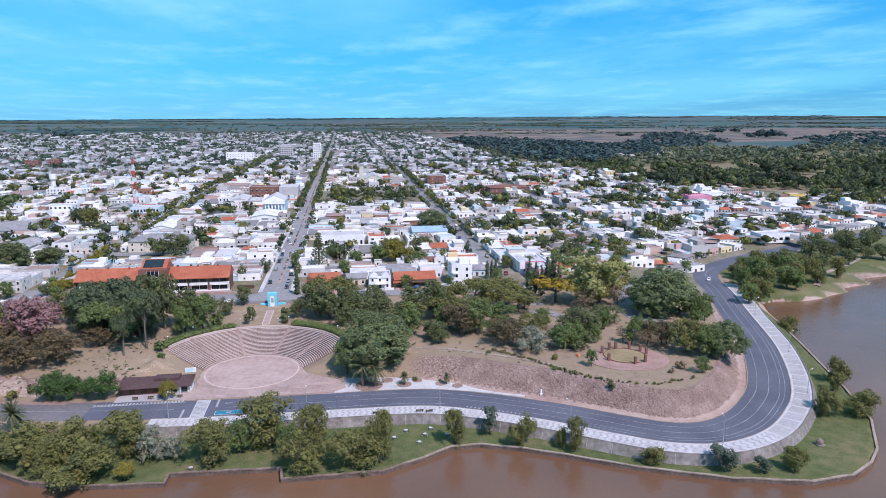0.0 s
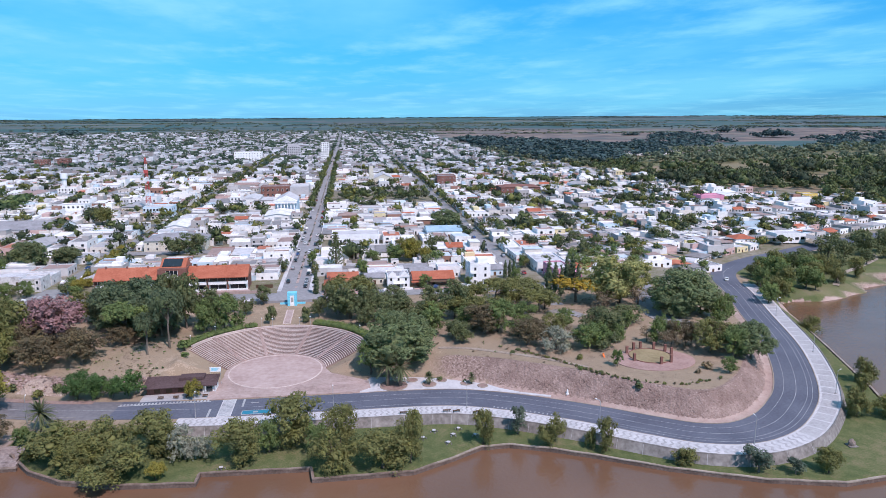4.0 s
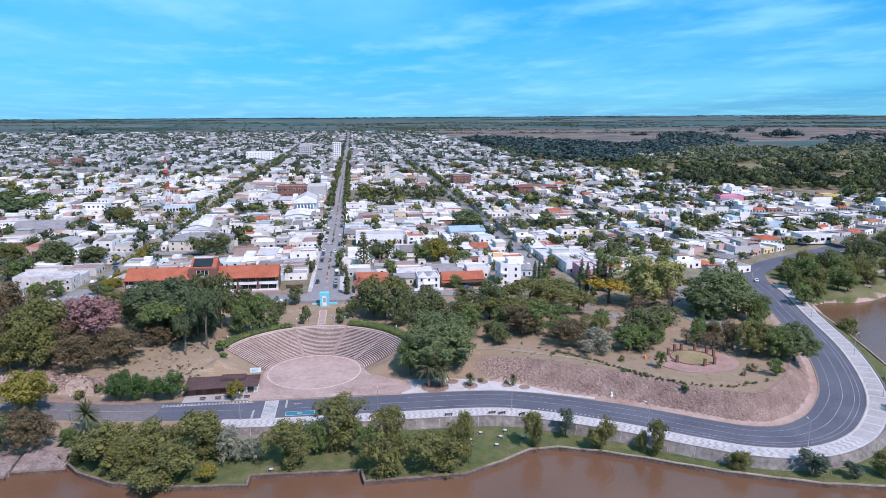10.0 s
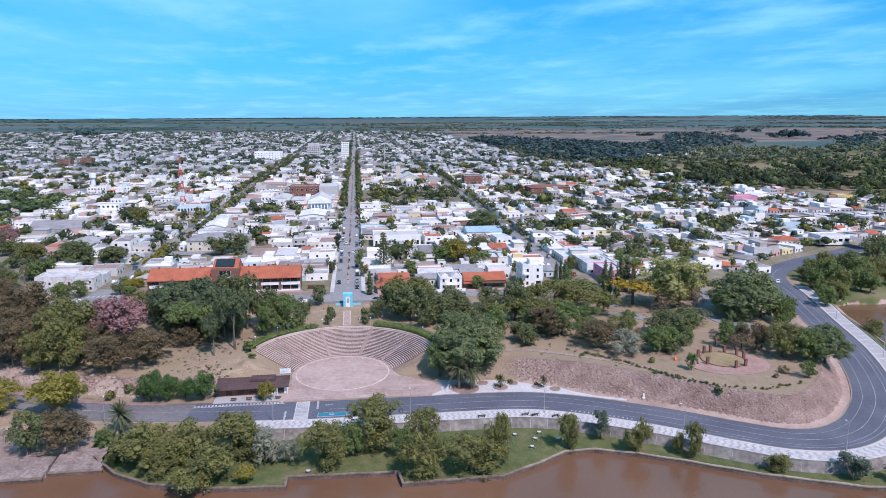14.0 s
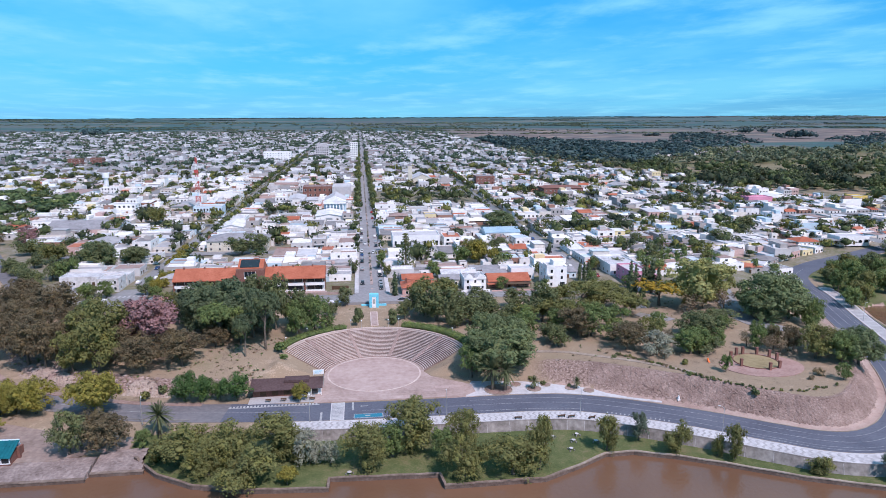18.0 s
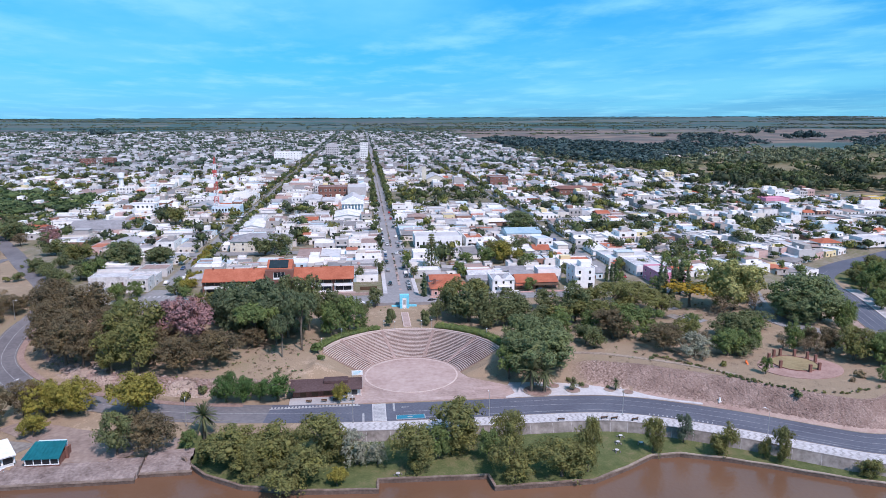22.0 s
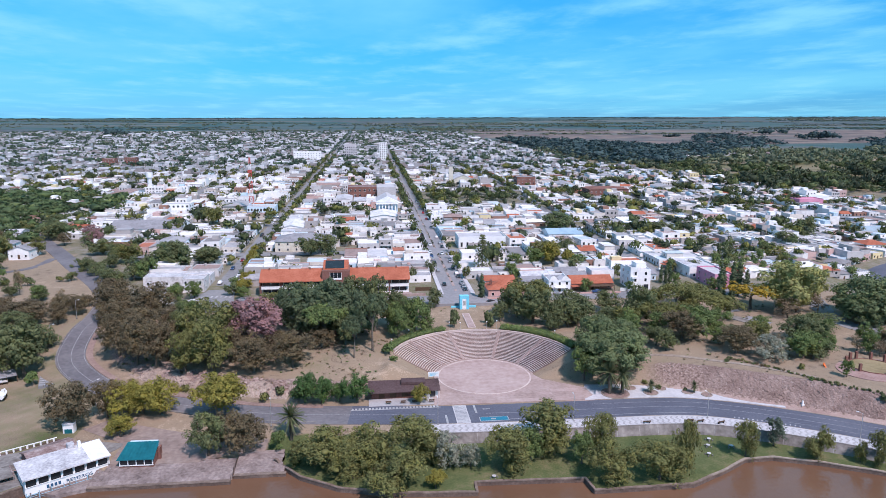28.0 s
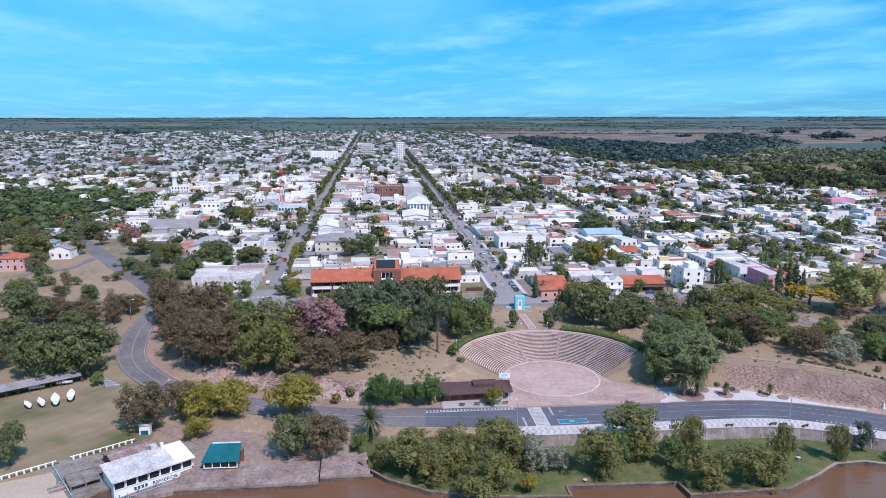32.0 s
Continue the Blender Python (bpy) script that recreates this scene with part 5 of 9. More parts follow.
for x, y, r, h in [(229, 290, 5.0, 9), (215, 281, 4.6, 8), (246, 293, 5, 9), (304, 366, 7.5, 12), (343, 388, 8, 11), (334, 356, 5.5, 8), (222, 300, 5, 11), (262, 330, 7, 12), (290, 334, 6, 10), (312, 342, 6, 10)]:
    tree("round" if x < 260 else "darkround", x, y, r, h)
stand("darkround", [(23.3, 268, 9, 14.8), (14, 263, 6.6, 9), (48.5, 250, 7.5, 8.5), (30.8, 281, 6.5, 11), (62.5, 224.5, 5, 7.5), (128, 240, 9, 6.5), (68, 247, 7, 10)], 6.4, ("darkround", "olivebig", "flatolive"))
stand("round", [(30.4, 258, 6.8, 12.6), (41, 257.5, 8, 10), (72.5, 234, 9, 10.5), (85, 239, 8, 9), (112, 229, 7, 8), (107.5, 211.5, 7, 6.5), (88, 228, 5, 7)], 6.4, ("round", "darkround", "casuarina"))
stand("olivebig", [(69, 263, 7.8, 10), (85, 219.5, 8, 8.7), (82, 250, 6, 9)], 6.4, ("olivebig", "olivebig", "casuarina"))
stand("flatolive", [(94, 273, 11.5, 9.5), (100, 259, 9, 8.5), (82, 262, 9, 13), (72, 268, 7, 9)], 6.4)
stand("silver", [(93, 213, 8, 7.4)], 6.4)
stand("dry", [(136, 215, 4, 6.5), (145, 216, 4, 6.5), (131, 211, 3.4, 6)], 6.4)
stand("blue", [(55, 272, 3.2, 4.2), (61.3, 271.6, 3.2, 4.2)], 6.6)
stand("darkround", [(150, 213, 5, 8), (157, 208, 5, 8)], 6.2)
# garden trees of the first town blocks
stand("round", [(57.7, 300, 4.0, 6.2), (78, 300, 2.6, 4.5), (101, 304, 3, 6.9), (115.7, 296.5, 4, 6), (48, 358, 6, 8.5), (5.6, 346, 3.4, 9), (30, 332, 4, 7), (36, 350, 5, 8)], 7.5)
stand("plane", [(57.4, 358, 6.4, 12.6), (64, 352, 4, 9)], 7.5)
stand("darkround", [(78.7, 397, 5.4, 7.5), (152.7, 437, 11, 9.3), (95, 480, 10, 9), (143.7, 353, 6.2, 8), (216, 402, 9, 8), (160, 395, 6, 8), (186, 372, 6, 8), (240, 420, 7, 8), (130, 392, 5, 8), (205, 450, 8, 9), (260, 450, 8, 9), (290, 440, 6, 8)], 7.3)
# the slope and gardens above the western bend
for x, y, r, h in [(-236, 458, 8.9, 13.3), (-188.4, 410, 9.5, 10.5), (-172, 374, 6, 9), (-151, 345, 7.5, 11.6), (-122.7, 376, 8.9, 10.5), (-154, 375, 6, 8), (-262, 440, 8, 12), (-280, 455, 8, 12), (-205, 440, 6, 9), (-71, 395, 9.5, 14), (-62, 398, 7, 11), (70, 386, 5, 11), (-176, 398, 6, 9), (-250, 500, 8, 11)]:
    tree("darkround", x, y, r, h, z=7.2)
for x, y, r, h in [(-140.2, 281, 7.5, 15.5), (-143.5, 300, 7.2, 13.0), (-153.5, 316, 5.4, 8.5), (-146, 309, 5.6, 9.5), (-251, 421, 9.0, 14.1), (-139.5, 285, 8.5, 12.5), (-184.5, 289, 6.0, 7), (-171.5, 282, 6.0, 8.5), (-221, 440, 6, 8), (-270, 415, 8, 12), (-128, 292, 6, 9)]:
    tree("casuarina", x, y, r, h)
for x, y, r, h in [(-262, 480, 6.8, 9.2), (-165.2, 384, 8.2, 11.2), (-150, 514, 9, 13), (55, 373, 6.3, 10.8), (60, 366, 6, 10), (-290, 490, 8, 11), (-240, 410, 5, 8)]:
    tree("olivebig", x, y, r, h, z=7.2)
tree("dome", -139.5, 373, 10.5, 13.6)
tree("dome", 90.4, 470, 11.5, 12.5, z=7.4)
tree("round", 48, 361, 5.5, 9, z=7.4)
tree("pink", -214, 466, 6.5, 8.5, 1, z=7.2)
for y in (309, 315, 321, 328, 335, 343):
    tree("plane", -95.0 + trng.uniform(-1, 1), y, 3.2, trng.uniform(5, 7), z=7.3)
for x, y, r, h in [(-119.5, 299, 4.7, 8.8), (-108.4, 276, 5.5, 8.0), (-180, 313, 4.5, 7.0), (-209.5, 316, 5.5, 9.1), (-211, 340, 5.8, 9.9)]:
    tree("round", x, y, r, h)
# row of low shrubs along the top of the slope
for k in range(110):
    a = k / 109
    x = float(np.interp(a, [0, 0.25, 0.45, 0.6, 0.75, 0.87, 1], [80, 88, 94.5, 99, 109, 121.6, 135])) + trng.uniform(-0.5, 0.5)
    y = float(np.interp(a, [0, 0.25, 0.45, 0.6, 0.75, 0.87, 1], [215, 205.6, 197.4, 190, 181.3, 177.9, 180.5])) + trng.uniform(-0.6, 0.6)
    if trng.random() < 0.85:
        bush(x, y, trng.uniform(0.4, 0.85), trng.choice(("dry", "dark", "dark", "olive")), trng.uniform(0.4, 0.9))
tagged(part("pavement_edge", ribbon(np.array([(x, y, height(x, y) + 0.1) for x, y in curve([(54, 222, 0), (64, 219.5, 0), (77, 212, 0), (90, 202.5, 0), (98, 195, 0)], 4)[:, :2]]), [(0.9, -0.5), (0.9, 0.06), (-0.9, 0.06), (-0.9, -0.5)]), COPING), "worn earth footpath along the top of the slope", "path", kind="structure")
# ---- open-air theatre ----
theatre = thing("amphitheatre", "open-air theatre with curved pinkish concrete seating rows", "amphitheatre")
A0, A1, ROWS = 4.0, 168.0, 21
aisles = (38.0, 70.5, 106.5, 139.0)
for k in range(ROWS):
    r0 = 16.6 + 0.70 * k
    z = 0.18 + 0.272 * k
    row = part("bench_tier", Geo().arc(CENTRE, r0, r0 + 0.30, A0 + 0.35 * k, A1 - 0.25 * k, z + 0.15, z + 0.30, 64), BENCH, theatre)
    part("foot_tread", Geo().arc(CENTRE, r0 + 0.05, r0 + 0.30, A0 + 0.35 * k, A1 - 0.25 * k, z - 0.5, z + 0.14, 64).arc(CENTRE, r0 + 0.30, r0 + 0.72, A0 + 0.35 * k, A1 - 0.25 * k, z - 0.5, z + 0.02, 64), TREAD, row, "reddish brick foot tread")
for a in aisles:
    flight = part("aisle_ramp", Geo().arc(CENTRE, 16.5, 16.9, a - 1.9, a + 1.9, -0.3, 0.3, 2), PINK_PAVE, theatre, "narrow aisle steps")
    for k in range(ROWS * 2):
        r0, z = 16.5 + 0.35 * k, 0.22 + 0.136 * k
        w = math.degrees(0.55 / r0)
        part("step", Geo().arc(CENTRE, r0, r0 + 0.36, a - w, a + w, z - 0.3, z + 0.31, 1), PINK_PAVE, flight)
part("rear_wall", Geo().arc(CENTRE, 31.3, 31.9, 12, 158, 3.0, 6.35, 64), BENCH, theatre)
part("stage", Geo().disc(CENTRE[0], CENTRE[1], -0.3, 0.20, 15.0, 96), STAGE, theatre, "round pink paved stage")
part("stage_rim", Geo().arc(CENTRE, 15.0, 15.5, 0, 360, -0.3, 0.26, 96), BENCH, theatre)
part("apron", Geo().arc(CENTRE, 15.5, 16.6, 0, 360, -0.3, 0.17, 96), PINK_PAVE, theatre)

fc = thing("forecourt", "pinkish paved forecourt between stage and road", "pavement", kind="structure")
out = [(-19.5, 200.2), (26, 200.0), (30, 203), (29.5, 209), (24, 213), (17.5, 217.5), (15.5, 222), (-16.8, 222), (-18, 214), (-19.5, 208)]
part("slab", Geo().prism(out, -0.4, 0.13), PINK_PAVE, fc)
rng2 = random.Random(3)
for i in range(10):
    for j in range(4):
        x0, y0 = -18.6 + 4.55 * i, 200.6 + 2.1 * j
        if math.hypot(x0 + 2.2 - CENTRE[0], y0 + 2 - CENTRE[1]) > 18.6 and x0 + 4.4 < 28:
            part("paving_panel", Geo().box(x0, y0, 0.1, x0 + 4.47, y0 + 2.02, 0.142), PINK_PAVE if rng2.random() < 0.7 else STAGE, fc)
pp = thing("garden_path", "white gravel path and kerbs beside the road", "path", kind="structure")
part("path", Geo().prism([(26.5, 199.7), (44, 199.7), (58, 198.2), (70, 194.2), (84, 188.0), (84.5, 189.2), (76, 193), (70, 197.2), (66.5, 201.2), (60.5, 203.8), (52.6, 207.6), (46.5, 209.4), (40, 210.6), (30, 211.5), (28, 207)], -0.4, 0.10), PALE, pp)
for x, y, r in [(37.3, 203.5, 4.4), (48.6, 203.0, 2.3), (53.0, 205.9, 1.7), (60.2, 202.2, 1.8), (65.2, 199.6, 1.7), (43.5, 207.2, 1.8)]:
    bed = thing("flower_bed", "round planted bed edged with pale stone", "flower bed")
    part("edging", Geo().arc((x, y), r - 0.25, r, 0, 360, -0.2, 0.3, 28), COPING, bed)
    part("soil", Geo().disc(x, y, -0.2, 0.2, r - 0.25, 24), TREAD, bed)

ramp = thing("garden_steps", "broad paved steps from the theatre up to the monument", "steps", kind="structure")
for k in range(12):
    part("step", Geo().box(-5.2, 253.2 + 1.9 * k, 4.5, 5.2, 255.1 + 1.9 * k, 5.62 + 0.045 * k), PINK_PAVE if k % 2 else BENCH, ramp)
part("planter", Geo().box(-1.5, 256, 5.5, 1.5, 275, 6.32), BENCH, ramp, "long pale planter kerb")
part("planter_bed", Geo().box(-1.1, 256.4, 5.6, 1.1, 274.6, 6.36), PINK_PAVE, ramp)


def hedge(a0, a1, r, w, h):
    ob = thing("hedge", "clipped dense green hedge behind the seating rows", "hedge")
    rng = np.random.default_rng(int(a0))
    lobes = []
    for a in np.arange(a0, a1, 1.1):
        q = radians(a)
        for s in (-0.35, 0.35):
            rr = r + s * w
            x, y = CENTRE[0] + rr * math.cos(q), CENTRE[1] + rr * math.sin(q)
            lobes.append(((x, y, 6.0 + h * 0.45), 0.62 * h))
    part("foliage", crown_mesh("foliage", lobes, 60 * len(lobes), 0.17, LEAF["green"], rng, 1.45), None, ob)


hedge(14, 70, 33.6, 2.2, 2.3)
hedge(117, 129, 33.4, 1.9, 1.9)
hedge(131, 142, 33.4, 1.9, 1.9)
hedge(144, 160, 33.2, 1.9, 2.0)
hedge(108, 114, 33.4, 1.8, 1.7)

# ---- monument ----
mon = thing("monument", "sky-blue and white concrete monument on a blue plinth", "monument", m=pose(0.3, 281, 5.7))
part("plinth", Geo().box(-5.2, -2.4, -0.4, 5.2, 2.6, 0.55), SKYBLUE, mon)
part("step", Geo().box(-3.2, -3.6, -0.4, 3.2, -2.4, 0.28), SKYBLUE, mon)
part("low_wall", Geo().box(-5.2, 1.6, 0.55, -1.9, 2.4, 1.5), SKYBLUE, mon)
part("low_wall", Geo().box(1.9, 1.6, 0.55, 5.2, 2.4, 1.5), SKYBLUE, mon)
part("pillar", Geo().box(-1.9, -0.8, 0.55, -0.85, 1.6, 6.4), SKYBLUE, mon)
part("pillar", Geo().box(0.85, -0.8, 0.55, 1.9, 1.6, 6.4), SKYBLUE, mon)
part("lintel", Geo().box(-0.846, -0.78, 5.2, 0.846, 1.58, 6.4), SKYBLUE, mon)
part("panel", Geo().box(-0.846, -0.7, 0.55, 0.85, 1.2, 5.2), WHITE, mon, "white inner panel")
part("plaque", Geo().box(-0.5, -0.76, 2.4, 0.5, -0.7, 4.3), GREY_TILE, mon, "grey relief plaque")
part("bust_niche", Geo().box(-0.4, -0.9, 0.55, 0.4, -0.2, 1.6), WHITE, mon)

# ---- kiosk beside the theatre ----
kio = thing("kiosk", "long low brick kiosk with a dark maroon roof", "kiosk")
part("wall", Geo().box(-38.2, 206.5, -0.2, -25, 211.5, 2.6), BRICK, kio)
part("wall", Geo().box(-25, 206.8, -0.2, -17.8, 211.5, 2.6), WHITE, kio)
part("roof", Geo().add([(-39.2, 204.6, 2.5), (-17.2, 205.6, 2.5), (-17.2, 212.5, 3.5), (-39.2, 212.5, 3.5), (-39.2, 204.6, 2.72), (-17.2, 205.6, 2.72), (-17.2, 212.5, 3.72), (-39.2, 212.5, 3.72)], [(3, 2, 1, 0), (4, 5, 6, 7), (0, 1, 5, 4), (1, 2, 6, 5), (2, 3, 7, 6), (3, 0, 4, 7)]), MAROON, kio)
for k in range(11):
    x = -38.6 + 2.05 * k
    part("roof_batten", Geo().add([(x, 204.9, 2.78), (x + 0.12, 204.9, 2.78), (x + 0.12, 212.3, 3.8), (x, 212.3, 3.8), (x, 204.9, 2.6), (x + 0.12, 204.9, 2.6), (x + 0.12, 212.3, 3.6), (x, 212.3, 3.6)], [(0, 1, 2, 3), (0, 4, 5, 1), (1, 5, 6, 2), (3, 7, 4, 0)]), MAROON, kio)
for x in (-36, -32.5, -29, -23.5, -20.5):
    part("shutter", Geo().box(x, 206.4, 0.5, x + 1.8, 206.55, 2.0), TIMBER if x < -25 else GLASS, kio)
part("raised_roof", Geo().box(-29, 209.0, 3.4, -21.5, 212.5, 4.2), MAROON, kio)
part("terrace", Geo().box(-39, 201.2, -0.2, -18.0, 206.5, 0.12), GREY_TILE, kio)
part("post", Geo().tube([(-17.6, 205.8, 0), (-17.6, 205.8, 2.6)], [0.09, 0.09], 6), WHITE, kio)
part("post", Geo().tube([(-20.6, 205.6, 0), (-20.6, 205.6, 2.6)], [0.09, 0.09], 6), WHITE, kio)
sign = thing("sign_board", "white sign board on two thin posts", "sign")
part("board", Geo().box(-20.4, 212.4, 4.4, -17.0, 212.6, 5.9), WHITE, sign)
for k in range(3):
    part("text_bar", Geo().box(-19.9, 212.37, 5.45 - 0.35 * k, -17.5 - 0.4 * k, 212.4, 5.6 - 0.35 * k), SKYBLUE, sign)
for x in (-20.2, -17.2):
    part("post", Geo().tube([(x, 212.7, height(x, 212.7)), (x, 212.7, 5.8)], [0.07, 0.07], 6), METAL, sign)
for x, y in [(-34, 202.2), (-29.5, 202.2), (-26, 202.4), (-21, 202.2)]:
    b = thing("bench", "dark timber bench on the kiosk terrace", "bench")
    part("seat", Geo().box(x, y, 0.5, x + 1.7, y + 0.45, 0.58), TIMBER, b)
    part("backrest", Geo().box(x, y + 0.42, 0.65, x + 1.7, y + 0.5, 1.0), TIMBER, b)
    for dx in (0.15, 1.4):
        part("leg", Geo().box(x + dx, y, 0.1, x + dx + 0.12, y + 0.45, 0.5), METAL, b)


# ---- street lamps ----
def make_lamp():
    ob = thing("street_lamp", "slender galvanised street lamp beside the road", "street lamp")
    part("pole", Geo().tube([(0, 0, -0.3), (0, 0, 3), (0, 0, 7.6)], [0.11, 0.085, 0.06], 8), METAL, ob)
    part("arm", Geo().tube([(0, 0, 7.5), (0, 0.6, 7.75), (0, 1.2, 7.8)], [0.05, 0.045, 0.04], 6), METAL, ob)
    part("lamp_head", Geo().box(-0.14, 1.0, 7.72, 0.14, 1.75, 7.86, inset=0.03), MAST_WHITE, ob)
    part("base", Geo().box(-0.25, -0.25, -0.2, 0.25, 0.25, 0.25), CONCRETE, ob)
    return ob


for x, y, a in [(91.4, 166.2, 35), (127.7, 150.8, -5), (57.4, 183.6, 15), (18.8, 186.0, 0), (-19.8, 187.0, 0), (171, 178, -65), (189, 214, -68), (203, 258, -70), (-66, 190.8, 10), (-120, 211, -40), (-154, 262, -80), (-155, 288, -95)]:
    put("lamp", make_lamp, pose(x, y, max(height(x, y), -0.2), 0, 0, a))
for x, y in [(-24.5, 246), (27.5, 240), (-9, 254), (9, 254), (34, 233), (-31, 236), (-5, 253), (5, 253)]:
    def make_globe():
        ob = thing("garden_lamp", "short post lamp with a white globe", "lamp")
        part("post", Geo().tube([(0, 0, -0.2), (0, 0, 3.0)], [0.06, 0.05], 6), METAL, ob)
        v, f = ICO_V * 0.26 + (0, 0, 3.2), ICO_F
        part("globe", big_mesh("globe", v, f, [WHITE], smooth=True), None, ob)
        return ob

    put("globe", make_globe, pose(x, y, max(6.0, height(x, y))))

# ---- brick circle in the park ----
bc = thing("brick_circle", "round brick-edged court with brick paving", "court", kind="structure")
BX, BY = 121.8, 202.2
bz = height(BX, BY)
part("paving", Geo().prism([(BX + 13.2 * math.cos(math.tau * k / 48), BY - 3.0 + 10.2 * math.sin(math.tau * k / 48)) for k in range(48)], bz - 0.5, bz + 0.10), BRICKPAVE, bc)
part("ring_wall", Geo().arc((BX, BY), 6.8, 7.05, 0, 360, bz - 0.3, bz + 0.34, 48), BRICK, bc)
part("infill", Geo().disc(BX, BY, bz - 0.3, bz + 0.22, 6.8, 40), mat("dry_turf", [(0.20, 0.155, 0.085), (0.27, 0.215, 0.12), (0.33, 0.265, 0.16)], small=1.2, large=0.2, bump=0.4), bc)
for k, a in enumerate((5, 28, 58, 92, 112, 150, 205, 272, 303)):
    x, y = BX + 7.6 * math.cos(radians(a)), BY + 7.6 * math.sin(radians(a))
    c = thing("brick_pillar", "square red brick pillar of the park circle", "pillar", group="pillars of the brick circle")
    part("shaft", Geo().box(x - 0.38, y - 0.38, bz - 0.2, x + 0.38, y + 0.38, bz + 2.4), BRICK, c)
    part("cap", Geo().box(x - 0.44, y - 0.44, bz + 2.4, x + 0.44, y + 0.44, bz + 2.52), BRICK, c)
ow = thing("play_slide", "small orange plastic play slide", "slide")
ox, oy = 106.3, 204.5
oz = height(ox, oy)
part("chute", Geo().add([(ox, oy, oz + 0.9), (ox + 0.5, oy, oz + 0.9), (ox + 0.5, oy - 1.2, oz), (ox, oy - 1.2, oz), (ox, oy, oz + 0.7), (ox + 0.5, oy, oz + 0.7), (ox + 0.5, oy - 1.1, oz - 0.1), (ox, oy - 1.1, oz - 0.1)], [(0, 1, 2, 3), (0, 4, 5, 1), (1, 5, 6, 2), (3, 7, 4, 0)]), ORANGE, ow)
part("ladder", Geo().box(ox, oy, oz - 0.1, ox + 0.5, oy + 0.12, oz + 1.1), ORANGE, ow)
# statue and its pedestal
stt = Geo().tube([(0, 0, 0), (0, 0, 0.5), (0, 0.05, 0.9), (0, 0, 1.25), (0, 0, 1.6)], [0.42, 0.40, 0.34, 0.3, 0.12], 10)
stt.box(-0.55, -0.55, -0.6, 0.55, 0.55, 0.02)
ob = part("statue", stt, WHITE)
ob.matrix_basis = pose(89.3, 188.2, height(89.3, 188.2) + 0.2) @ Matrix.Scale(0.78, 4)
tagged(ob, "small white statue on a square base by the slope", "statue")

# picnic tables on the lawn
for x, y, a in [(46.5, 174, 10), (51.5, 171, 40), (53.5, 174.5, 70), (57.5, 170, 20), (43, 170.2, 0), (49.5, 166.5, 55), (-8.5, 160.8, 10)]:
    def make_picnic():
        ob = thing("picnic_table", "white concrete picnic table with stools on grass", "table")
        part("tabletop", Geo().disc(0, 0, 0.68, 0.78, 0.75, 16), PALE, ob)
        part("pedestal", Geo().tube([(0, 0, -0.1), (0, 0, 0.68)], [0.22, 0.16], 8), CONCRETE, ob)
        for k in range(4):
            c, s = math.cos(k * math.pi / 2), math.sin(k * math.pi / 2)
            part("stool", Geo().disc(1.25 * c, 1.25 * s, -0.1, 0.45, 0.25, 12), CONCRETE, ob)
        return ob

    put("picnic", make_picnic, pose(x, y, height(x, y), 0, 0, a) @ Matrix.Diagonal((0.72, 0.72, 0.85, 1)))
mk = thing("stone_marker", "grey boulder marker on the point of the lawn", "monument")
bm = ICO_V * (1.1, 0.8, 1.3)
bm = bm * (1 + 0.12 * np.random.default_rng(4).normal(size=(len(bm), 1)))
part("boulder", big_mesh("boulder", bm + (155.4, 150.5, -1.6), ICO_F, [STONE]), None, mk)
part("base", Geo().box(154.2, 149.4, -2.6, 156.6, 151.6, -1.95), CONCRETE, mk)


# ---- streets of the town: a square grid ----
PITCH_X, PITCH_Y, X0, Y0 = 104.5, 104.5, 0.0, 294.0
XL = [X0 + PITCH_X * k for k in range(-16, 11)]
YL = [Y0 + PITCH_Y * k for k in range(0, 24)]
TZ = 7.5


def east_limit(y):
    """Where the town gives way to woods and fields."""
    return float(np.interp(y, [290, 330, 380, 420, 545, 620, 700, 850, 1050, 1220, 1600, 2050, 2700], [215, 250, 330, 520, 560, 470, 400, 380, 340, 295, 320, 330, 300]))


def west_limit(y):
    return float(np.interp(y, [290, 400, 480, 700, 1500, 2600], [-148, -200, -330, -760, -1500, -1650]))


def zt(y, x=0.0):
    return 6.0 + 1.5 * float(smoothstep(262, 315, np.array([float(y)]))[0]) + float(far_rise(np.array([float(y)]), np.array([float(x)]))[0])


def strip_mesh(x0, y0, x1, y1, dz, n=1):
    g = Geo()
    for k in range(n):
        a, b = k / n, (k + 1) / n
        if x1 - x0 > y1 - y0:
            xa, xb = x0 + (x1 - x0) * a, x0 + (x1 - x0) * b
            g.add([(xa, y0, zt(y0) + dz), (xb, y0, zt(y0) + dz), (xb, y1, zt(y1) + dz), (xa, y1, zt(y1) + dz)], [(0, 1, 2, 3)])
        else:
            ya, yb = y0 + (y1 - y0) * a, y0 + (y1 - y0) * b
            g.add([(x0, ya, zt(ya) + dz), (x1, ya, zt(ya) + dz), (x1, yb, zt(yb) + dz), (x0, yb, zt(yb) + dz)], [(0, 1, 2, 3)])
    return g


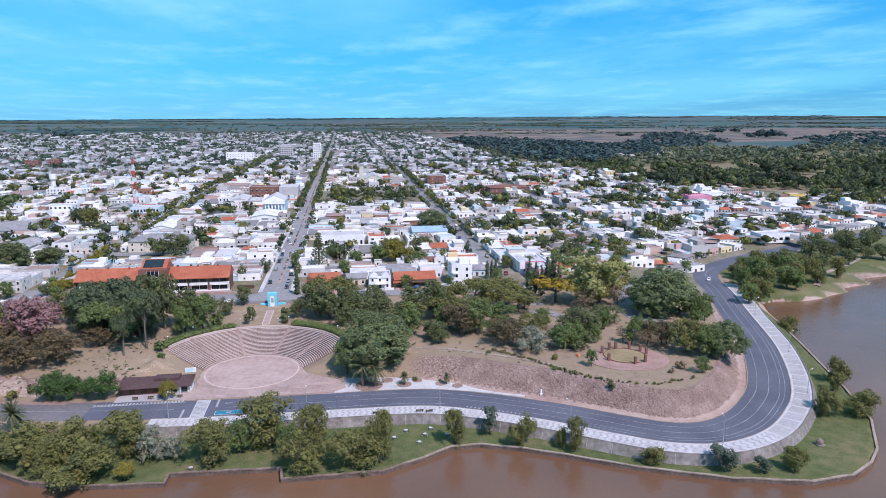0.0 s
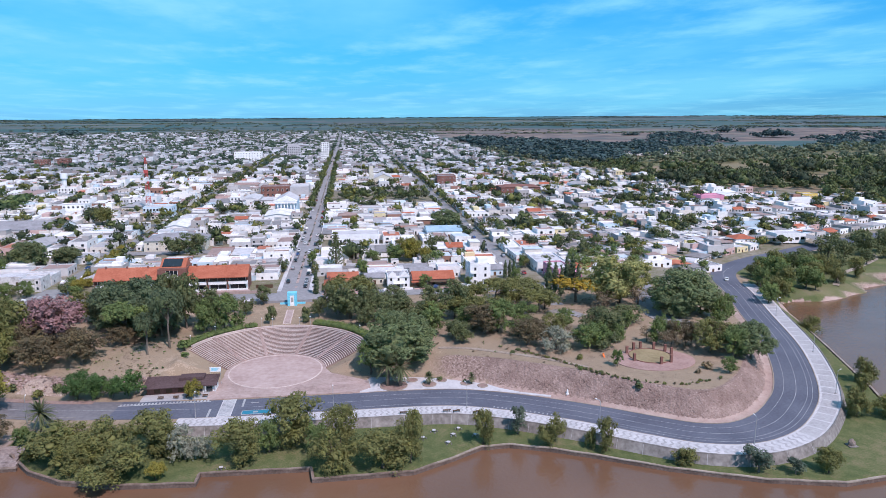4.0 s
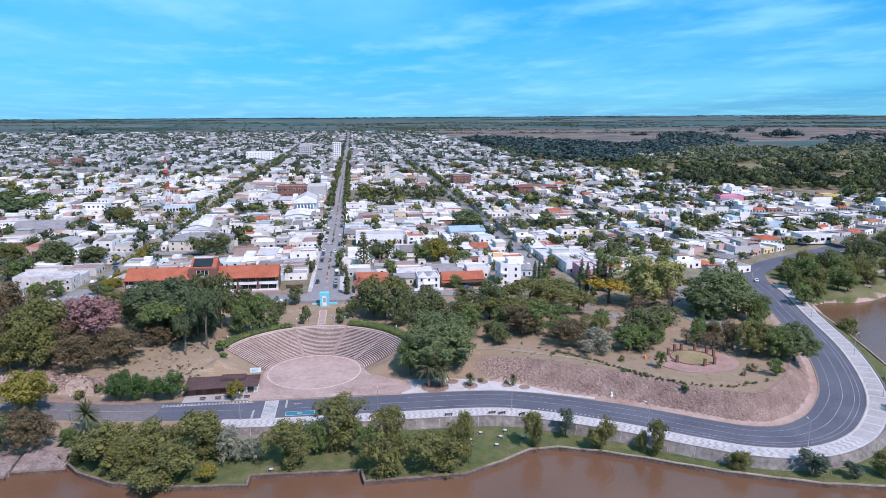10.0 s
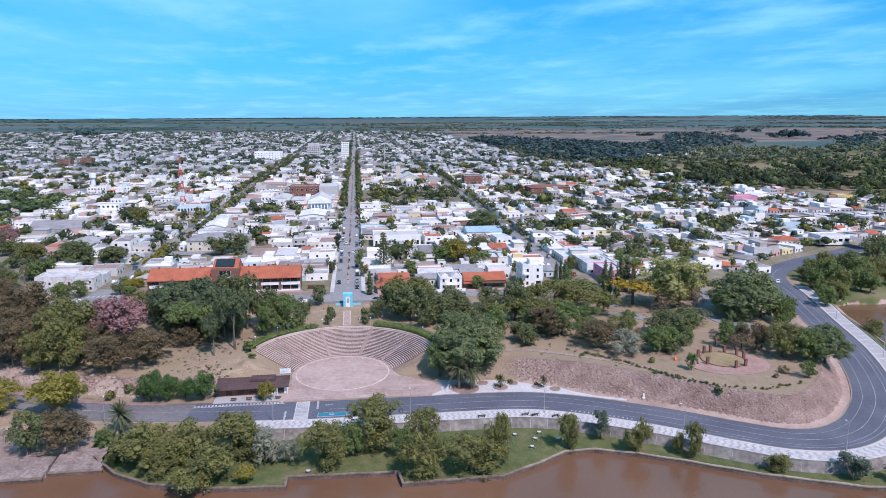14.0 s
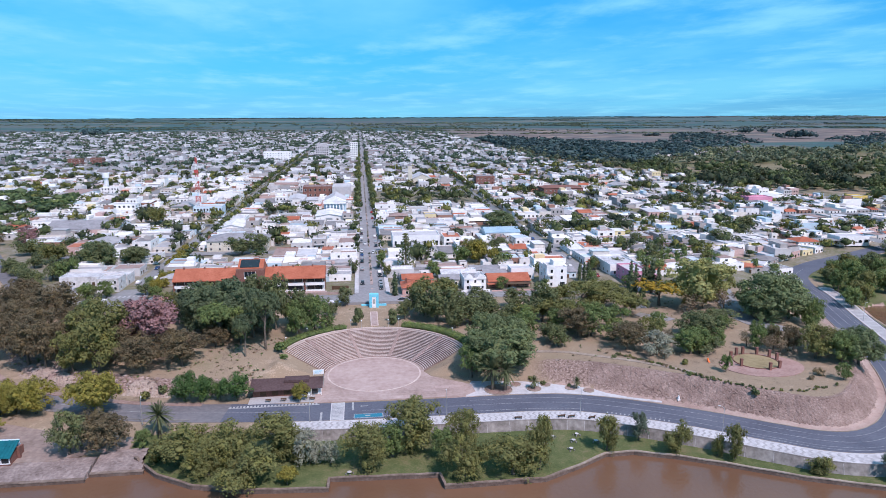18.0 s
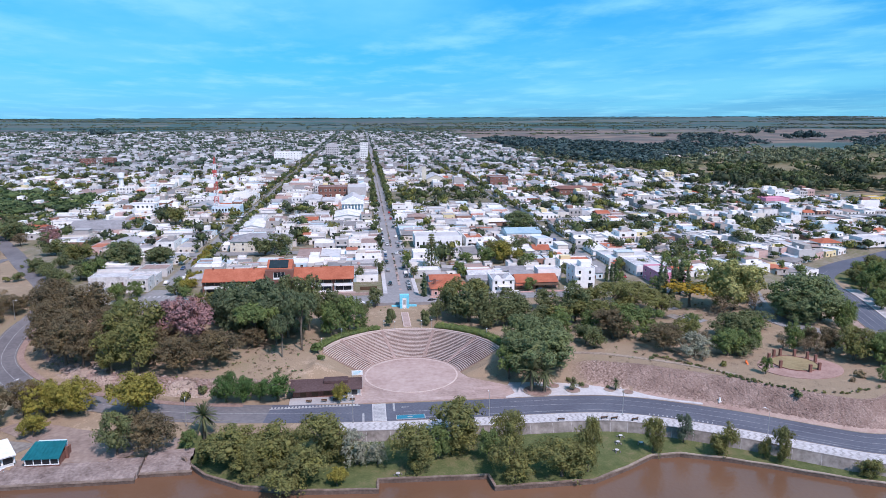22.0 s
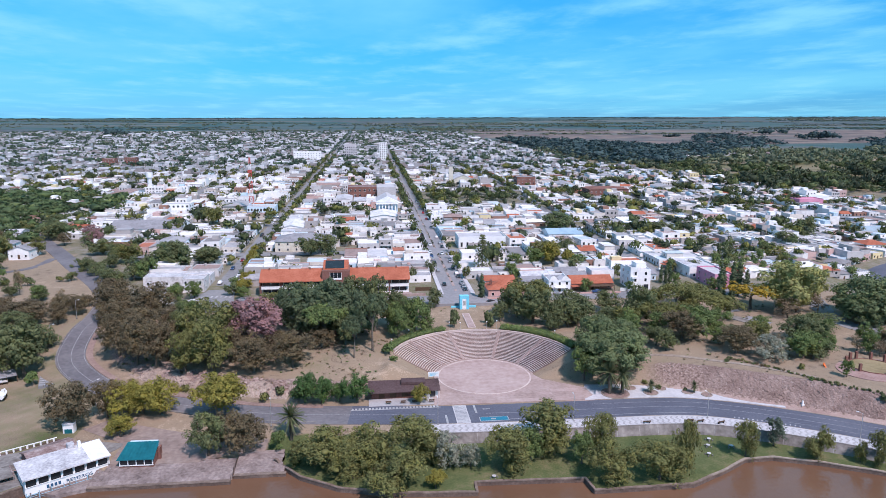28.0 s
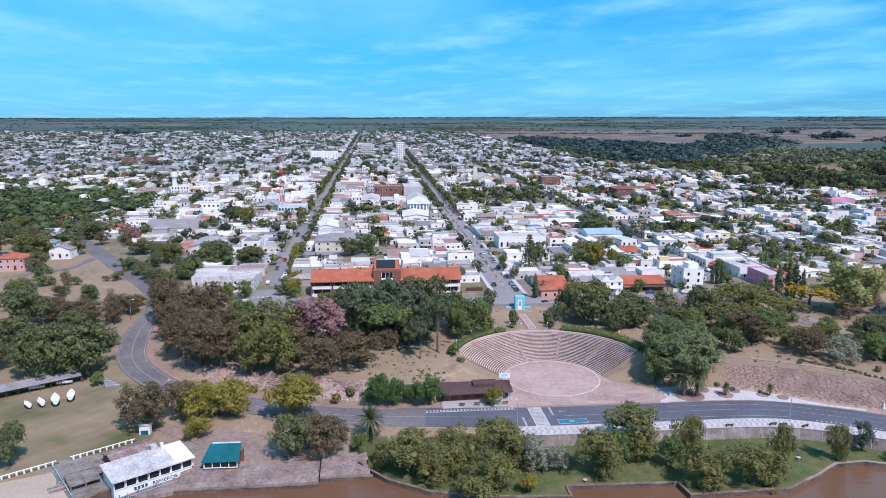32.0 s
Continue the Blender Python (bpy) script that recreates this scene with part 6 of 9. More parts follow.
ave = strip_mesh(-6.0, 286, 6.0, 420, 0.34, 60)
ave2 = strip_mesh(-6.0, 420, 6.0, 2750, 0.34, 60)
ave.add(ave2.v, ave2.f)
tagged(part("road_avenue", ave, OLD_ROAD), "wide pale concrete avenue running through the town", "road", kind="structure")
rng = random.Random(11)
for k, x in enumerate(XL):
    if abs(x) < 1:
        continue
    ys = 294 if -110 < x < 120 else (330 if x < 0 else 360)
    if x < -180:
        ys = 480
    ye = 2600
    if x > 200:
        ye = 560 if x > 420 else 760
    while ys < 700 and not (west_limit(ys) < x < east_limit(ys)):
        ys += 20
    while ye > 760 and not (west_limit(ye) < x < east_limit(ye) + 30):
        ye -= 50
    if ye - ys > 60:
        tagged(part("road_street", strip_mesh(x - 4.6, ys, x + 4.6, ye, 0.26 + 0.004 * (k % 3), 40), STREET), "grey asphalt side street between house blocks", "road", kind="structure")
for k, y in enumerate(YL):
    a, b = max(west_limit(y), -1700), east_limit(y)
    while y < 560 and side_of(np.array([(a, y)]), ROAD)[0][0] < 27:
        a += 2
    if y < 440:
        b = min(b, 150 if y < 300 else 296)
    tagged(part("road_cross_street", strip_mesh(a + 3, y - 5.0, b, y + 5.0, 0.30 + 0.004 * (k % 2), 1), STREET), "grey asphalt cross street between house blocks", "road", kind="structure")
def draped(points, n):
    line = curve(points, n)
    for k in range(len(line)):
        line[k, 2] = height(line[k, 0], line[k, 1]) + 0.02
    return line


tagged(part("road_park_lane", ribbon(draped([(106, 300, 7.4), (109, 286, 7.0), (109.5, 276, 6.7), (110, 267, 6.4)], 3), [(2.8, -0.3), (2.8, 0.1), (-2.8, 0.1), (-2.8, -0.3)]), STREET), "grey lane running down into the park", "road", kind="structure")
tagged(part("road_hill_lane", ribbon(draped([(-233, 362, 0), (-225, 369, 0), (-217, 375, 0), (-212, 385, 0), (-211, 401, 0)], 5), [(2.2, -0.6), (2.2, 0.12), (-2.2, 0.12), (-2.2, -0.6)]), BEND), "narrow grey lane branching over the hill", "road", kind="structure")
tagged(part("pavement_shore", ribbon(draped([(262, 300, 0), (272, 312, 0), (281, 322, 0), (299, 334, 0), (315, 345, 0), (330, 357, 0), (338, 370, 0)], 4), [(1.4, -0.5), (1.4, 0.1), (-1.4, 0.1), (-1.4, -0.5)]), COPING), "sandy footpath over the grass by the water", "path", kind="structure")
tagged(part("road_park_loop", ribbon(draped([(188, 247, 1), (179, 243, 3), (169, 239.5, 5), (158, 235.5, 6), (149, 237, 6.1), (144.5, 246, 6.1), (147, 262, 6.2), (153, 279, 6.6), (160, 298, 7.3)], 3), [(4, -0.6), (4, 0.15), (-4, 0.15), (-4, -0.6)]), STREET), "grey asphalt lane round the great tree", "road", kind="structure")
tagged(part("road_avenue_mouth", Geo().prism([(-19, 284.6), (19, 284.6), (14, 289), (7.6, 296), (7.2, 306), (-7.2, 306), (-7.6, 296), (-14, 289)], 5.6, 7.82), OLD_ROAD), "pale concrete mouth of the avenue behind the monument", "road", kind="structure")
court = thing("park_court", "two worn concrete slabs in the dry park", "slab", kind="structure")
for k in range(2):
    x, y = 103.0 + 5.2 * k, 258.5 - 1.4 * k
    part("slab", Geo().prism([(x, y), (x + 4.6, y - 8.5), (x + 8.8, y - 6.2), (x + 4.4, y + 3.2)], 5.4, height(x + 4, y - 3) + 0.16), OLD_ROAD if k else CONCRETE, court)
jn = thing("road_junction", "worn grey street junction with white crossing bars", "road", kind="structure")
part("surface", Geo().prism([(-112, 285), (-93, 285), (-96.5, 304), (-98.5, 318), (-110, 318), (-113, 304)], 5.6, 7.86), STREET, jn)
for k in range(7):
    part("bar", Geo().box(-110.5 + 2.0 * k, 303.5, 7.6, -109.7 + 2.0 * k, 306.5, 7.872), LINE, jn)
part("stop_bar", Geo().box(-104, 287.5, 7.6, -96, 288.0, 7.872), LINE, jn)
median_shrubs = []
med = thing("road_median", "planted median strips of the avenue", "median", kind="structure")
y = 302.0
while y < 1400:
    n = (y - Y0) % PITCH_Y
    if n < 9 or n > PITCH_Y - 9:
        y += 3
        continue
    part("planter", Geo().box(-0.6, y, zt(y) - 0.2, 0.6, y + 8.6, zt(y) + 0.42), PINK_PAVE if rng.random() < 0.6 else CONCRETE, med)
    if y < 900:
        for j in range(5):
            if rng.random() < 0.3:
                median_shrubs.append((rng.uniform(-0.2, 0.2), y + 0.9 + 1.7 * j, zt(y) + 0.35, rng.uniform(0.35, 0.6), rng.uniform(0.6, 1.3)))
    y += 9.5
for s in (-1, 1):
    side = thing("pavement_avenue", "pale pavements along the avenue", "pavement", kind="structure")
    for k in range(0, 11):
        a, b = Y0 + PITCH_Y * k + 6, Y0 + PITCH_Y * (k + 1) - 6
        x0, x1 = sorted((s * 6.0, s * 7.8))
        part("pavement_slab", Geo().box(x0, a, zt(a) - 0.2, x1, b, zt(b) + 0.46), PALE, side)


# ---- houses ----
def window(parent, x, y, z, w=1.1, h=1.3, face="s"):
    g = Geo()
    if face == "n":
        g.box(x - w / 2 - 0.1, y - 0.05, z - 0.1, x + w / 2 + 0.1, y + 0.06, z + h + 0.1, 0)
        g.box(x - w / 2, y - 0.05, z, x + w / 2, y + 0.075, z + h, 1)
    elif face == "s":
        g.box(x - w / 2 - 0.1, y - 0.06, z - 0.1, x + w / 2 + 0.1, y + 0.05, z + h + 0.1, 0)
        g.box(x - w / 2, y - 0.075, z, x + w / 2, y + 0.05, z + h, 1)
    else:
        s = -1 if face == "w" else 1
        a, b = sorted((x + s * 0.06, x - s * 0.05))
        g.box(a, y - w / 2 - 0.1, z - 0.1, b, y + w / 2 + 0.1, z + h + 0.1, 0)
        a, b = sorted((x + s * 0.075, x - s * 0.05))
        g.box(a, y - w / 2, z, b, y + w / 2, z + h, 1)
    return part("window", g, [WHITE, GLASS], parent)


def door(parent, x, y, z, w=1.1, h=2.2):
    return part("door", Geo().box(x - w / 2, y - 0.07, z, x + w / 2, y + 0.05, z + h), TIMBER, parent)


def walls_open(w, d, h, par=0.5, t=0.25):
    """Four walls with a parapet, open at the top, so that the roof lies inside."""
    x0, x1, y0, y1, z = -w / 2, w / 2, 0, d, h + par
    g = Geo()
    g.box(x0, y0, -0.6, x1, y0 + t, z).box(x0, y1 - t, -0.6, x1, y1, z)
    g.box(x0, y0 + t, -0.6, x0 + t, y1 - t, z).box(x1 - t, y0 + t, -0.6, x1, y1 - t, z)
    return g


HOUSE = {
    "flat": "white flat-roofed one-storey house with parapet",
    "flat_long": "long flat-roofed house with a rear yard wing",
    "two": "two-storey rendered house with a flat roof terrace",
    "shed": "low house with a sloping corrugated roof behind a parapet",
    "tile": "house with a pitched clay tile roof",
    "hip": "house with a low hipped sheet roof",
    "hall": "wide workshop hall with a pitched sheet roof",
    "stack": "stepped flat-roofed house with an upper room",
}


def make_house(kind):
    ob = thing("house", HOUSE[kind], "house", "houses of the town blocks")
    if kind == "flat":
        part("wall", walls_open(10, 15, 3.9), WALL_OB, ob)
        part("roof", Geo().box(-4.75, 0.25, 3.6, 4.75, 14.75, 3.9), ROOF_OB, ob)
        part("water_tank", Geo().disc(2.4, 9, 3.9, 5.3, 0.65, 12), WALL_OB, ob)
        xs = (-3.2, 3.2)
    elif kind == "flat_long":
        part("wall", walls_open(9, 12, 4.2), WALL_OB, ob)
        part("roof", Geo().box(-4.25, 0.25, 3.9, 4.25, 11.75, 4.2), ROOF_OB, ob)
        part("rear_wing", Geo().box(-4.5, 12, -0.6, 0.3, 23, 3.2), WALL_OB, ob)
        part("rear_roof", Geo().box(-4.6, 12, 3.2, 0.5, 23.2, 3.4), ROOF_OB, ob)
        xs = (-2.8, 2.8)
    elif kind == "two":
        part("wall", walls_open(9, 13, 6.8, 0.7), WALL_OB, ob)
        part("roof", Geo().box(-4.25, 0.25, 6.5, 4.25, 12.75, 6.8), ROOF_OB, ob)
        part("balcony", Geo().box(-3.4, -1.1, 3.2, 3.4, 0, 3.4), WALL_OB, ob)
        part("balcony_rail", Geo().box(-3.4, -1.1, 3.4, 3.4, -1.02, 4.3), WALL_OB, ob)
        part("stair_room", Geo().box(-1.2, 8, 6.8, 2.2, 12, 9.0), WALL_OB, ob)
        for x in (-2.4, 2.4):
            window(ob, x, 0, 4.4, 1.3, 1.5)
        for y in (4, 9):
            window(ob, 4.5, y, 4.4, 1.0, 1.3, "e")
            window(ob, -4.5, y, 4.4, 1.0, 1.3, "w")
        xs = (-2.8, 2.8)
    elif kind == "shed":
        part("wall", Geo().box(-5, 0, -0.6, 5, 0.25, 4.6).box(-5, 0.25, -0.6, -4.75, 16, 3.3).box(4.75, 0.25, -0.6, 5, 16, 3.3).box(-4.75, 15.75, -0.6, 4.75, 16, 3.2), WALL_OB, ob)
        part("roof", Geo().add([(-5, 0.25, 4.1), (5, 0.25, 4.1), (5, 16.4, 3.2), (-5, 16.4, 3.2), (-5, 0.25, 3.95), (5, 0.25, 3.95), (5, 16.4, 3.05), (-5, 16.4, 3.05)], [(0, 1, 2, 3), (7, 6, 5, 4), (1, 5, 6, 2), (2, 6, 7, 3), (3, 7, 4, 0)]), ROOF_OB, ob)
        xs = (-3.2, 3.2)
    elif kind == "tile":
        part("wall", Geo().box(-5, 0, -0.6, 5, 10, 3.2).add([(-5, 0, 3.2), (-5, 10, 3.2), (-5, 5, 5.1), (5, 0, 3.2), (5, 10, 3.2), (5, 5, 5.1)], [(0, 2, 1), (3, 4, 5)]), WALL_OB, ob)
        part("roof", Geo().gable(-5, 0, 5, 10, 3.2, 2.0), TILE, ob)
        part("chimney", Geo().box(2.2, 6, 3.5, 2.9, 6.7, 6.0), WALL_OB, ob)
        part("porch", Geo().box(-3, -2.2, 2.5, 0.5, 0, 2.7), TILE, ob)
        xs = (-3.4, 3.2)
    elif kind == "hip":
        part("wall", Geo().box(-6, 0, -0.6, 6, 12, 3.6), WALL_OB, ob)
        part("roof", Geo().hip(-6, 0, 6, 12, 3.6, 2.1), ROOF_OB, ob)
        xs = (-4, 4)
    elif kind == "hall":
        part("wall", Geo().box(-8, 0, -0.6, 8, 24, 4.6).add([(-8, 0, 4.6), (8, 0, 4.6), (0, 0, 6.6), (-8, 24, 4.6), (8, 24, 4.6), (0, 24, 6.6)], [(0, 1, 2), (4, 3, 5)]), WALL_OB, ob)
        part("roof", Geo().gable(-8, 0, 8, 24, 4.6, 2.0, along="y"), ROOF_OB, ob)
        part("gate", Geo().box(-2, -0.08, -0.2, 2, 0.05, 3.4), METAL, ob)
        xs = (-5, 5)
    else:
        part("wall", walls_open(10, 14, 3.8), WALL_OB, ob)
        part("roof", Geo().box(-4.75, 0.25, 3.5, 4.75, 13.75, 3.8), ROOF_OB, ob)
        part("upper_room", Geo().box(-4.9, 5, 3.8, 1.5, 13, 6.9), WALL_OB, ob)
        part("upper_roof", Geo().box(-5.1, 4.8, 6.9, 1.7, 13.2, 7.1), ROOF_OB, ob)
        window(ob, -1.6, 5, 4.6, 1.4, 1.3)
        part("yard_shed", Geo().box(0.5, 14.2, -0.6, 4.8, 18, 2.6), ROOF_OB, ob)
        xs = (-3, 3)
    for x in xs:
        window(ob, x, 0, 1.0, 1.2, 1.6)
    door(ob, 0, 0, -0.1)
    half, depth = {"flat": (5, 15), "flat_long": (4.5, 12), "two": (4.5, 13), "shed": (5, 16), "tile": (5, 10), "hip": (6, 12), "hall": (8, 24), "stack": (5, 14)}[kind]
    if kind != "flat_long":
        for x in (-0.55 * half, 0.5 * half):
            window(ob, x, depth, 1.0, 1.0, 1.3, "n")
        if kind == "two":
            window(ob, 0.2, depth, 4.3, 1.4, 1.4, "n")
    for y in (0.3 * depth, 0.72 * depth):
        window(ob, half, y, 1.0, 1.0, 1.25, "e")
        window(ob, -half, y, 1.0, 1.0, 1.25, "w")
    return ob


HOUSE_SIZE = {"flat": (10, 15), "flat_long": (9, 23), "two": (9, 13), "shed": (10, 16), "tile": (10, 10), "hip": (12, 12), "hall": (16, 24), "stack": (10, 18)}
KINDS = ["flat"] * 8 + ["flat_long"] * 7 + ["two"] * 5 + ["shed"] * 10 + ["tile"] * 1 + ["hip"] * 1 + ["hall"] * 1 + ["stack"] * 4
hr = random.Random(21)
far_boxes, far_roofs, far_wins, town_trees = [], [], [], []
HAND = [(-143, 314, -110, 340), (-254, 412, -236, 426), (-274, 460, -254, 476), (-150, 364, -128, 382), (-131, 368, -114, 384), (-174, 374, -146, 392), (-200, 400, -176, 420), (80, 460, 102, 480), (-80, 386, -56, 402), (44, 356, 66, 380), (-158, 506, -142, 522), (262, 388, 314, 410), (-96, 296, -14, 322), (8, 286, 96, 322), (-40, 538, -10, 582), (110, 290, 130, 326), (-66, 640, -12, 700), (8, 612, 98, 700)]
things_made = 0


def taken(x, y, m=6):
    if x > 125 and y < 575:
        d, i = side_of(np.array([(x, y)]), ROAD)
        if d[0] < 34 or y < 312 + 0.42 * (x - 125) or x > 560:
            return True
    if x < -118 and y < 600 and side_of(np.array([(x, y)]), ROAD)[0][0] < 19:
        return True
    return any(a - m < x < c + m and b - m < y < d + m for a, b, c, d in HAND)


def lots(bx, by):
    """Houses round the four sides of a block: kind, x, y, turn, widths."""
    half_x, half_y = PITCH_X / 2 - 7.0, PITCH_Y / 2 - 7.2
    out = []
    for turn, ox, oy, ln in ((0, 0, -half_y, 2 * half_x), (180, 0, half_y, 2 * half_x), (90, half_x, 0, 2 * half_y - 46), (270, -half_x, 0, 2 * half_y - 46)):
        s = -ln / 2
        while s < ln / 2 - 6:
            kind = hr.choice(KINDS)
            w0, d0 = HOUSE_SIZE[kind]
            w = min(w0 * hr.uniform(0.8, 1.25), ln / 2 - s)
            d = d0 * hr.uniform(0.85, 1.35)
            c = s + w / 2
            back = hr.choice((0, 0, 0, 0, 2.5))
            if turn == 0:
                x, y = c, oy + back
            elif turn == 180:
                x, y = -c, oy - back
            elif turn == 90:
                x, y = ox - back, c
            else:
                x, y = ox + back, -c
            if w > 5 and hr.random() < 0.93:
                out.append((kind, bx + x, by + y, turn, w / w0, d / d0))
            s += w + hr.choice((0, 0, 0, 0.4, 1.5, 4))
    return out


def rot(x, y, turn):
    a = radians(turn)
    return x * math.cos(a) - y * math.sin(a), x * math.sin(a) + y * math.cos(a)


for jy in range(len(YL) - 1):
    for jx in range(len(XL) - 1):
        bx, by = (XL[jx] + XL[jx + 1]) / 2, (YL[jy] + YL[jy + 1]) / 2
        if bx < west_limit(by) - 30 or bx > east_limit(by) + 30:
            continue
        z = zt(by)
        near = by < 460 and -260 < bx < 220 or by < 570 and -110 < bx < 60
        density = 1.0 if by < 1500 else 0.8
        for kind, x, y, turn, sx, sy in lots(bx, by):
            if not (west_limit(y) + 6 < x < east_limit(y) - 4) or taken(x, y) or hr.random() > density:
                if not taken(x, y) and hr.random() < 0.6:
                    town_trees.append((x, y, hr.uniform(2, 5), hr.uniform(4, 9)))
                continue
            zh = z if x < 140 or y > 520 else height(x, y)
            if near and things_made < 285:
                m = pose(x, y, zh, 0, 0, turn) @ Matrix.Diagonal((sx, sy, hr.uniform(0.72, 0.96), 1))
                put(("house", kind), lambda: make_house(kind), m)
                things_made += 1
                continue
            w, d = HOUSE_SIZE[kind]
            w, d = w * sx, d * sy
            h = {"two": 6.8, "stack": 5.0, "hall": 5.2}.get(kind, 3.1) * hr.uniform(0.8, 1.15)
            far_boxes.append((x, y, zh, turn, w, d, h, kind))
        n = (14 if abs(bx) < 110 else 26 if bx < 0 else 42) if by < 800 else (24 if by < 1300 else 22)
        if taken(bx, by, 0):
            n = 4
        for k in range(n):
            x, y = bx + hr.uniform(-36, 36), by + hr.uniform(-36, 36)
            if hr.random() < 0.35:
                x = bx + hr.choice((-1, 1)) * hr.uniform(42.5, 46.5)
            if west_limit(y) < x < east_limit(y) + 10 and not taken(x, y, 1):
                town_trees.append((x, y, hr.choice((2.2, 3.0, 3.6, 4.4, 5.6)) * hr.uniform(0.8, 1.2), hr.uniform(4.5, 10)))
        for c in range(hr.choice((0, 1, 1)) if abs(bx) < 110 and by < 800 else hr.choice((1, 1, 2, 2)) if by < 1300 else hr.choice((0, 1, 1))):
            cx, cy = bx + hr.uniform(-32, 32), by + hr.uniform(-30, 30)
            for k in range(hr.randrange(4, 10)):
                x, y = cx + hr.gauss(0, 6.5), cy + hr.gauss(0, 6.5)
                if west_limit(y) < x < east_limit(y) + 10 and not taken(x, y, 1):
                    town_trees.append((x, y, hr.uniform(3.2, 6.0), hr.uniform(6.5, 12)))
        # yard sheds and roofs behind the houses
        for k in range(46 if by < 900 else 34 if by < 1300 else 18):
            x, y = bx + hr.uniform(-32, 32), by + hr.uniform(-30, 26)
            if west_limit(y) + 6 < x < east_limit(y) - 6 and not taken(x, y, 3):
                far_boxes.append((x, y, z if x < 140 or y > 520 else height(x, y), hr.choice((0, 90)), *hr.choice(((hr.uniform(2.5, 5), hr.uniform(2.5, 6)), (hr.uniform(6, 16), hr.uniform(5, 13)))), hr.uniform(2.2, 4.2), "yard"))

# houses that follow the riverside road and the edge of the park
for off, step in ((15, 11.5), (34, 12.5)):
    k = road_index(219, 328)
    run = 6.0
    while ROAD[k, 0] < 470:
        run += float(np.linalg.norm(ROAD[k + 1, :2] - ROAD[k, :2]))
        k += 1
        if run < step:
            continue
        run = 0.0
        nx_, ny_ = normals(ROAD)[k]
        x, y = ROAD[k, 0] + nx_ * off, ROAD[k, 1] + ny_ * off
        if any(a - 5 < x < c + 5 and b - 5 < y < d + 5 for a, b, c, d in HAND):
            continue
        kind = hr.choice(("flat", "shed", "shed", "tile", "hip", "flat_long", "stack"))
        w, d = HOUSE_SIZE[kind]
        m = pose(x, y, height(x, y) + 0.1, 0, 0, math.degrees(math.atan2(ny_, nx_)) - 90 + hr.uniform(-4, 4)) @ Matrix.Diagonal((hr.uniform(0.9, 1.15), hr.uniform(0.8, 1.1), hr.uniform(0.72, 0.9), 1))
        put(("house", kind), lambda: make_house(kind), m)
for k in range(8):
    kind = hr.choice(("flat", "stack", "tile", "shed", "flat_long", "hip"))
    x, y = 140 + 10.8 * k, 318 + 2.2 * k + hr.uniform(-1, 1)
    put(("house", kind), lambda: make_house(kind), pose(x, y, height(x, y), 0, 0, hr.uniform(4, 14)) @ Matrix.Diagonal((hr.uniform(0.95, 1.2), hr.uniform(0.8, 1.0), 0.82, 1)))
for k in range(70):
    x, y = hr.uniform(135, 330), hr.uniform(318, 400)
    d, i = side_of(np.array([(x, y)]), ROAD)
    if d[0] > 9 and y > 312 + 0.2 * (x - 135):
        town_trees.append((x, y, hr.uniform(2.5, 5), hr.uniform(5, 9)))
for k in range(150):
    x, y = hr.uniform(128, 420), hr.uniform(314, 430)
    d, i = side_of(np.array([(x, y)]), ROAD)
    if d[0] > 20 and y > 322 + 0.2 * (x - 135) and not any(a - 3 < x < c + 3 and b - 3 < y < e + 3 for a, b, c, e in HAND):
        far_boxes.append((x, y, height(x, y), hr.choice((12, 100, 20)), hr.uniform(5, 12), hr.uniform(5, 13), hr.uniform(2.4, 4.0), "yard"))

# plaza with many trees
for k in range(62):
    x, y = hr.uniform(14, 94), hr.uniform(618, 694)
    town_trees.append((x, y, hr.uniform(3.0, 6.0), hr.uniform(5, 11)))


for k in range(110):
    x, y = hr.uniform(480, 900), hr.uniform(1240, 1400)
    if abs(y - 1285 - 0.33 * (x - 540)) < 55:
        far_boxes.append((x, y, zt(y, x), hr.choice((0, 90, 20)), hr.uniform(9, 22), hr.uniform(8, 14), hr.uniform(3, 4.5), hr.choice(("flat", "hip", "yard", "tile"))))


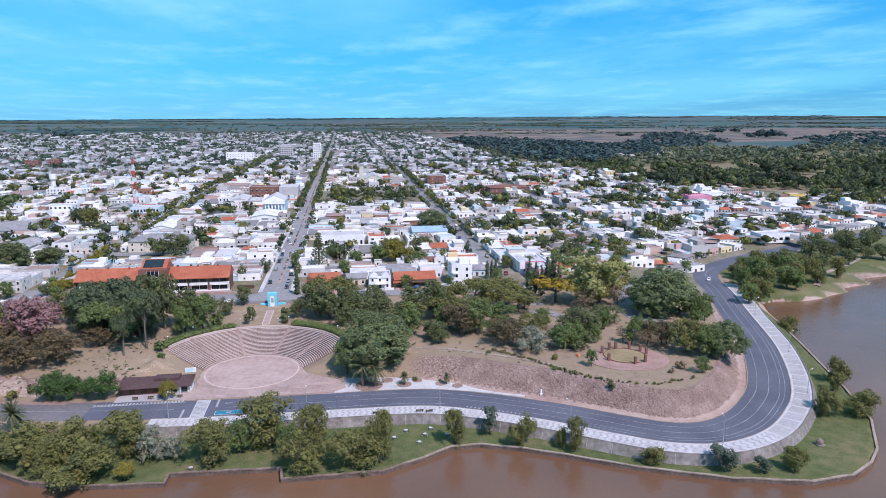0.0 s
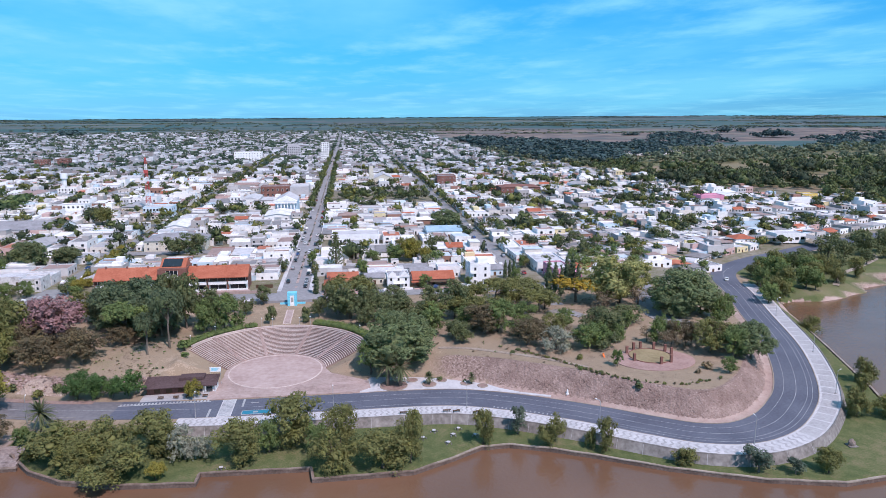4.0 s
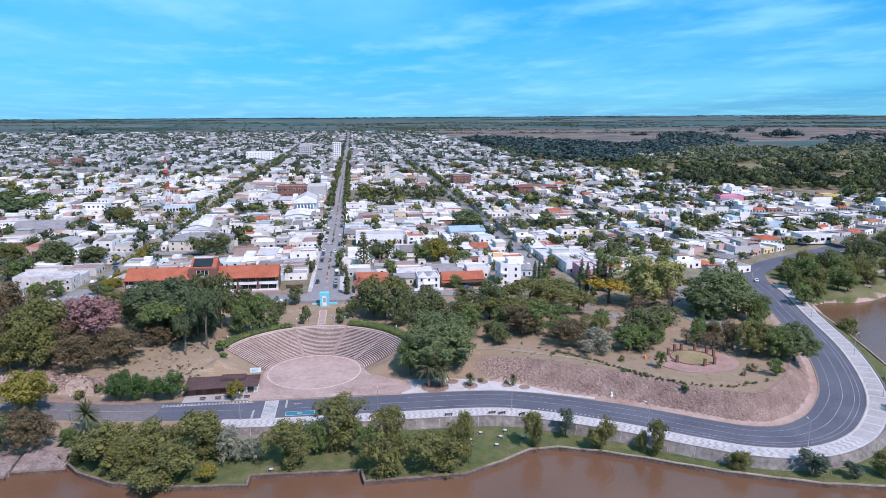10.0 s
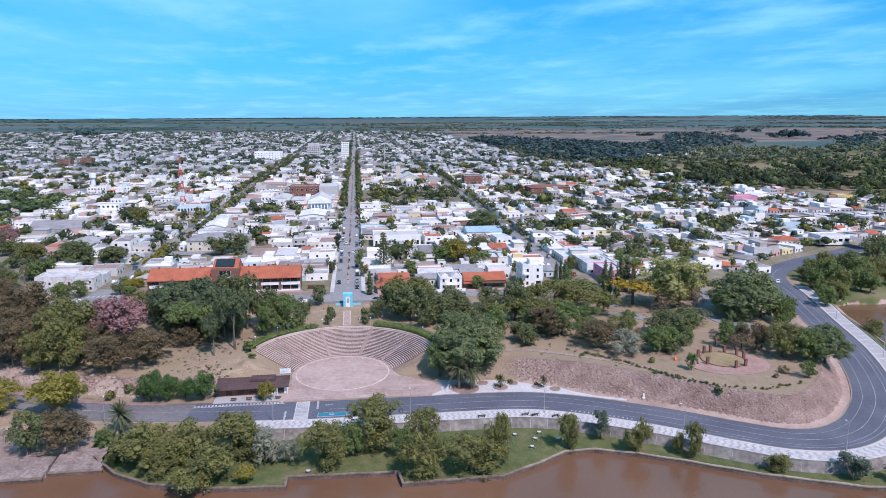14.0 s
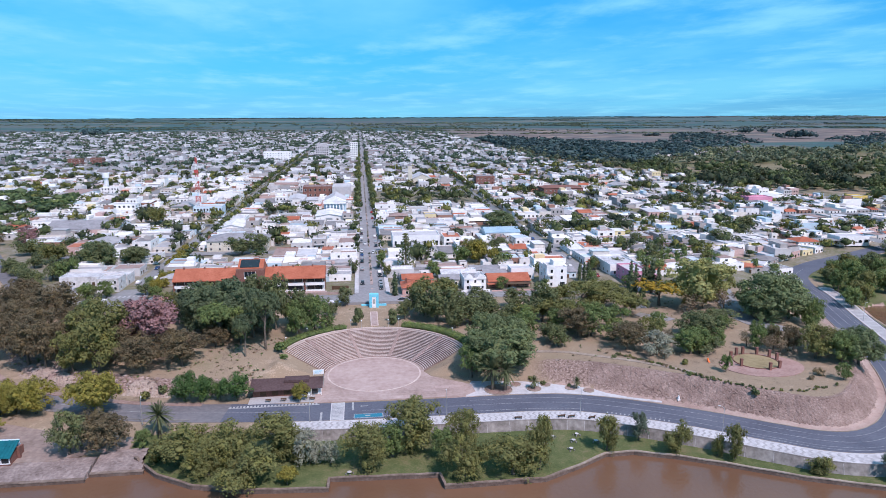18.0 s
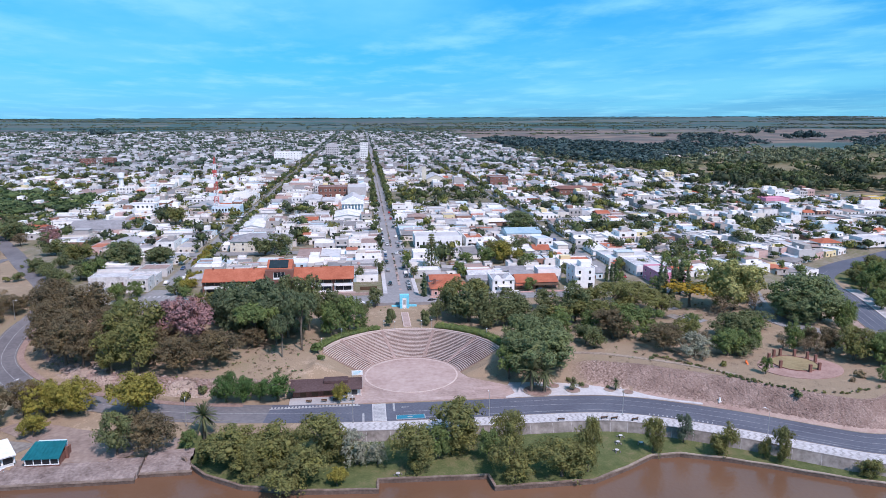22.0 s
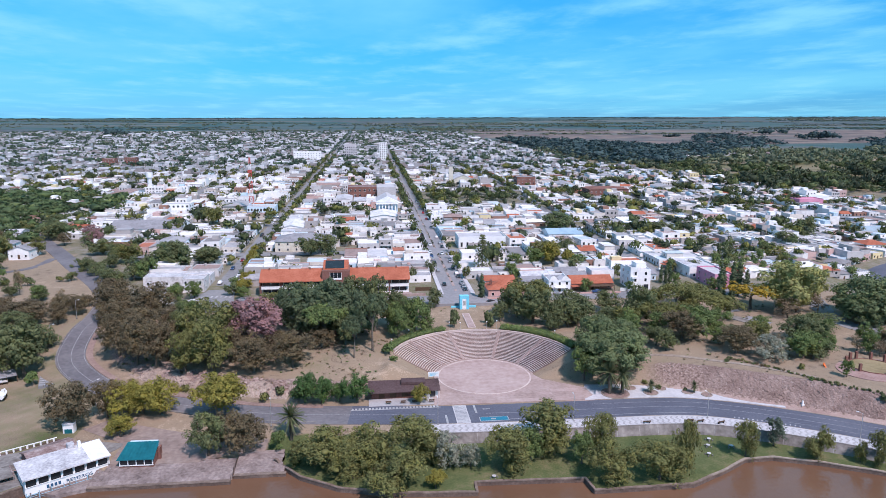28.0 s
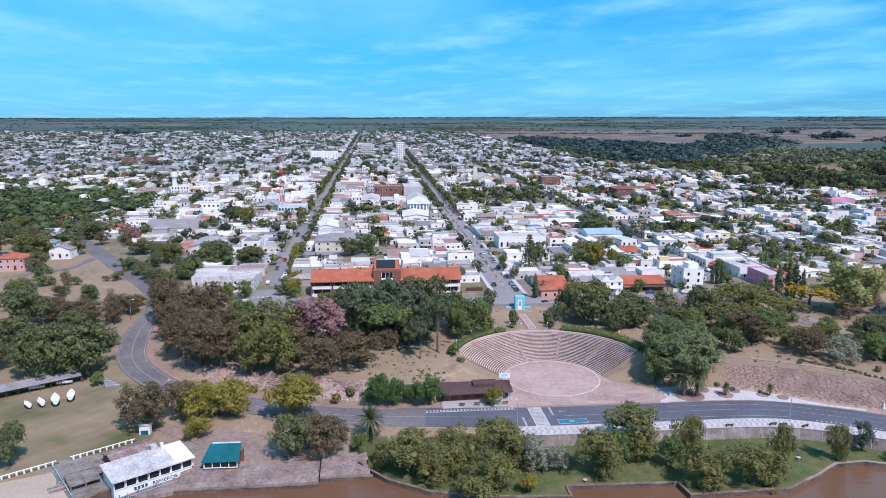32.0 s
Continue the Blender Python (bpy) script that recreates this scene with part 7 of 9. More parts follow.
def joined_houses(name, rows, label, mats=(WALL_IS, ROOF_IS, TILE, GLASS)):
    v, f, mi = [], [], []
    quads = np.array([(0, 1, 5, 4), (1, 2, 6, 5), (2, 3, 7, 6), (3, 0, 4, 7)])
    for x, y, z, turn, w, d, h, kind in rows:
        par = 0.45 if kind not in ("tile", "hip", "hall", "shed") else 0.0
        n = len(v)
        c = [(-w / 2, 0), (w / 2, 0), (w / 2, d), (-w / 2, d)]
        base = [rot(a, b, turn) for a, b in c]
        v += [(x + a, y + b, z - 1.6) for a, b in base] + [(x + a, y + b, z + h + par) for a, b in base]
        f += [tuple(n + i for i in q) for q in quads]
        mi += [0] * 4
        n = len(v)
        if kind in ("tile", "hall", "hip"):
            r = [rot(0, -0.2, turn), rot(0, d + 0.2, turn)] if kind == "hall" else [rot(-w / 2 + (3 if kind == "hip" else 0), d / 2, turn), rot(w / 2 - (3 if kind == "hip" else 0), d / 2, turn)]
            v += [(x + a * 1.03, y + b * 1.03, z + h) for a, b in base] + [(x + a, y + b, z + h + 1.9) for a, b in r]
            f += [(n, n + 3, n + 5, n + 4), (n + 1, n + 4, n + 5, n + 2), (n, n + 4, n + 1, n), (n + 3, n + 2, n + 5, n + 3)] if kind == "hall" else [(n, n + 1, n + 5, n + 4), (n + 3, n + 4, n + 5, n + 2), (n, n + 4, n + 3, n), (n + 1, n + 2, n + 5, n + 1)]
            mi += [1 if kind != "tile" else 2] * 4
        else:
            t = 0.25
            c = [(-w / 2 + t, t), (w / 2 - t, t), (w / 2 - t, d - t), (-w / 2 + t, d - t)] if par else [(-w / 2 - 0.2, -0.2), (w / 2 + 0.2, -0.2), (w / 2 + 0.2, d + 0.2), (-w / 2 - 0.2, d + 0.2)]
            s = 0.0 if par else 0.7
            v += [(x + a, y + b, z + h + (0.04 if k < 2 else s)) for k, (a, b) in enumerate(rot(*q, turn) for q in c)]
            f.append((n, n + 1, n + 2, n + 3))
            mi.append(1)
            if y < 760 and kind != "yard" and par:
                # a tank and a low ridge of wall on the roof
                for c0, c1, e0, e1, up in ((0.12, 0.12 + 1.3 / w, 0.75, 0.75 + 1.3 / d, 1.5), (-0.48, 0.48, 0.42, 0.42 + 0.25 / d, 0.55)):
                    n = len(v)
                    base = [rot(a, b, turn) for a, b in [(c0 * w, e0 * d), (c1 * w, e0 * d), (c1 * w, e1 * d), (c0 * w, e1 * d)]]
                    v += [(x + a, y + b, z + h) for a, b in base] + [(x + a, y + b, z + h + up) for a, b in base]
                    f += [tuple(n + i for i in q) for q in quads] + [(n + 4, n + 5, n + 6, n + 7)]
                    mi += [0] * 5
            if kind in ("stack", "flat_long", "two") and y < 1400:
                n = len(v)
                c = [(-w / 2 + 0.6, d * 0.5), (0, d * 0.5), (0, d * 0.9), (-w / 2 + 0.6, d * 0.9)]
                base = [rot(a, b, turn) for a, b in c]
                v += [(x + a, y + b, z + h) for a, b in base] + [(x + a, y + b, z + h + 2.5) for a, b in base]
                f += [tuple(n + i for i in q) for q in quads] + [(n + 4, n + 5, n + 6, n + 7)]
                mi += [0] * 5
        if kind == "yard" and y < 800 and turn in (0, 90):
            lo = (x - w / 2, x + w / 2, y) if turn == 0 else (x - d, x, y - w / 2)
            for a in ((0.28, 0.7) if lo[1] - lo[0] > 7 else (0.45,)):
                n = len(v)
                xa = lo[0] + (lo[1] - lo[0]) * a
                wide, sill, top = ((0.5, 0.0, 2.1) if (n // 4) % 3 == 0 else (0.65, 0.9, 2.0))
                v += [(xa - wide, lo[2] - 0.05, z + sill), (xa + wide, lo[2] - 0.05, z + sill), (xa + wide, lo[2] - 0.05, z + top), (xa - wide, lo[2] - 0.05, z + top)]
                f.append((n, n + 1, n + 2, n + 3))
                mi.append(3)
        if y < 1000 and kind != "yard":
            for level in range(2 if kind == "two" else 1):
                for a in (-0.3, 0.02, 0.3):
                    n = len(v)
                    tall = (0.9, 2.5) if abs(a) > 0.1 or level else (-0.1, 2.2)
                    e = [rot(a * w - 0.55, -0.05, turn), rot(a * w + 0.55, -0.05, turn)]
                    z0 = z + 3.1 * level
                    v += [(x + e[0][0], y + e[0][1], z0 + tall[0]), (x + e[1][0], y + e[1][1], z0 + tall[0]), (x + e[1][0], y + e[1][1], z0 + tall[1]), (x + e[0][0], y + e[0][1], z0 + tall[1])]
                    f.append((n, n + 1, n + 2, n + 3))
                    mi.append(3)
            if turn in (90, 270):
                # plain side wall towards the river with one opening
                n = len(v)
                e = [(x + s, y - w / 2 - 0.05) for s in ((-d * 0.5 - 0.6, -d * 0.5 + 0.6) if turn == 90 else (d * 0.5 - 0.6, d * 0.5 + 0.6))]
                v += [(*e[0], z + 1), (*e[1], z + 1), (*e[1], z + 2.4), (*e[0], z + 2.4)]
                f.append((n, n + 1, n + 2, n + 3))
                mi.append(3)
    me = bpy.data.meshes.new(name)
    fixed = [q if q[0] != q[-1] else q[:3] for q in f]
    me.from_pydata(v, [], fixed)
    for m in mats:
        me.materials.append(m)
    me.polygons.foreach_set("material_index", np.array(mi, np.int32))
    me.update()
    tagged(new(name, me), label, "houses", kind="stuff")


joined_houses("town_houses", [r for r in far_boxes if r[1] < 900], "white and grey flat-roofed town houses in tight blocks")
joined_houses("far_town_houses", [r for r in far_boxes if r[1] >= 900], "distant hazy pale town houses spread to the horizon", (WALL_HAZE, ROOF_HAZE, RUST, GLASS))


def tree_field(name, rows, m, leaves, label, size=0.22, seed=1, core=True):
    """Many small crowns of leaf clumps with a ragged core, joined."""
    rng = np.random.default_rng(seed)
    V, T, D, n = [], [], [], 0
    temps = []
    for k in range(8):
        c = rng.normal(size=(5, 3)) * (0.42, 0.42, 0.25)
        w = rng.integers(0, 5, leaves)
        u = rng.normal(size=(leaves, 3))
        u /= np.linalg.norm(u, axis=1)[:, None]
        u[:, 2] = np.abs(u[:, 2]) * 0.9 - 0.25
        p = c[w] + u * rng.uniform(0.48, 0.64, (leaves, 1))
        nr = u + 0.4 * rng.normal(size=(leaves, 3))
        t = np.cross(nr, rng.normal(size=(leaves, 3)))
        t /= np.linalg.norm(t, axis=1)[:, None]
        b = np.cross(nr / np.linalg.norm(nr, axis=1)[:, None], t)
        s = size * rng.uniform(0.7, 1.5, (leaves, 1))
        tri = np.stack([p - t * s, p + t * s, p + b * s * 1.3], 1).reshape(-1, 3)
        low = ICO12_V * (0.56, 0.56, 0.46) * (1 + 0.24 * rng.normal(size=(12, 1)))
        lit = np.repeat(unit(0.7 * u + 0.5 * unit(p) + 0.25 * rng.normal(size=(leaves, 3))), 3, axis=0)
        temps.append((np.vstack([tri, low]), np.vstack([np.arange(3 * leaves).reshape(-1, 3), ICO12_F + 3 * leaves]), np.vstack([lit, ICO12_V])) if core else (tri, np.arange(3 * leaves).reshape(-1, 3), lit))
    for k, (x, y, z, r, h) in enumerate(rows):
        v, f, e = temps[k % 8]
        a = rng.uniform(0, math.tau)
        c, s = math.cos(a), math.sin(a)
        q = np.stack([x + r * (c * v[:, 0] - s * v[:, 1]), y + r * (s * v[:, 0] + c * v[:, 1]), z + h * 0.58 + h * 0.5 * v[:, 2]], 1)
        V.append(q)
        D.append(np.stack([c * e[:, 0] - s * e[:, 1], s * e[:, 0] + c * e[:, 1], e[:, 2]], 1))
        T.append(f + n)
        n += len(v)
    tagged(new(name, soft_normals(big_mesh(name, np.vstack(V), np.vstack(T), [m], smooth=True), np.vstack(D))), label, "trees", kind="stuff")


bm12 = bmesh.new()
bmesh.ops.create_icosphere(bm12, subdivisions=1, radius=1)
ICO12_V = np.array([v.co[:] for v in bm12.verts])
ICO12_F = np.array([[v.index for v in t.verts] for t in bm12.faces])
bm12.free()

town_trees = [t for t in town_trees if not (t[1] < 700 and min(abs(t[0] - 104.5), abs(t[0] + 104.5), abs(t[0])) < 4.5 + 0.8 * t[2])]
near_trees = sorted((t for t in town_trees if t[1] < 470), key=lambda t: t[1])[:36]
rest = [t for t in town_trees if t not in set(near_trees)]
for x, y, r, h in near_trees:
    tree(hr.choice(("street", "street", "streetolive", "streetdark")), x, y, r * 1.05, h, 3, z=TZ if x < 200 else None)
nearer = [(x, y, zt(y) if x < 140 or y > 520 else height(x, y), r, h) for x, y, r, h in rest if y < 1000]
tree_field("town_trees", nearer[::2], CANOPY, 90, "small green trees among the town houses", 0.16, 2)
tree_field("dark_town_trees", nearer[1::4], CANOPY_DARK, 90, "dark green trees among the town houses", 0.16, 12)
tree_field("light_town_trees", nearer[3::4], CANOPY_LIGHT, 90, "yellow-green trees among the town houses", 0.16, 13)
tree_field("far_town_trees", [(x, y, zt(y), r * 1.2, h * 1.05) for x, y, r, h in rest if y >= 1000], CANOPY_HAZE, 9, "distant hazy green trees among the town houses", 0.30, 3)

tree_field("median_shrubs", median_shrubs, CANOPY_DARK, 30, "dark clipped shrubs in the median planters", 0.26, 51)
# street trees along the avenue and the side streets
street = []
for x, lo, hi, p in ((-6.9, 312, 1400, 0.26), (6.9, 312, 1400, 0.3), (-98.6, 308, 1300, 0.75), (-110.6, 372, 1300, 0.42), (98.6, 420, 1100, 0.45), (110.4, 400, 1000, 0.45)):
    y = lo
    while y < hi:
        dense = p * (0.6 + 0.6 * (math.sin(y * 0.05 + x) > -0.2)) if y < 560 or abs(x) > 20 else 0.95
        if hr.random() < dense and not 396 < y < 404:
            street.append((x + hr.uniform(-0.8, 0.8), y, zt(y), hr.uniform(1.8, 3.0) * (1.3 if y > 560 or x < -50 else 1), hr.uniform(4.5, 7.5) * (1.25 if y > 560 else 1)))
        y += hr.uniform(5, 9)
for x, y, z, r, h in [s for s in street if s[1] < 350]:
    tree(hr.choice(("street", "streetolive", "streetdark")), x, y, r * 1.1, h, 3, z=z)
far_street = [s for s in street if s[1] >= 350]
tree_field("street_trees", far_street[::3] + far_street[1::3], CANOPY, 60, "green trees lining the streets", 0.19, 5)
tree_field("light_street_trees", far_street[2::3], CANOPY_LIGHT, 60, "yellow-green trees lining the streets", 0.19, 15)

# woods and tree belts beyond the town
woods = []


belts = []


def scatter(poly, n, r, h, into=None, gaps=-2.0):
    xs, ys = [p[0] for p in poly], [p[1] for p in poly]
    made = 0
    while made < n:
        x, y = hr.uniform(min(xs), max(xs)), hr.uniform(min(ys), max(ys))
        ins = False
        for (x0, y0), (x1, y1) in zip(poly, poly[1:] + poly[:1]):
            if (y0 > y) != (y1 > y) and x < (x1 - x0) * (y - y0) / (y1 - y0) + x0:
                ins = not ins
        made += 1
        if ins and fuzz(np.array([(x, y)]), 60, 2.2)[0] > gaps:
            k = hr.uniform(0.7, 1.3)
            (woods if into is None else into).append((x, y, zt(y), r * k, h * k * hr.uniform(0.8, 1.2)))


scatter([(342, 2020), (332, 1535), (345, 1145), (400, 1030), (465, 1060), (540, 1250), (565, 1420), (622, 1580), (560, 1820), (430, 2125)], 1300, 11, 12.5, gaps=-0.6)
scatter([(540, 1130), (565, 1420), (622, 1580), (690, 1570), (690, 1420), (620, 1250)], 300, 11, 12, gaps=-0.5)
scatter([(470, 960), (540, 1130), (677, 1330), (860, 1400), (930, 1280), (641, 985)], 620, 6.5, 12, belts, -0.3)
scatter([(677, 1415), (680, 1570), (1100, 2355), (1280, 2335), (1045, 1740), (846, 1465)], 720, 11.5, 12, gaps=-0.4)
scatter([(1122, 1505), (1333, 1900), (1952, 2270), (2100, 2200), (1231, 1400)], 560, 13, 13, gaps=-0.5)
scatter([(330, 715), (448, 640), (548, 560), (700, 640), (800, 880), (640, 900), (525, 800), (430, 760)], 520, 7.5, 15, gaps=-0.4)
scatter([(330, 715), (448, 640), (548, 560), (700, 640), (800, 880), (640, 900), (525, 800), (430, 760)], 420, 7, 13, belts, -0.3)
scatter([(400, 1000), (443, 830), (640, 900), (1000, 1000), (1250, 1400), (900, 1420), (700, 1200), (540, 1120)], 1100, 8, 13, belts, -0.1)
scatter([(640, 1000), (1000, 1000), (1500, 1500), (900, 1420)], 160, 7.5, 13, gaps=0.3)
scatter([(440, 560), (560, 480), (760, 560), (900, 760), (700, 700), (548, 640)], 420, 7.5, 14, belts, -0.6)
scatter([(-430, 560), (-300, 540), (-245, 560), (-250, 640), (-330, 710), (-430, 700)], 330, 8, 9)
scatter([(-330, 420), (-240, 410), (-215, 470), (-260, 540), (-400, 520)], 170, 6, 8)
scatter([(-1900, 2300), (-1200, 2300), (300, 2700), (200, 3600), (-2400, 3400)], 700, 9, 8, belts, 0.2)
scatter([(250, 2150), (700, 2400), (1500, 2450), (1900, 3700), (-300, 3700)], 420, 8, 8, belts, 0.2)
for k in range(420):
    y = hr.uniform(540, 1500)
    x = east_limit(y) + hr.uniform(2, 130)
    (woods if hr.random() < 0.4 else belts).append((x, y, zt(y), hr.uniform(3.5, 7), hr.uniform(6, 12)))
# hedgerows between the fields, and the last line of trees before the sky
for k in range(96):
    y0 = 2450 + 2250 * hr.random() ** 0.8
    x0, a, into = hr.uniform(-0.62, 0.95) * y0, hr.uniform(-0.10, 0.10), hr.choice((woods, belts, belts))
    for j in range(hr.randrange(14, 60)):
        if hr.random() < 0.85:
            x, y = x0 + 13 * j, y0 + 13 * j * a + hr.uniform(-6, 6)
            into.append((x, y, zt(y, x) - 1, hr.uniform(6, 12), hr.uniform(4.5, 9)))
for k in range(330):
    x = -3000 + 7100 * k / 330 + hr.uniform(-9, 9)
    if fuzz(np.array([(x, 0.0)]), 210, 1.0)[0] > -0.35:
        woods.append((x, 4740 + hr.uniform(-40, 40), zt(4740, x) - 2, hr.uniform(16, 28), hr.uniform(4, 8)))
for x, y, w, h, n in [(1423, 2475, 26, 26, 9), (1373, 2060, 38, 33, 16), (1546, 2570, 18, 20, 5), (1330, 2090, 14, 24, 4), (980, 2300, 30, 14, 8), (-905, 2480, 26, 26, 8), (-860, 2480, 20, 20, 5)]:
    for j in range(n):
        woods.append((x + hr.uniform(-w, w), y + hr.uniform(-w, w) * 0.6, zt(y, x) - 3, 15, h * hr.uniform(0.75, 1.05)))
near_west = [w for w in woods if w[0] < -200 and w[1] < 720]
woods = [w for w in woods if not (w[0] < -200 and w[1] < 720)]
tree_field("west_wood", near_west, WESTWOOD, 130, "green umbrella-crowned wood at the town's edge", 0.15, 8)
near_east = [w for w in woods if w[1] < 1000]
woods = [w for w in woods if w[1] >= 1000]
near_belt = [w for w in belts if w[1] < 1000]
belts = [w for w in belts if w[1] >= 1000]
tree_field("east_wood", near_east, CANOPY_DARK, 100, "dark green tall wood east of the town", 0.15, 28)
tree_field("east_belt", near_belt, CANOPY, 100, "green trees along the eastern lanes", 0.15, 29)
tree_field("woods", woods, FARWOOD_HAZE, 36, "dark hazy teal woods beyond the town", 0.23, 8)
tree_field("tree_belts", belts, FARBELT_HAZE, 30, "lighter hazy green trees and hedgerows beyond the town", 0.27, 18)

# low undergrowth on the slopes and dry tufts in the park
urng = np.random.default_rng(31)
cand = np.column_stack([urng.uniform(-140, 172, 2200), urng.uniform(200, 290, 2200)])
cz, cl, cr, ct, cf, cs, cp = ground(cand)
cd, ci = side_of(cand, ROAD)
okay = (cd > ROAD_W + 4) & (fuzz(cand, 6.0, 1.3) > 0.05) & (np.hypot(cand[:, 0] - CENTRE[0], cand[:, 1] - CENTRE[1]) > 36) & ~((cand[:, 0] > -46) & (cand[:, 0] < 34) & (cand[:, 1] < 216)) & ~((np.abs(cand[:, 0]) < 7) & (cand[:, 1] > 250)) & (np.hypot(cand[:, 0] - 123, cand[:, 1] - 198) > 14)
pick = np.flatnonzero(okay)
tufts = [(*cand[k], cz[k] - 0.1, urng.uniform(0.25, 0.75), urng.uniform(0.3, 0.9)) for k in pick]
more = np.column_stack([urng.uniform(-125, -16, 1500), urng.uniform(203, 246, 1500)])
mz, md = ground(more)[0], side_of(more, ROAD)[0]
for k in np.flatnonzero((md > ROAD_W + 5) & (np.hypot(more[:, 0] - CENTRE[0], more[:, 1] - CENTRE[1]) > 35) & ~((more[:, 0] > -46) & (more[:, 1] < 214)) & (fuzz(more, 7.0, 2.1) > -0.25)):
    tufts.append((*more[k], mz[k] - 0.1, urng.uniform(0.2, 0.7), urng.uniform(0.25, 0.8)))
tree_field("undergrowth", tufts[::3], LEAF["dry"], 26, "dry brown tufts and low scrub", 0.24, 41)
tree_field("low_plants", tufts[1::4], LEAF["green"], 26, "low green plants and weeds", 0.24, 42)
# broken stones bedded in the slope
cand = np.column_stack([urng.uniform(-130, 178, 36000), urng.uniform(160, 235, 36000)])
cz, cl, cr, ct, cf, cs, cp = ground(cand)
V, T, n = [], [], 0
stony = np.flatnonzero(cr > 0.55)
for k in np.concatenate([stony[cand[stony, 0] < 0][:1300], stony[cand[stony, 0] > 0][:1200]]):
    v = ICO12_V * (urng.uniform(0.10, 0.28) if cand[k, 0] > 0 else urng.uniform(0.2, 0.75)) * (1.2, 0.9, 0.8) * (1 + 0.25 * urng.normal(size=(12, 1)))
    V.append(v + (*cand[k], cz[k] - 0.05))
    T.append(ICO12_F + n)
    n += 12


def rock_face(name, label, line, near, far, lift, patchy, seed):
    """Broken bedrock over a slope beside the road: faceted blocks of two sizes."""
    rng = np.random.default_rng(seed)
    fine = np.column_stack([np.interp(np.arange(0, len(line) - 1, 0.15), np.arange(len(line)), line[:, k]) for k in range(2)])
    nr, rows = normals(fine), 42
    across = np.linspace(0, 1, rows)
    lo, hi = near(fine[:, 0]), far(fine[:, 0])
    off = lo[:, None] + (hi - lo)[:, None] * across[None]
    pos = (fine[:, None, :] + nr[:, None, :] * off[:, :, None]).reshape(-1, 2)
    pos += rng.normal(size=pos.shape) * 0.07
    z = ground(pos)[0]
    q3 = np.column_stack([pos, z])
    shift = np.zeros(len(pos))
    for size, amp in ((0.85, 0.075), (0.36, 0.06)):
        seeds = q3[rng.choice(len(q3), min(3000, int(len(q3) * 0.07 / size**2)))]
        cell = np.concatenate([((q3[k : k + 1500, None, :] - seeds[None]) ** 2).sum(-1).argmin(1) for k in range(0, len(q3), 1500)])
        tilt = rng.normal(size=(len(seeds), 3)) * (0.08 if size > 0.5 else 0.12)
        amp = amp * (3.2 if patchy else 1.0)
        shift += amp * rng.uniform(-0.6, 0.8, len(seeds))[cell] + ((q3 - seeds[cell]) * tilt[cell]).sum(1)
    edge = np.minimum(across, 1 - across) * 8
    ends = np.minimum(np.arange(len(fine)), np.arange(len(fine))[::-1]) / 14
    mask = np.minimum(1, np.minimum(edge[None], ends[:, None])).ravel()
    if patchy:
        mask = mask * smoothstep(-0.15, 0.35, fuzz(pos, 6.0, 0.7) + 0.45 * fuzz(pos, 2.4, 1.9))
    shift = np.where(mask < 0.05, -0.35, (shift + lift) * mask - 0.3 * (1 - mask))
    back = np.repeat(nr, rows, axis=0)
    v = np.column_stack([pos[:, 0] - 0.75 * back[:, 0] * shift, pos[:, 1] - 0.75 * back[:, 1] * shift, z + 0.65 * shift])
    g = np.arange(len(pos)).reshape(-1, rows)
    quads = np.stack([g[:-1, 1:].ravel(), g[:-1, :-1].ravel(), g[1:, :-1].ravel(), g[1:, 1:].ravel()], 1)
    tris = np.vstack([quads[:, [0, 1, 2]], quads[:, [0, 2, 3]]])
    tagged(new(name, big_mesh(name, v, tris, [BEDROCK if not patchy else PALEROCK])), label, "rock", kind="structure")


BEDROCK = mat("cliff_bedrock", [(0.118, 0.076, 0.064), (0.198, 0.136, 0.116), (0.262, 0.188, 0.162), (0.35, 0.268, 0.234)], small=2.1, large=0.2, rough=0.95, bump=1.0)
PALEROCK = mat("pale_outcrop", [(0.20, 0.148, 0.122), (0.32, 0.25, 0.208), (0.43, 0.35, 0.30)], small=1.4, large=0.2, rough=0.95, bump=0.7)
rock_face("rock_face", "pinkish brown broken rock face cut above the road", ROAD[road_index(58, 191) : road_index(166, 190)], lambda x: ROAD_W + np.interp(x, [50, 61, 70, 80, 100], [9.0, 7.5, 4.6, 3.2, 2.4]) - 0.3, lambda x: ROAD_W + np.interp(x, [50, 61, 73, 88, 98, 108, 140], [17.5, 15.0, 12.8, 11.6, 10.0, 9.0, 9.0]) + 0.9, 0.10, False, 71)
rock_face("rock_outcrop", "pale pinkish rock outcrops on the dry bank", ROAD[road_index(-131, 233) : road_index(-47, 196.5)], lambda x: ROAD_W + 3.6 + 0 * x, lambda x: ROAD_W + 15.5 + 0 * x, 0.45, True, 72)
ROCKS = mat("slope_stone", [(0.8, 0.8, 0.8), (1.0, 1.0, 1.0), (1.15, 1.15, 1.15)], small=2.0, large=0.3, bump=0.5, rnd="island", palette=[(3, (0.21, 0.15, 0.13)), (3, (0.28, 0.205, 0.18)), (2, (0.36, 0.28, 0.25)), (1, (0.15, 0.115, 0.10))])
tagged(new("slope_stones", big_mesh("slope_stones", np.vstack(V), np.vstack(T), [ROCKS])), "pinkish brown broken stones bedded in the slope", "stones", kind="stuff")


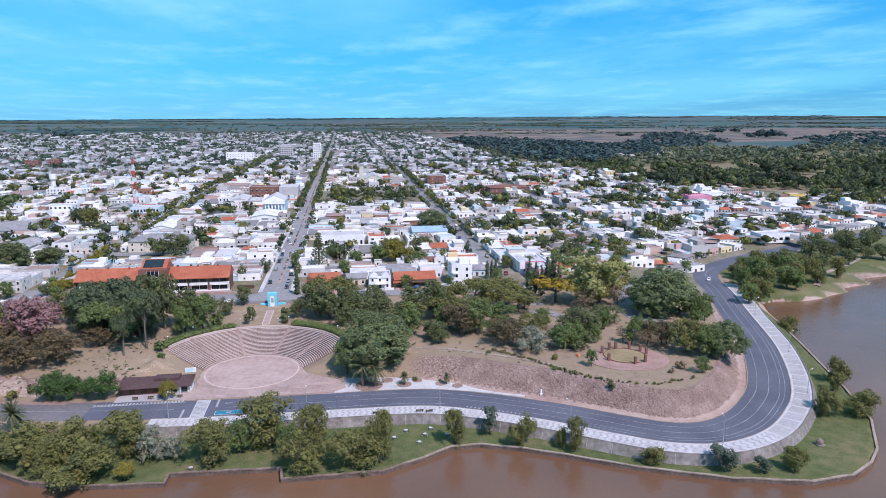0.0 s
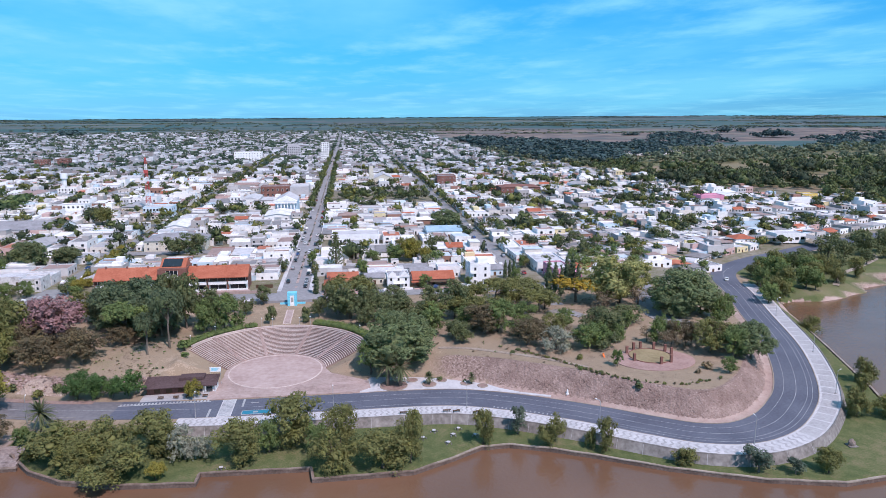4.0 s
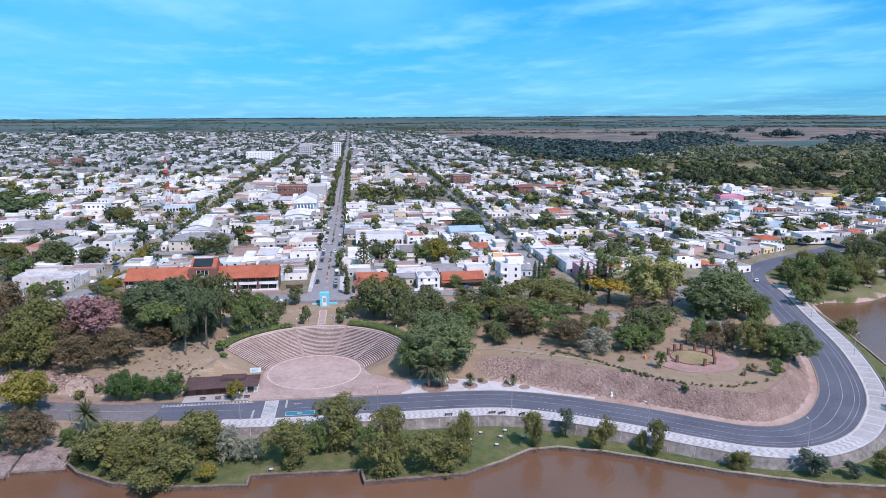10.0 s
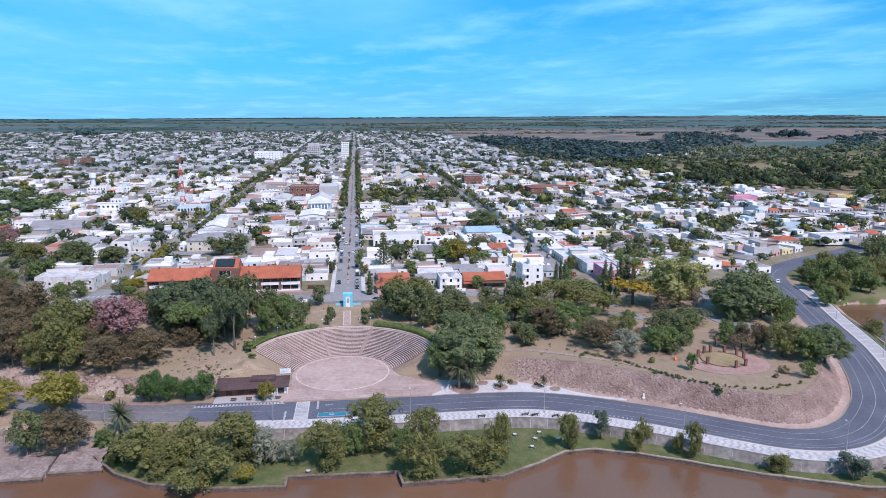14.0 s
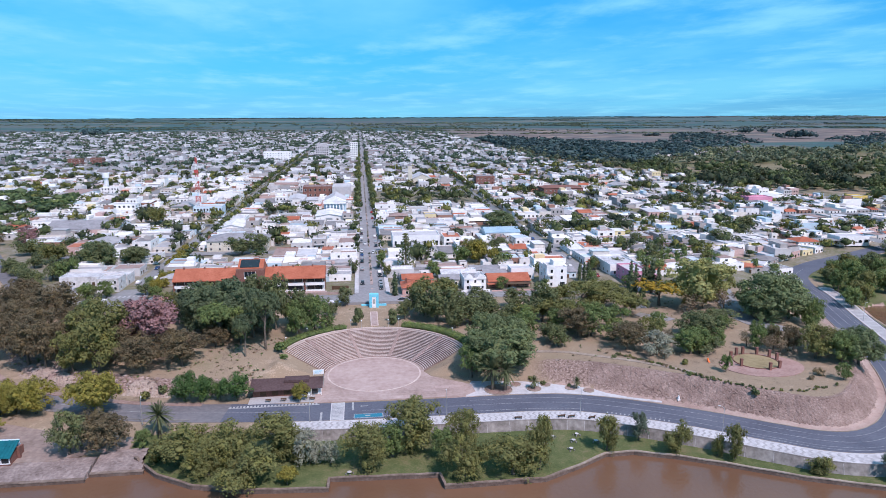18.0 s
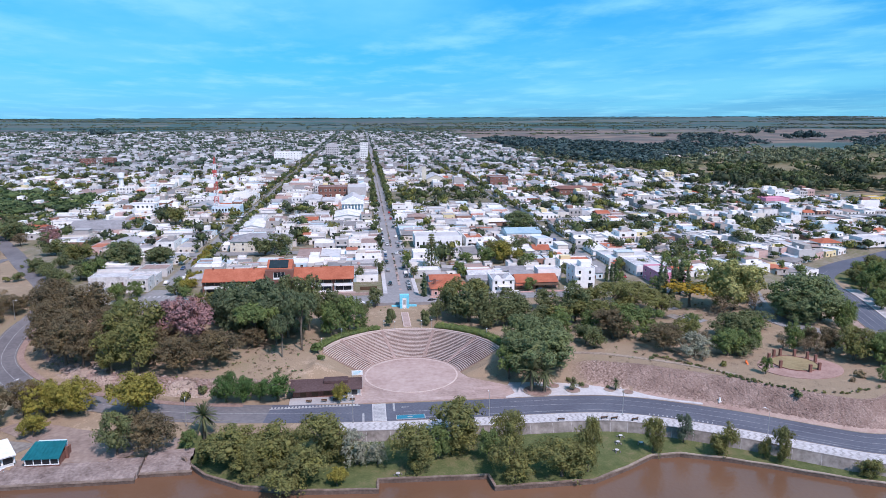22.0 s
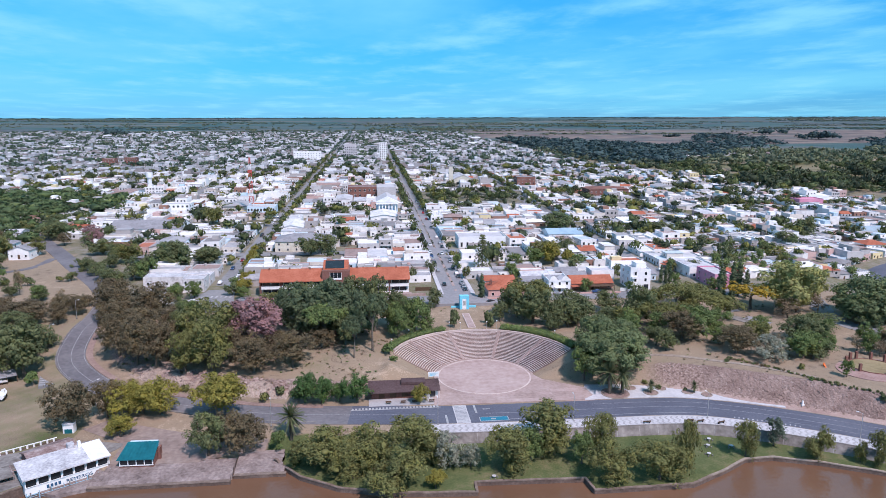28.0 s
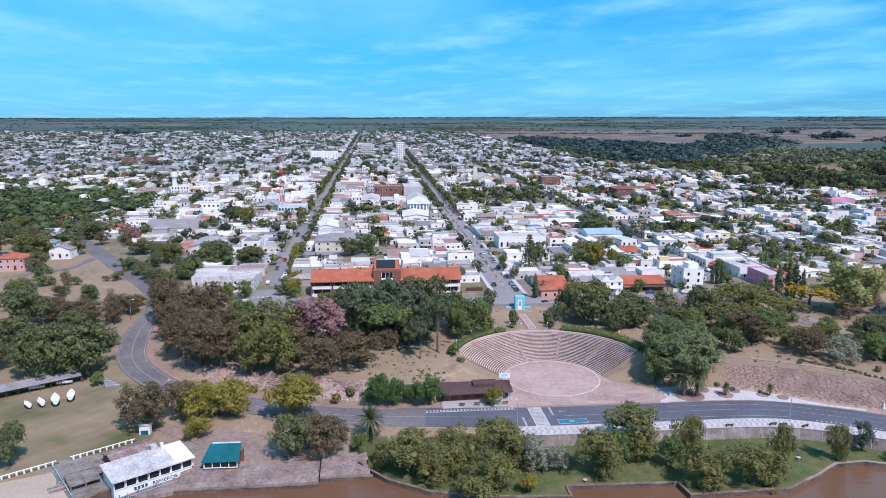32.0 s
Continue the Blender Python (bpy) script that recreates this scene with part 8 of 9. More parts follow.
# ---- the long hotel ----
hotel = thing("hotel", "long two-storey brick hotel with orange tile roof and white balconies", "hotel")
HZ = 7.8
for x0, x1 in ((-85.5, -59), (-47, -21)):
    body = part("wall", Geo().box(x0, 307, HZ - 1, x1, 318, HZ + 6.6), BRICK, hotel)
    part("roof", Geo().add([(x0 - 0.4, 304.6, HZ + 6.2), (x1 + 0.4, 304.6, HZ + 6.2), (x1 + 0.4, 312.5, HZ + 10.2), (x0 - 0.4, 312.5, HZ + 10.2), (x0 - 0.4, 319, HZ + 6.4), (x1 + 0.4, 319, HZ + 6.4), (x0 - 0.4, 304.6, HZ + 5.9), (x1 + 0.4, 304.6, HZ + 5.9)], [(0, 1, 2, 3), (3, 2, 5, 4), (6, 7, 1, 0), (6, 0, 3), (7, 2, 1), (3, 4, 6), (2, 7, 5)]), TILE, hotel, "orange clay tile roof")
    n = int((x1 - x0) / 7)
    w = (x1 - x0) / n
    part("lower_wall", Geo().box(x0, 306.94, HZ - 1, x1, 307.0, HZ + 2.7), WHITE, hotel, "white rendered ground storey")
    part("balcony_slab", Geo().box(x0, 305.6, HZ + 2.7, x1, 307, HZ + 3.9), WHITE, hotel, "white balcony parapet")
    part("terrace_wall", Geo().box(x0, 305.4, HZ - 1, x1, 305.7, HZ + 0.5), WHITE, hotel)
    for k in range(n):
        xa = x0 + k * w
        for lev in (0, 1):
            g = Geo().box(xa + 0.9, 306.9, HZ + 0.5 + 3.5 * lev, xa + w - 0.9, 307.1, HZ + 2.5 + 3.4 * lev, 1)
            for c in (0.9, w / 2, w - 0.98):
                g.box(xa + c - 0.04, 306.84, HZ + 0.5 + 3.5 * lev, xa + c + 0.08, 307.1, HZ + 2.5 + 3.4 * lev, 0)
            part("window", g, [WHITE, GLASS], hotel)
        part("pier", Geo().box(xa - 0.35, 305.6, HZ - 1, xa + 0.35, 307, HZ + 6.2), BRICK, hotel)
    for k in range(n):
        part("roof_vent", Geo().box(x0 + k * w + 3, 311.8, HZ + 9.6, x0 + k * w + 3.6, 312.4, HZ + 10.8), BRICK, hotel)
part("stair_tower", Geo().box(-59, 305.5, HZ - 1, -47, 318, HZ + 10.4), BRICK, hotel, "square brick stair tower")
part("tower_roof", Geo().add([(-58.6, 307.5, HZ + 10.5), (-47.5, 307.5, HZ + 10.5), (-47.5, 314, HZ + 13.6), (-58.6, 314, HZ + 13.6), (-58.6, 318, HZ + 10.4), (-47.5, 318, HZ + 10.4)], [(0, 1, 2, 3), (3, 2, 5, 4), (0, 3, 4), (1, 5, 2), (0, 4, 5, 1)]), TILE, hotel)
part("solar_panel", Geo().add([(-57.6, 308.2, HZ + 11.1), (-49.4, 308.2, HZ + 11.1), (-49.4, 313.2, HZ + 13.5), (-57.6, 313.2, HZ + 13.5), (-57.6, 308.2, HZ + 10.9), (-49.4, 308.2, HZ + 10.9), (-49.4, 313.2, HZ + 13.3), (-57.6, 313.2, HZ + 13.3)], [(0, 1, 2, 3), (4, 5, 1, 0), (5, 6, 2, 1), (7, 4, 0, 3)]), GLASS, hotel, "dark glass roof panels")
g = Geo().box(-55.5, 305.38, HZ + 7.2, -50.5, 305.6, HZ + 9.6, 1).box(-55.5, 305.3, HZ + 6.4, -50.5, 305.6, HZ + 7.2, 0)
for c in (-55.5, -53.85, -52.2, -50.6):
    g.box(c, 305.33, HZ + 7.2, c + 0.12, 305.6, HZ + 9.6, 0)
part("tower_window", g, [WHITE, GLASS], hotel, "tall framed stair window")
gar = thing("garden_wall", "low pink garden wall before the hotel", "wall")
part("wall", Geo().box(-92, 301, 6.4, -14, 301.4, 8.3), PINK_PAVE, gar)
part("fence", Geo().box(-18, 309, 6.8, -10.5, 309.2, 9.0), TIMBER, gar)
tagged(part("terrace", Geo().box(-40, 301.4, 6.4, -20, 305.4, 7.9), PINK_PAVE), "pink paved hotel terrace", "terrace", kind="structure")


# ---- front row east of the avenue ----
def simple(name, label, cat, x0, y0, x1, y1, z, h, wallm, roofm, style="flat", rows=1, cols=3, roofh=2.0, win=(0.9, 1.25)):
    ob = thing(name, label, cat)
    if style == "flat":
        t = 0.25
        g = Geo().box(x0, y0, z - 1, x1, y0 + t, z + h + 0.6).box(x0, y1 - t, z - 1, x1, y1, z + h + 0.6)
        g.box(x0, y0 + t, z - 1, x0 + t, y1 - t, z + h + 0.6).box(x1 - t, y0 + t, z - 1, x1, y1 - t, z + h + 0.6)
        part("wall", g, wallm, ob)
        part("roof", Geo().box(x0 + t, y0 + t, z + h - 0.3, x1 - t, y1 - t, z + h), roofm, ob)
    else:
        part("wall", Geo().box(x0, y0, z - 1, x1, y1, z + h), wallm, ob)
        if style == "hip":
            part("roof", Geo().hip(x0, y0, x1, y1, z + h, roofh), roofm, ob)
        elif style == "gable_y":
            c = (x0 + x1) / 2
            part("gable_wall", Geo().add([(x0, y0, z + h), (x1, y0, z + h), (c, y0, z + h + roofh), (x0, y1, z + h), (x1, y1, z + h), (c, y1, z + h + roofh)], [(0, 1, 2), (4, 3, 5)]), wallm, ob)
            part("roof", Geo().gable(x0, y0, x1, y1, z + h, roofh, along="y"), roofm, ob)
        else:
            c = (y0 + y1) / 2
            part("gable_wall", Geo().add([(x0, y0, z + h), (x0, y1, z + h), (x0, c, z + h + roofh), (x1, y0, z + h), (x1, y1, z + h), (x1, c, z + h + roofh)], [(0, 2, 1), (3, 4, 5)]), wallm, ob)
            part("roof", Geo().gable(x0, y0, x1, y1, z + h, roofh, along="x"), roofm, ob)
    for r in range(rows):
        for k in range(cols):
            x = x0 + (x1 - x0) * (k + 0.5) / cols
            zz = z + 1.0 + r * (h / rows)
            if r == 0 and k == cols // 2:
                door(ob, x, y0, z, 1.2, 2.3)
            else:
                window(ob, x, y0, zz, *win)
    for r in range(rows):
        for k in range(max(1, int((y1 - y0) / 6))):
            y = y0 + 3 + 6 * k
            if y < y1 - 1:
                window(ob, x0, y, z + 1.0 + r * (h / rows), *win, "w")
                window(ob, x1, y, z + 1.0 + r * (h / rows), *win, "e")
    return ob


PINKWALL = mat("magenta_pink_render", [(0.46, 0.17, 0.26), (0.58, 0.25, 0.35), (0.64, 0.32, 0.42)], small=0.9, bump=0.05)
ROSE = mat("rose_render", [(0.52, 0.30, 0.27), (0.62, 0.40, 0.36)], small=0.9, bump=0.05)
CREAM = mat("cream_render", [(0.48, 0.44, 0.36), (0.60, 0.56, 0.47), (0.66, 0.62, 0.54)], small=0.9, large=0.2, bump=0.05)
SLATE = mat("grey_sheet_roof", [(0.17, 0.165, 0.175), (0.25, 0.245, 0.26), (0.32, 0.31, 0.33)], small=0.9, large=0.2, bump=0.1)
BLUEROOF = mat("pale_blue_sheet", [(0.22, 0.33, 0.42), (0.30, 0.42, 0.51), (0.38, 0.49, 0.57)], small=0.9, large=0.2, rough=0.6, bump=0.1)
PALEBLUE = mat("pale_blue_render", [(0.46, 0.58, 0.66), (0.56, 0.68, 0.76)], small=0.9, bump=0.05)
YELLOWW = mat("ochre_render", [(0.55, 0.38, 0.10), (0.66, 0.48, 0.16)], small=0.9, bump=0.05)

h1 = simple("corner_house", "corner house with rose walls and orange tile roof", "house", 13, 296, 29, 308, 6.8, 3.6, ROSE, TILE, "hip", 1, 4, 2.6)
part("chimney", Geo().box(14.5, 301, 10, 15.4, 302, 13.6), BRICK, h1)
part("garden_wall", Geo().box(12, 292.5, 6, 30, 292.8, 7.9), ROSE, h1)
simple("white_house", "white two-gabled villa with grey roof", "house", 41, 301, 51, 314, 6.9, 5.4, WHITE, SLATE, "flat", 2, 3)
vil = bpy.data.objects["white_house"]
for x in (41.0, 46.4):
    part("gable", Geo().add([(x, 300.7, 12.2), (x + 4.4, 300.7, 12.2), (x + 3.4, 300.7, 14.0), (x + 2.2, 300.7, 14.9), (x + 1.0, 300.7, 14.0), (x, 301.0, 12.2), (x + 4.4, 301.0, 12.2), (x + 3.4, 301.0, 14.0), (x + 2.2, 301.0, 14.9), (x + 1.0, 301.0, 14.0)], [(0, 1, 2, 3, 4), (9, 8, 7, 6, 5), (1, 6, 7, 2), (2, 7, 8, 3), (3, 8, 9, 4), (4, 9, 5, 0)]), WHITE, vil, "curved white gable")
    part("gable_roof", Geo().gable(x + 0.2, 301.2, x + 4.2, 308, 12.3, 1.4, along="y", over=0.05), PALE, vil)
part("porch", Geo().box(43.6, 298.6, 9.6, 48.6, 301, 9.85).box(43.7, 298.7, 6.4, 44.0, 299.0, 9.6).box(48.2, 298.7, 6.4, 48.5, 299.0, 9.6), WHITE, vil)
part("front_wall", Geo().box(39, 296.8, 6.2, 52, 297.1, 8.4), WHITE, vil)
h2 = simple("tiled_house", "low house with wide orange tile roof and carport", "house", 53, 305, 72, 317, 7.0, 3.0, ROSE, TILE, "gable_x", 1, 5, 2.4)
part("carport", Geo().box(52, 301.5, 9.2, 59, 305, 9.4), TILE, h2)
simple("annex_house", "white annex house with flat roof", "house", 66, 317.5, 77, 326, 7.2, 5.2, WHITE, PALE, "flat", 1, 3)
h3 = simple("tall_white_house", "three-storey white corner house with roof terrace", "house", 79, 302, 88.5, 315, 7.0, 9.0, WHITE, PALE, "flat", 3, 2, win=(1.0, 1.4))
part("balcony", Geo().box(79.4, 301, 12.6, 81.8, 302, 13.4), WHITE, h3)
part("garden_wall", Geo().box(74, 300.4, 6.2, 79, 300.7, 8.6), WHITE, h3)
part("roof_parapet", Geo().box(79, 302, 16.6, 82.6, 302.25, 17.6).box(79, 302.25, 16.6, 79.25, 309, 17.6), WHITE, h3)
part("roof_room", Geo().box(83.5, 307, 16.0, 88.2, 313, 18.4), WHITE, h3)
part("entrance_arch", Geo().box(85.4, 301.9, 7, 87.6, 302.05, 9.6), GLASS, h3)
part("pergola", Geo().box(60, 301.2, 9.3, 72, 304.8, 9.45), TIMBER, h2, "dark timber carport roof")
for x in (60.2, 64, 68, 71.6):
    part("pergola_post", Geo().box(x, 301.3, 6.6, x + 0.2, 301.5, 9.3), TIMBER, h2)
part("front_wall", Geo().box(53, 297.0, 6.2, 73, 297.3, 7.9), ROSE, h2)
for x0, y0, x1, y1, wm, rm in [(31, 309, 40, 318, CREAM, SLATE), (53, 318.5, 64, 326, ROSE, SLATE), (33, 319, 46, 330, WHITE, OLDROOF), (90, 318, 98, 330, PALEBLUE, SLATE), (48, 327, 62, 336, WHITE, SLATE), (14, 312, 28, 322, WHITE, TILE)]:
    simple("back_house", "low house with a dark sheet roof behind the street front", "house", x0, y0, x1, y1, 7.1, 3.4, wm, rm, "gable_x", 1, 3, 1.3)
h4 = simple("pink_house", "two-storey magenta pink house", "house", 118, 300, 127, 318, 7.0, 6.4, PINKWALL, PALE, "flat", 2, 3)
part("wing", Geo().box(127, 304, 6, 133, 318, 11), PINKWALL, h4)
simple("grey_roof_house", "white house with a long pale blue roof", "house", 116, 321, 131, 345, 7.2, 5.0, WHITE, OLDROOF, "flat", 1, 3)
simple("gate_lodge", "small brick lodge with orange tile roof in the park", "house", 148, 291, 156, 299, 7.0, 3.0, BRICK, TILE, "hip", 1, 3, 2.4)
simple("chalet", "white riverside house with red tile roof", "house", 262, 392, 276, 404, 4.6, 3.2, WHITE, TILE, "hip", 1, 5, 2.2)
simple("corner_shop", "white modern corner shop with dark windows", "shop", 292, 396, 312, 408, 4.6, 4.6, WHITE, PALE, "flat", 1, 5, win=(2.4, 1.6))
simple("orange_villa", "coral pink two-storey villa with tile roof", "house", -247, 373, -234, 384, 7.0, 6.0, ROSE, TILE, "hip", 2, 4, 2.0)
simple("white_villa", "white gabled villa above the grass slope", "house", -235, 402, -224, 416, 7.0, 4.6, WHITE, SLATE, "gable_y", 1, 3, 2.2)
FLAKE = mat("flaking_render", [(0.34, 0.32, 0.32), (0.58, 0.56, 0.56), (0.72, 0.71, 0.71)], small=1.1, large=0.35, bump=0.1)
simple("terrace_house", "long white flat-roofed house row at the street corner", "house", -141, 327, -111.5, 338, 7.4, 4.2, FLAKE, OLDROOF, "flat", 1, 7)
simple("corner_store", "old two-storey white corner store with flaking render", "shop", -121, 316, -111.5, 326, 7.4, 5.6, FLAKE, OLDROOF, "flat", 2, 3)
simple("balcony_house", "white two-storey house with grey hipped roof on the hill", "house", -252, 414, -238, 424, 7.2, 6.0, WHITE, SLATE, "hip", 2, 4, 1.8)
simple("hill_house", "low white house among trees on the hill", "house", -272, 462, -256, 474, 7.3, 4.4, WHITE, OLDROOF, "gable_x", 1, 4, 1.6)
simple("cream_villa", "cream mansion with grey hipped roof", "house", -92, 404, -58, 424, 7.5, 6.2, CREAM, SLATE, "hip", 2, 7, 3.2)
simple("courtyard_house", "large white classical house with arched windows", "house", 14, 406, 42, 424, 7.5, 6.4, WHITE, PALE, "flat", 1, 8, win=(1.2, 2.6))
simple("blue_roof_hall", "hall with a shallow blue sheet roof", "hall", 73, 424, 95, 442, 7.5, 4.5, WHITE, BLUEROOF, "gable_x", 1, 4, 2.2)
simple("warehouse", "long warehouse with dark grey pitched roof", "warehouse", -205, 468, -160, 492, 7.5, 4.6, WHITE, SLATE, "gable_x", 1, 8, 4.2)
simple("school", "white two-storey school block with dark windows", "school", -196, 556, -176, 570, 7.5, 9.0, WHITE, PALE, "flat", 3, 6, win=(1.4, 1.5))
simple("pale_blue_block", "pale blue two-storey civic block", "office", -131, 546, -110, 562, 7.5, 7.6, PALEBLUE, PALE, "flat", 2, 9, win=(1.3, 1.8))
simple("red_brick_block", "large red brick hall by the avenue", "office", -58, 668, -31, 688, 7.5, 9.5, BRICK, RUST, "flat", 2, 6, win=(1.6, 2.0))
simple("white_block", "big plain white commercial block", "office", -30.5, 664, -13, 696, 7.5, 9.5, PALE, PALE, "flat", 1, 3)
simple("brick_school", "wide brick building with tiled roof", "school", 168, 640, 206, 664, 7.5, 8.5, BRICK, BRICK, "hip", 2, 9, 2.0)
simple("brick_corner", "dark red brick corner building", "office", 119, 736, 139, 754, 7.5, 11.5, BRICK, SLATE, "flat", 3, 5)
simple("theatre_hall", "ochre painted corner building", "shop", 420, 556, 434, 566, 7.5, 7, YELLOWW, PALE, "flat", 2, 4)
simple("pink_shed", "long pink painted street hall", "hall", 330, 566, 352, 580, 7.5, 6, PINKWALL, PINKWALL, "flat", 1, 5)
simple("turquoise_house", "turquoise painted two-storey house", "house", 190, 428, 202, 440, 6.6, 6.4, PALEBLUE, PALE, "flat", 2, 3)
simple("white_hotel", "distant white apartment block", "apartment block", -163, 1195, -118, 1212, 7.5, 15, WHITE, PALE, "flat", 4, 10)
simple("brick_flats", "distant brick apartment block", "apartment block", -430, 1086, -412, 1100, 7.5, 12, BRICK, PALE, "flat", 4, 5)
simple("brick_flats", "distant brick apartment block", "apartment block", -396, 1080, -380, 1094, 7.5, 13.5, BRICK, PALE, "flat", 4, 5)
simple("apartment_tower", "tall white apartment tower on the avenue", "tower block", -20, 1180, -7, 1196, 7.5, 30, WHITE, PALE, "flat", 10, 4, win=(1.4, 1.5))
t2 = simple("apartment_block", "tall white apartment block with a wide top", "tower block", -80, 1240, -58, 1258, 7.5, 22, PALE, PALE, "flat", 7, 6, win=(1.8, 1.6))
part("roof_house", Geo().box(-78, 1242, 29.5, -60, 1256, 34), PALE, t2)

# the classical theatre with its colonnade
th = thing("town_theatre", "white classical theatre with columns and a triangular pediment", "theatre")
X0T, X1T, YT, ZT = -32.5, -16.0, 545, 7.5
part("wall", Geo().box(X0T, YT + 3, ZT - 1, X1T, YT + 33, ZT + 10.6), PALEBLUE, th, "pale blue side walls")
part("floor", Geo().box(X0T, YT - 1.5, ZT - 1, X1T, YT + 3, ZT + 1.0), WHITE, th)
part("entablature", Geo().box(X0T - 0.4, YT - 0.6, ZT + 9.0, X1T + 0.4, YT + 3, ZT + 10.8), WHITE, th)
cx = (X0T + X1T) / 2
part("pediment", Geo().add([(X0T - 0.6, YT - 0.8, ZT + 10.8), (X1T + 0.6, YT - 0.8, ZT + 10.8), (cx, YT - 0.8, ZT + 14.9), (X0T - 0.6, YT + 3.2, ZT + 10.8), (X1T + 0.6, YT + 3.2, ZT + 10.8), (cx, YT + 3.2, ZT + 14.9)], [(0, 1, 2), (4, 3, 5), (0, 2, 5, 3), (1, 4, 5, 2), (0, 3, 4, 1)]), WHITE, th)
part("roof", Geo().gable(X0T, YT + 3.2, X1T, YT + 33, ZT + 10.6, 4.2, along="y"), PALE, th)
for k in range(6):
    x = X0T + 2 + (X1T - X0T - 4) * k / 5
    part("column", Geo().tube([(x, YT + 0.6, ZT + 0.9), (x, YT + 0.6, ZT + 5), (x, YT + 0.6, ZT + 9.1)], [0.52, 0.50, 0.42], 12), WHITE, th, smooth=True)
for k in range(5):
    x = X0T + 4.3 + (X1T - X0T - 8.6) * k / 4
    part("window", Geo().box(x - 0.45, YT + 2.9, ZT + 1.2, x + 0.45, YT + 3.02, ZT + 6.5), PALEBLUE, th)

# church with a tower
ch = thing("church", "cream church with a slim bell tower", "church")
part("nave", Geo().box(52, 745, 6, 72, 780, 17), CREAM, ch)
part("roof", Geo().gable(52, 745, 72, 780, 17, 4.5, along="y"), OLDROOF, ch)
part("gable_wall", Geo().add([(52, 745, 17), (72, 745, 17), (62, 745, 21.5)], [(0, 1, 2)]), CREAM, ch)
part("tower", Geo().box(46.8, 744, 6, 51.2, 748.6, 27), CREAM, ch)
part("belfry", Geo().box(47.1, 744.4, 27, 50.9, 748.2, 30.5), CREAM, ch)
part("spire", Geo().hip(47.1, 744.4, 50.9, 748.2, 30.5, 3.2, over=0.2), SLATE, ch)
for k in range(3):
    part("window", Geo().box(55.5 + 5 * k, 744.9, 9, 57.5 + 5 * k, 745.1, 14), GLASS, ch)

# red and white lattice mast
mast = thing("radio_mast", "red and white lattice radio mast", "mast", m=pose(-129, 556, 7.5))
for k in range(9):
    z0, z1 = k * 5.0, k * 5.0 + 5.0
    w0, w1 = 1.9 - 0.16 * k, 1.9 - 0.16 * (k + 1)
    g = Geo()
    cor = [(1, 1), (-1, 1), (-1, -1), (1, -1)]
    for j in range(4):
        a, b = cor[j], cor[(j + 1) % 4]
        g.tube([(a[0] * w0, a[1] * w0, z0), (a[0] * w1, a[1] * w1, z1)], [0.17, 0.15], 4)
        g.tube([(a[0] * w0, a[1] * w0, z0), (b[0] * w1, b[1] * w1, z1)], [0.11, 0.11], 4)
        g.tube([(b[0] * w0, b[1] * w0, z0), (a[0] * w1, a[1] * w1, z1)], [0.11, 0.11], 4)
        g.tube([(a[0] * w1, a[1] * w1, z1), (b[0] * w1, b[1] * w1, z1)], [0.11, 0.11], 4)
    part("mast_section", g, MAST_RED if k % 2 == 0 or k == 4 else MAST_WHITE, mast)
part("antenna_drum", Geo().tube([(1.2, -1.2, 26), (1.2, -1.9, 26)], [0.9, 0.9], 12), MAST_RED, mast)
part("antenna_panel", Geo().box(-1.6, -1.4, 33, 1.6, -1.1, 35.5), MAST_RED, mast)
am = thing("antenna", "thin grey distant antenna mast", "mast")
part("pole", Geo().tube([(41, 900, 7), (41, 900, 47)], [0.5, 0.2], 6), METAL, am)
wt = thing("water_tower", "white concrete water tower above the roofs", "water tower")
part("shaft", Geo().tube([(-262, 748, 7), (-262, 748, 21)], [2.4, 2.2], 12), WHITE, wt)
part("tank", Geo().disc(-262, 748, 21, 26, 3.4, 16), WHITE, wt)

# ---- river club ----
club = thing("rowing_club", "white two-storey club house with blue balcony over the river", "club house", m=pose(-113.2, 171.9, -1.2, 0, 0, 35.5) @ Matrix.Diagonal((0.83, 1.0, 1.0, 1)))
part("basement", Geo().box(-11, -3.4, -3.2, 11, 4.5, -1.3), QUAY, club)
part("wall", Geo().box(-11, -3.4, -1.3, 11, 4.5, 3.2), WHITE, club)
part("new_sheet", Geo().add([(6.2, -4.6, 3.41), (11.62, -4.6, 3.41), (11.62, 5.2, 4.11), (6.2, 5.2, 4.11), (6.2, -4.6, 3.43), (11.62, -4.6, 3.43), (11.62, 5.2, 4.13), (6.2, 5.2, 4.13)], [(4, 5, 6, 7), (0, 1, 5, 4), (3, 0, 4, 7)]), WHITE, club, "newer white roof sheets")
part("roof", Geo().add([(-11.6, -4.6, 3.1), (11.6, -4.6, 3.1), (11.6, 5.2, 3.8), (-11.6, 5.2, 3.8), (-11.6, -4.6, 3.4), (11.6, -4.6, 3.4), (11.6, 5.2, 4.1), (-11.6, 5.2, 4.1)], [(3, 2, 1, 0), (4, 5, 6, 7), (0, 1, 5, 4), (1, 2, 6, 5), (2, 3, 7, 6), (3, 0, 4, 7)]), OLDROOF, club, "weathered white sheet roof")
for k in range(7):
    x = -10.7 + 3.15 * k
    wd = part("window", Geo().box(x, -3.5, 1.0, x + 2.6, -3.36, 2.9), GLASS, club)
    part("sill", Geo().box(x - 0.1, -3.62, 0.88, x + 2.7, -3.36, 1.0), WHITE, wd)
part("window", Geo().box(10.95, -2.2, 1.0, 11.1, 2.5, 2.7), GLASS, club)
part("balcony", Geo().box(-11, -4.9, -2.3, 11, -3.4, -2.1), CONCRETE, club)
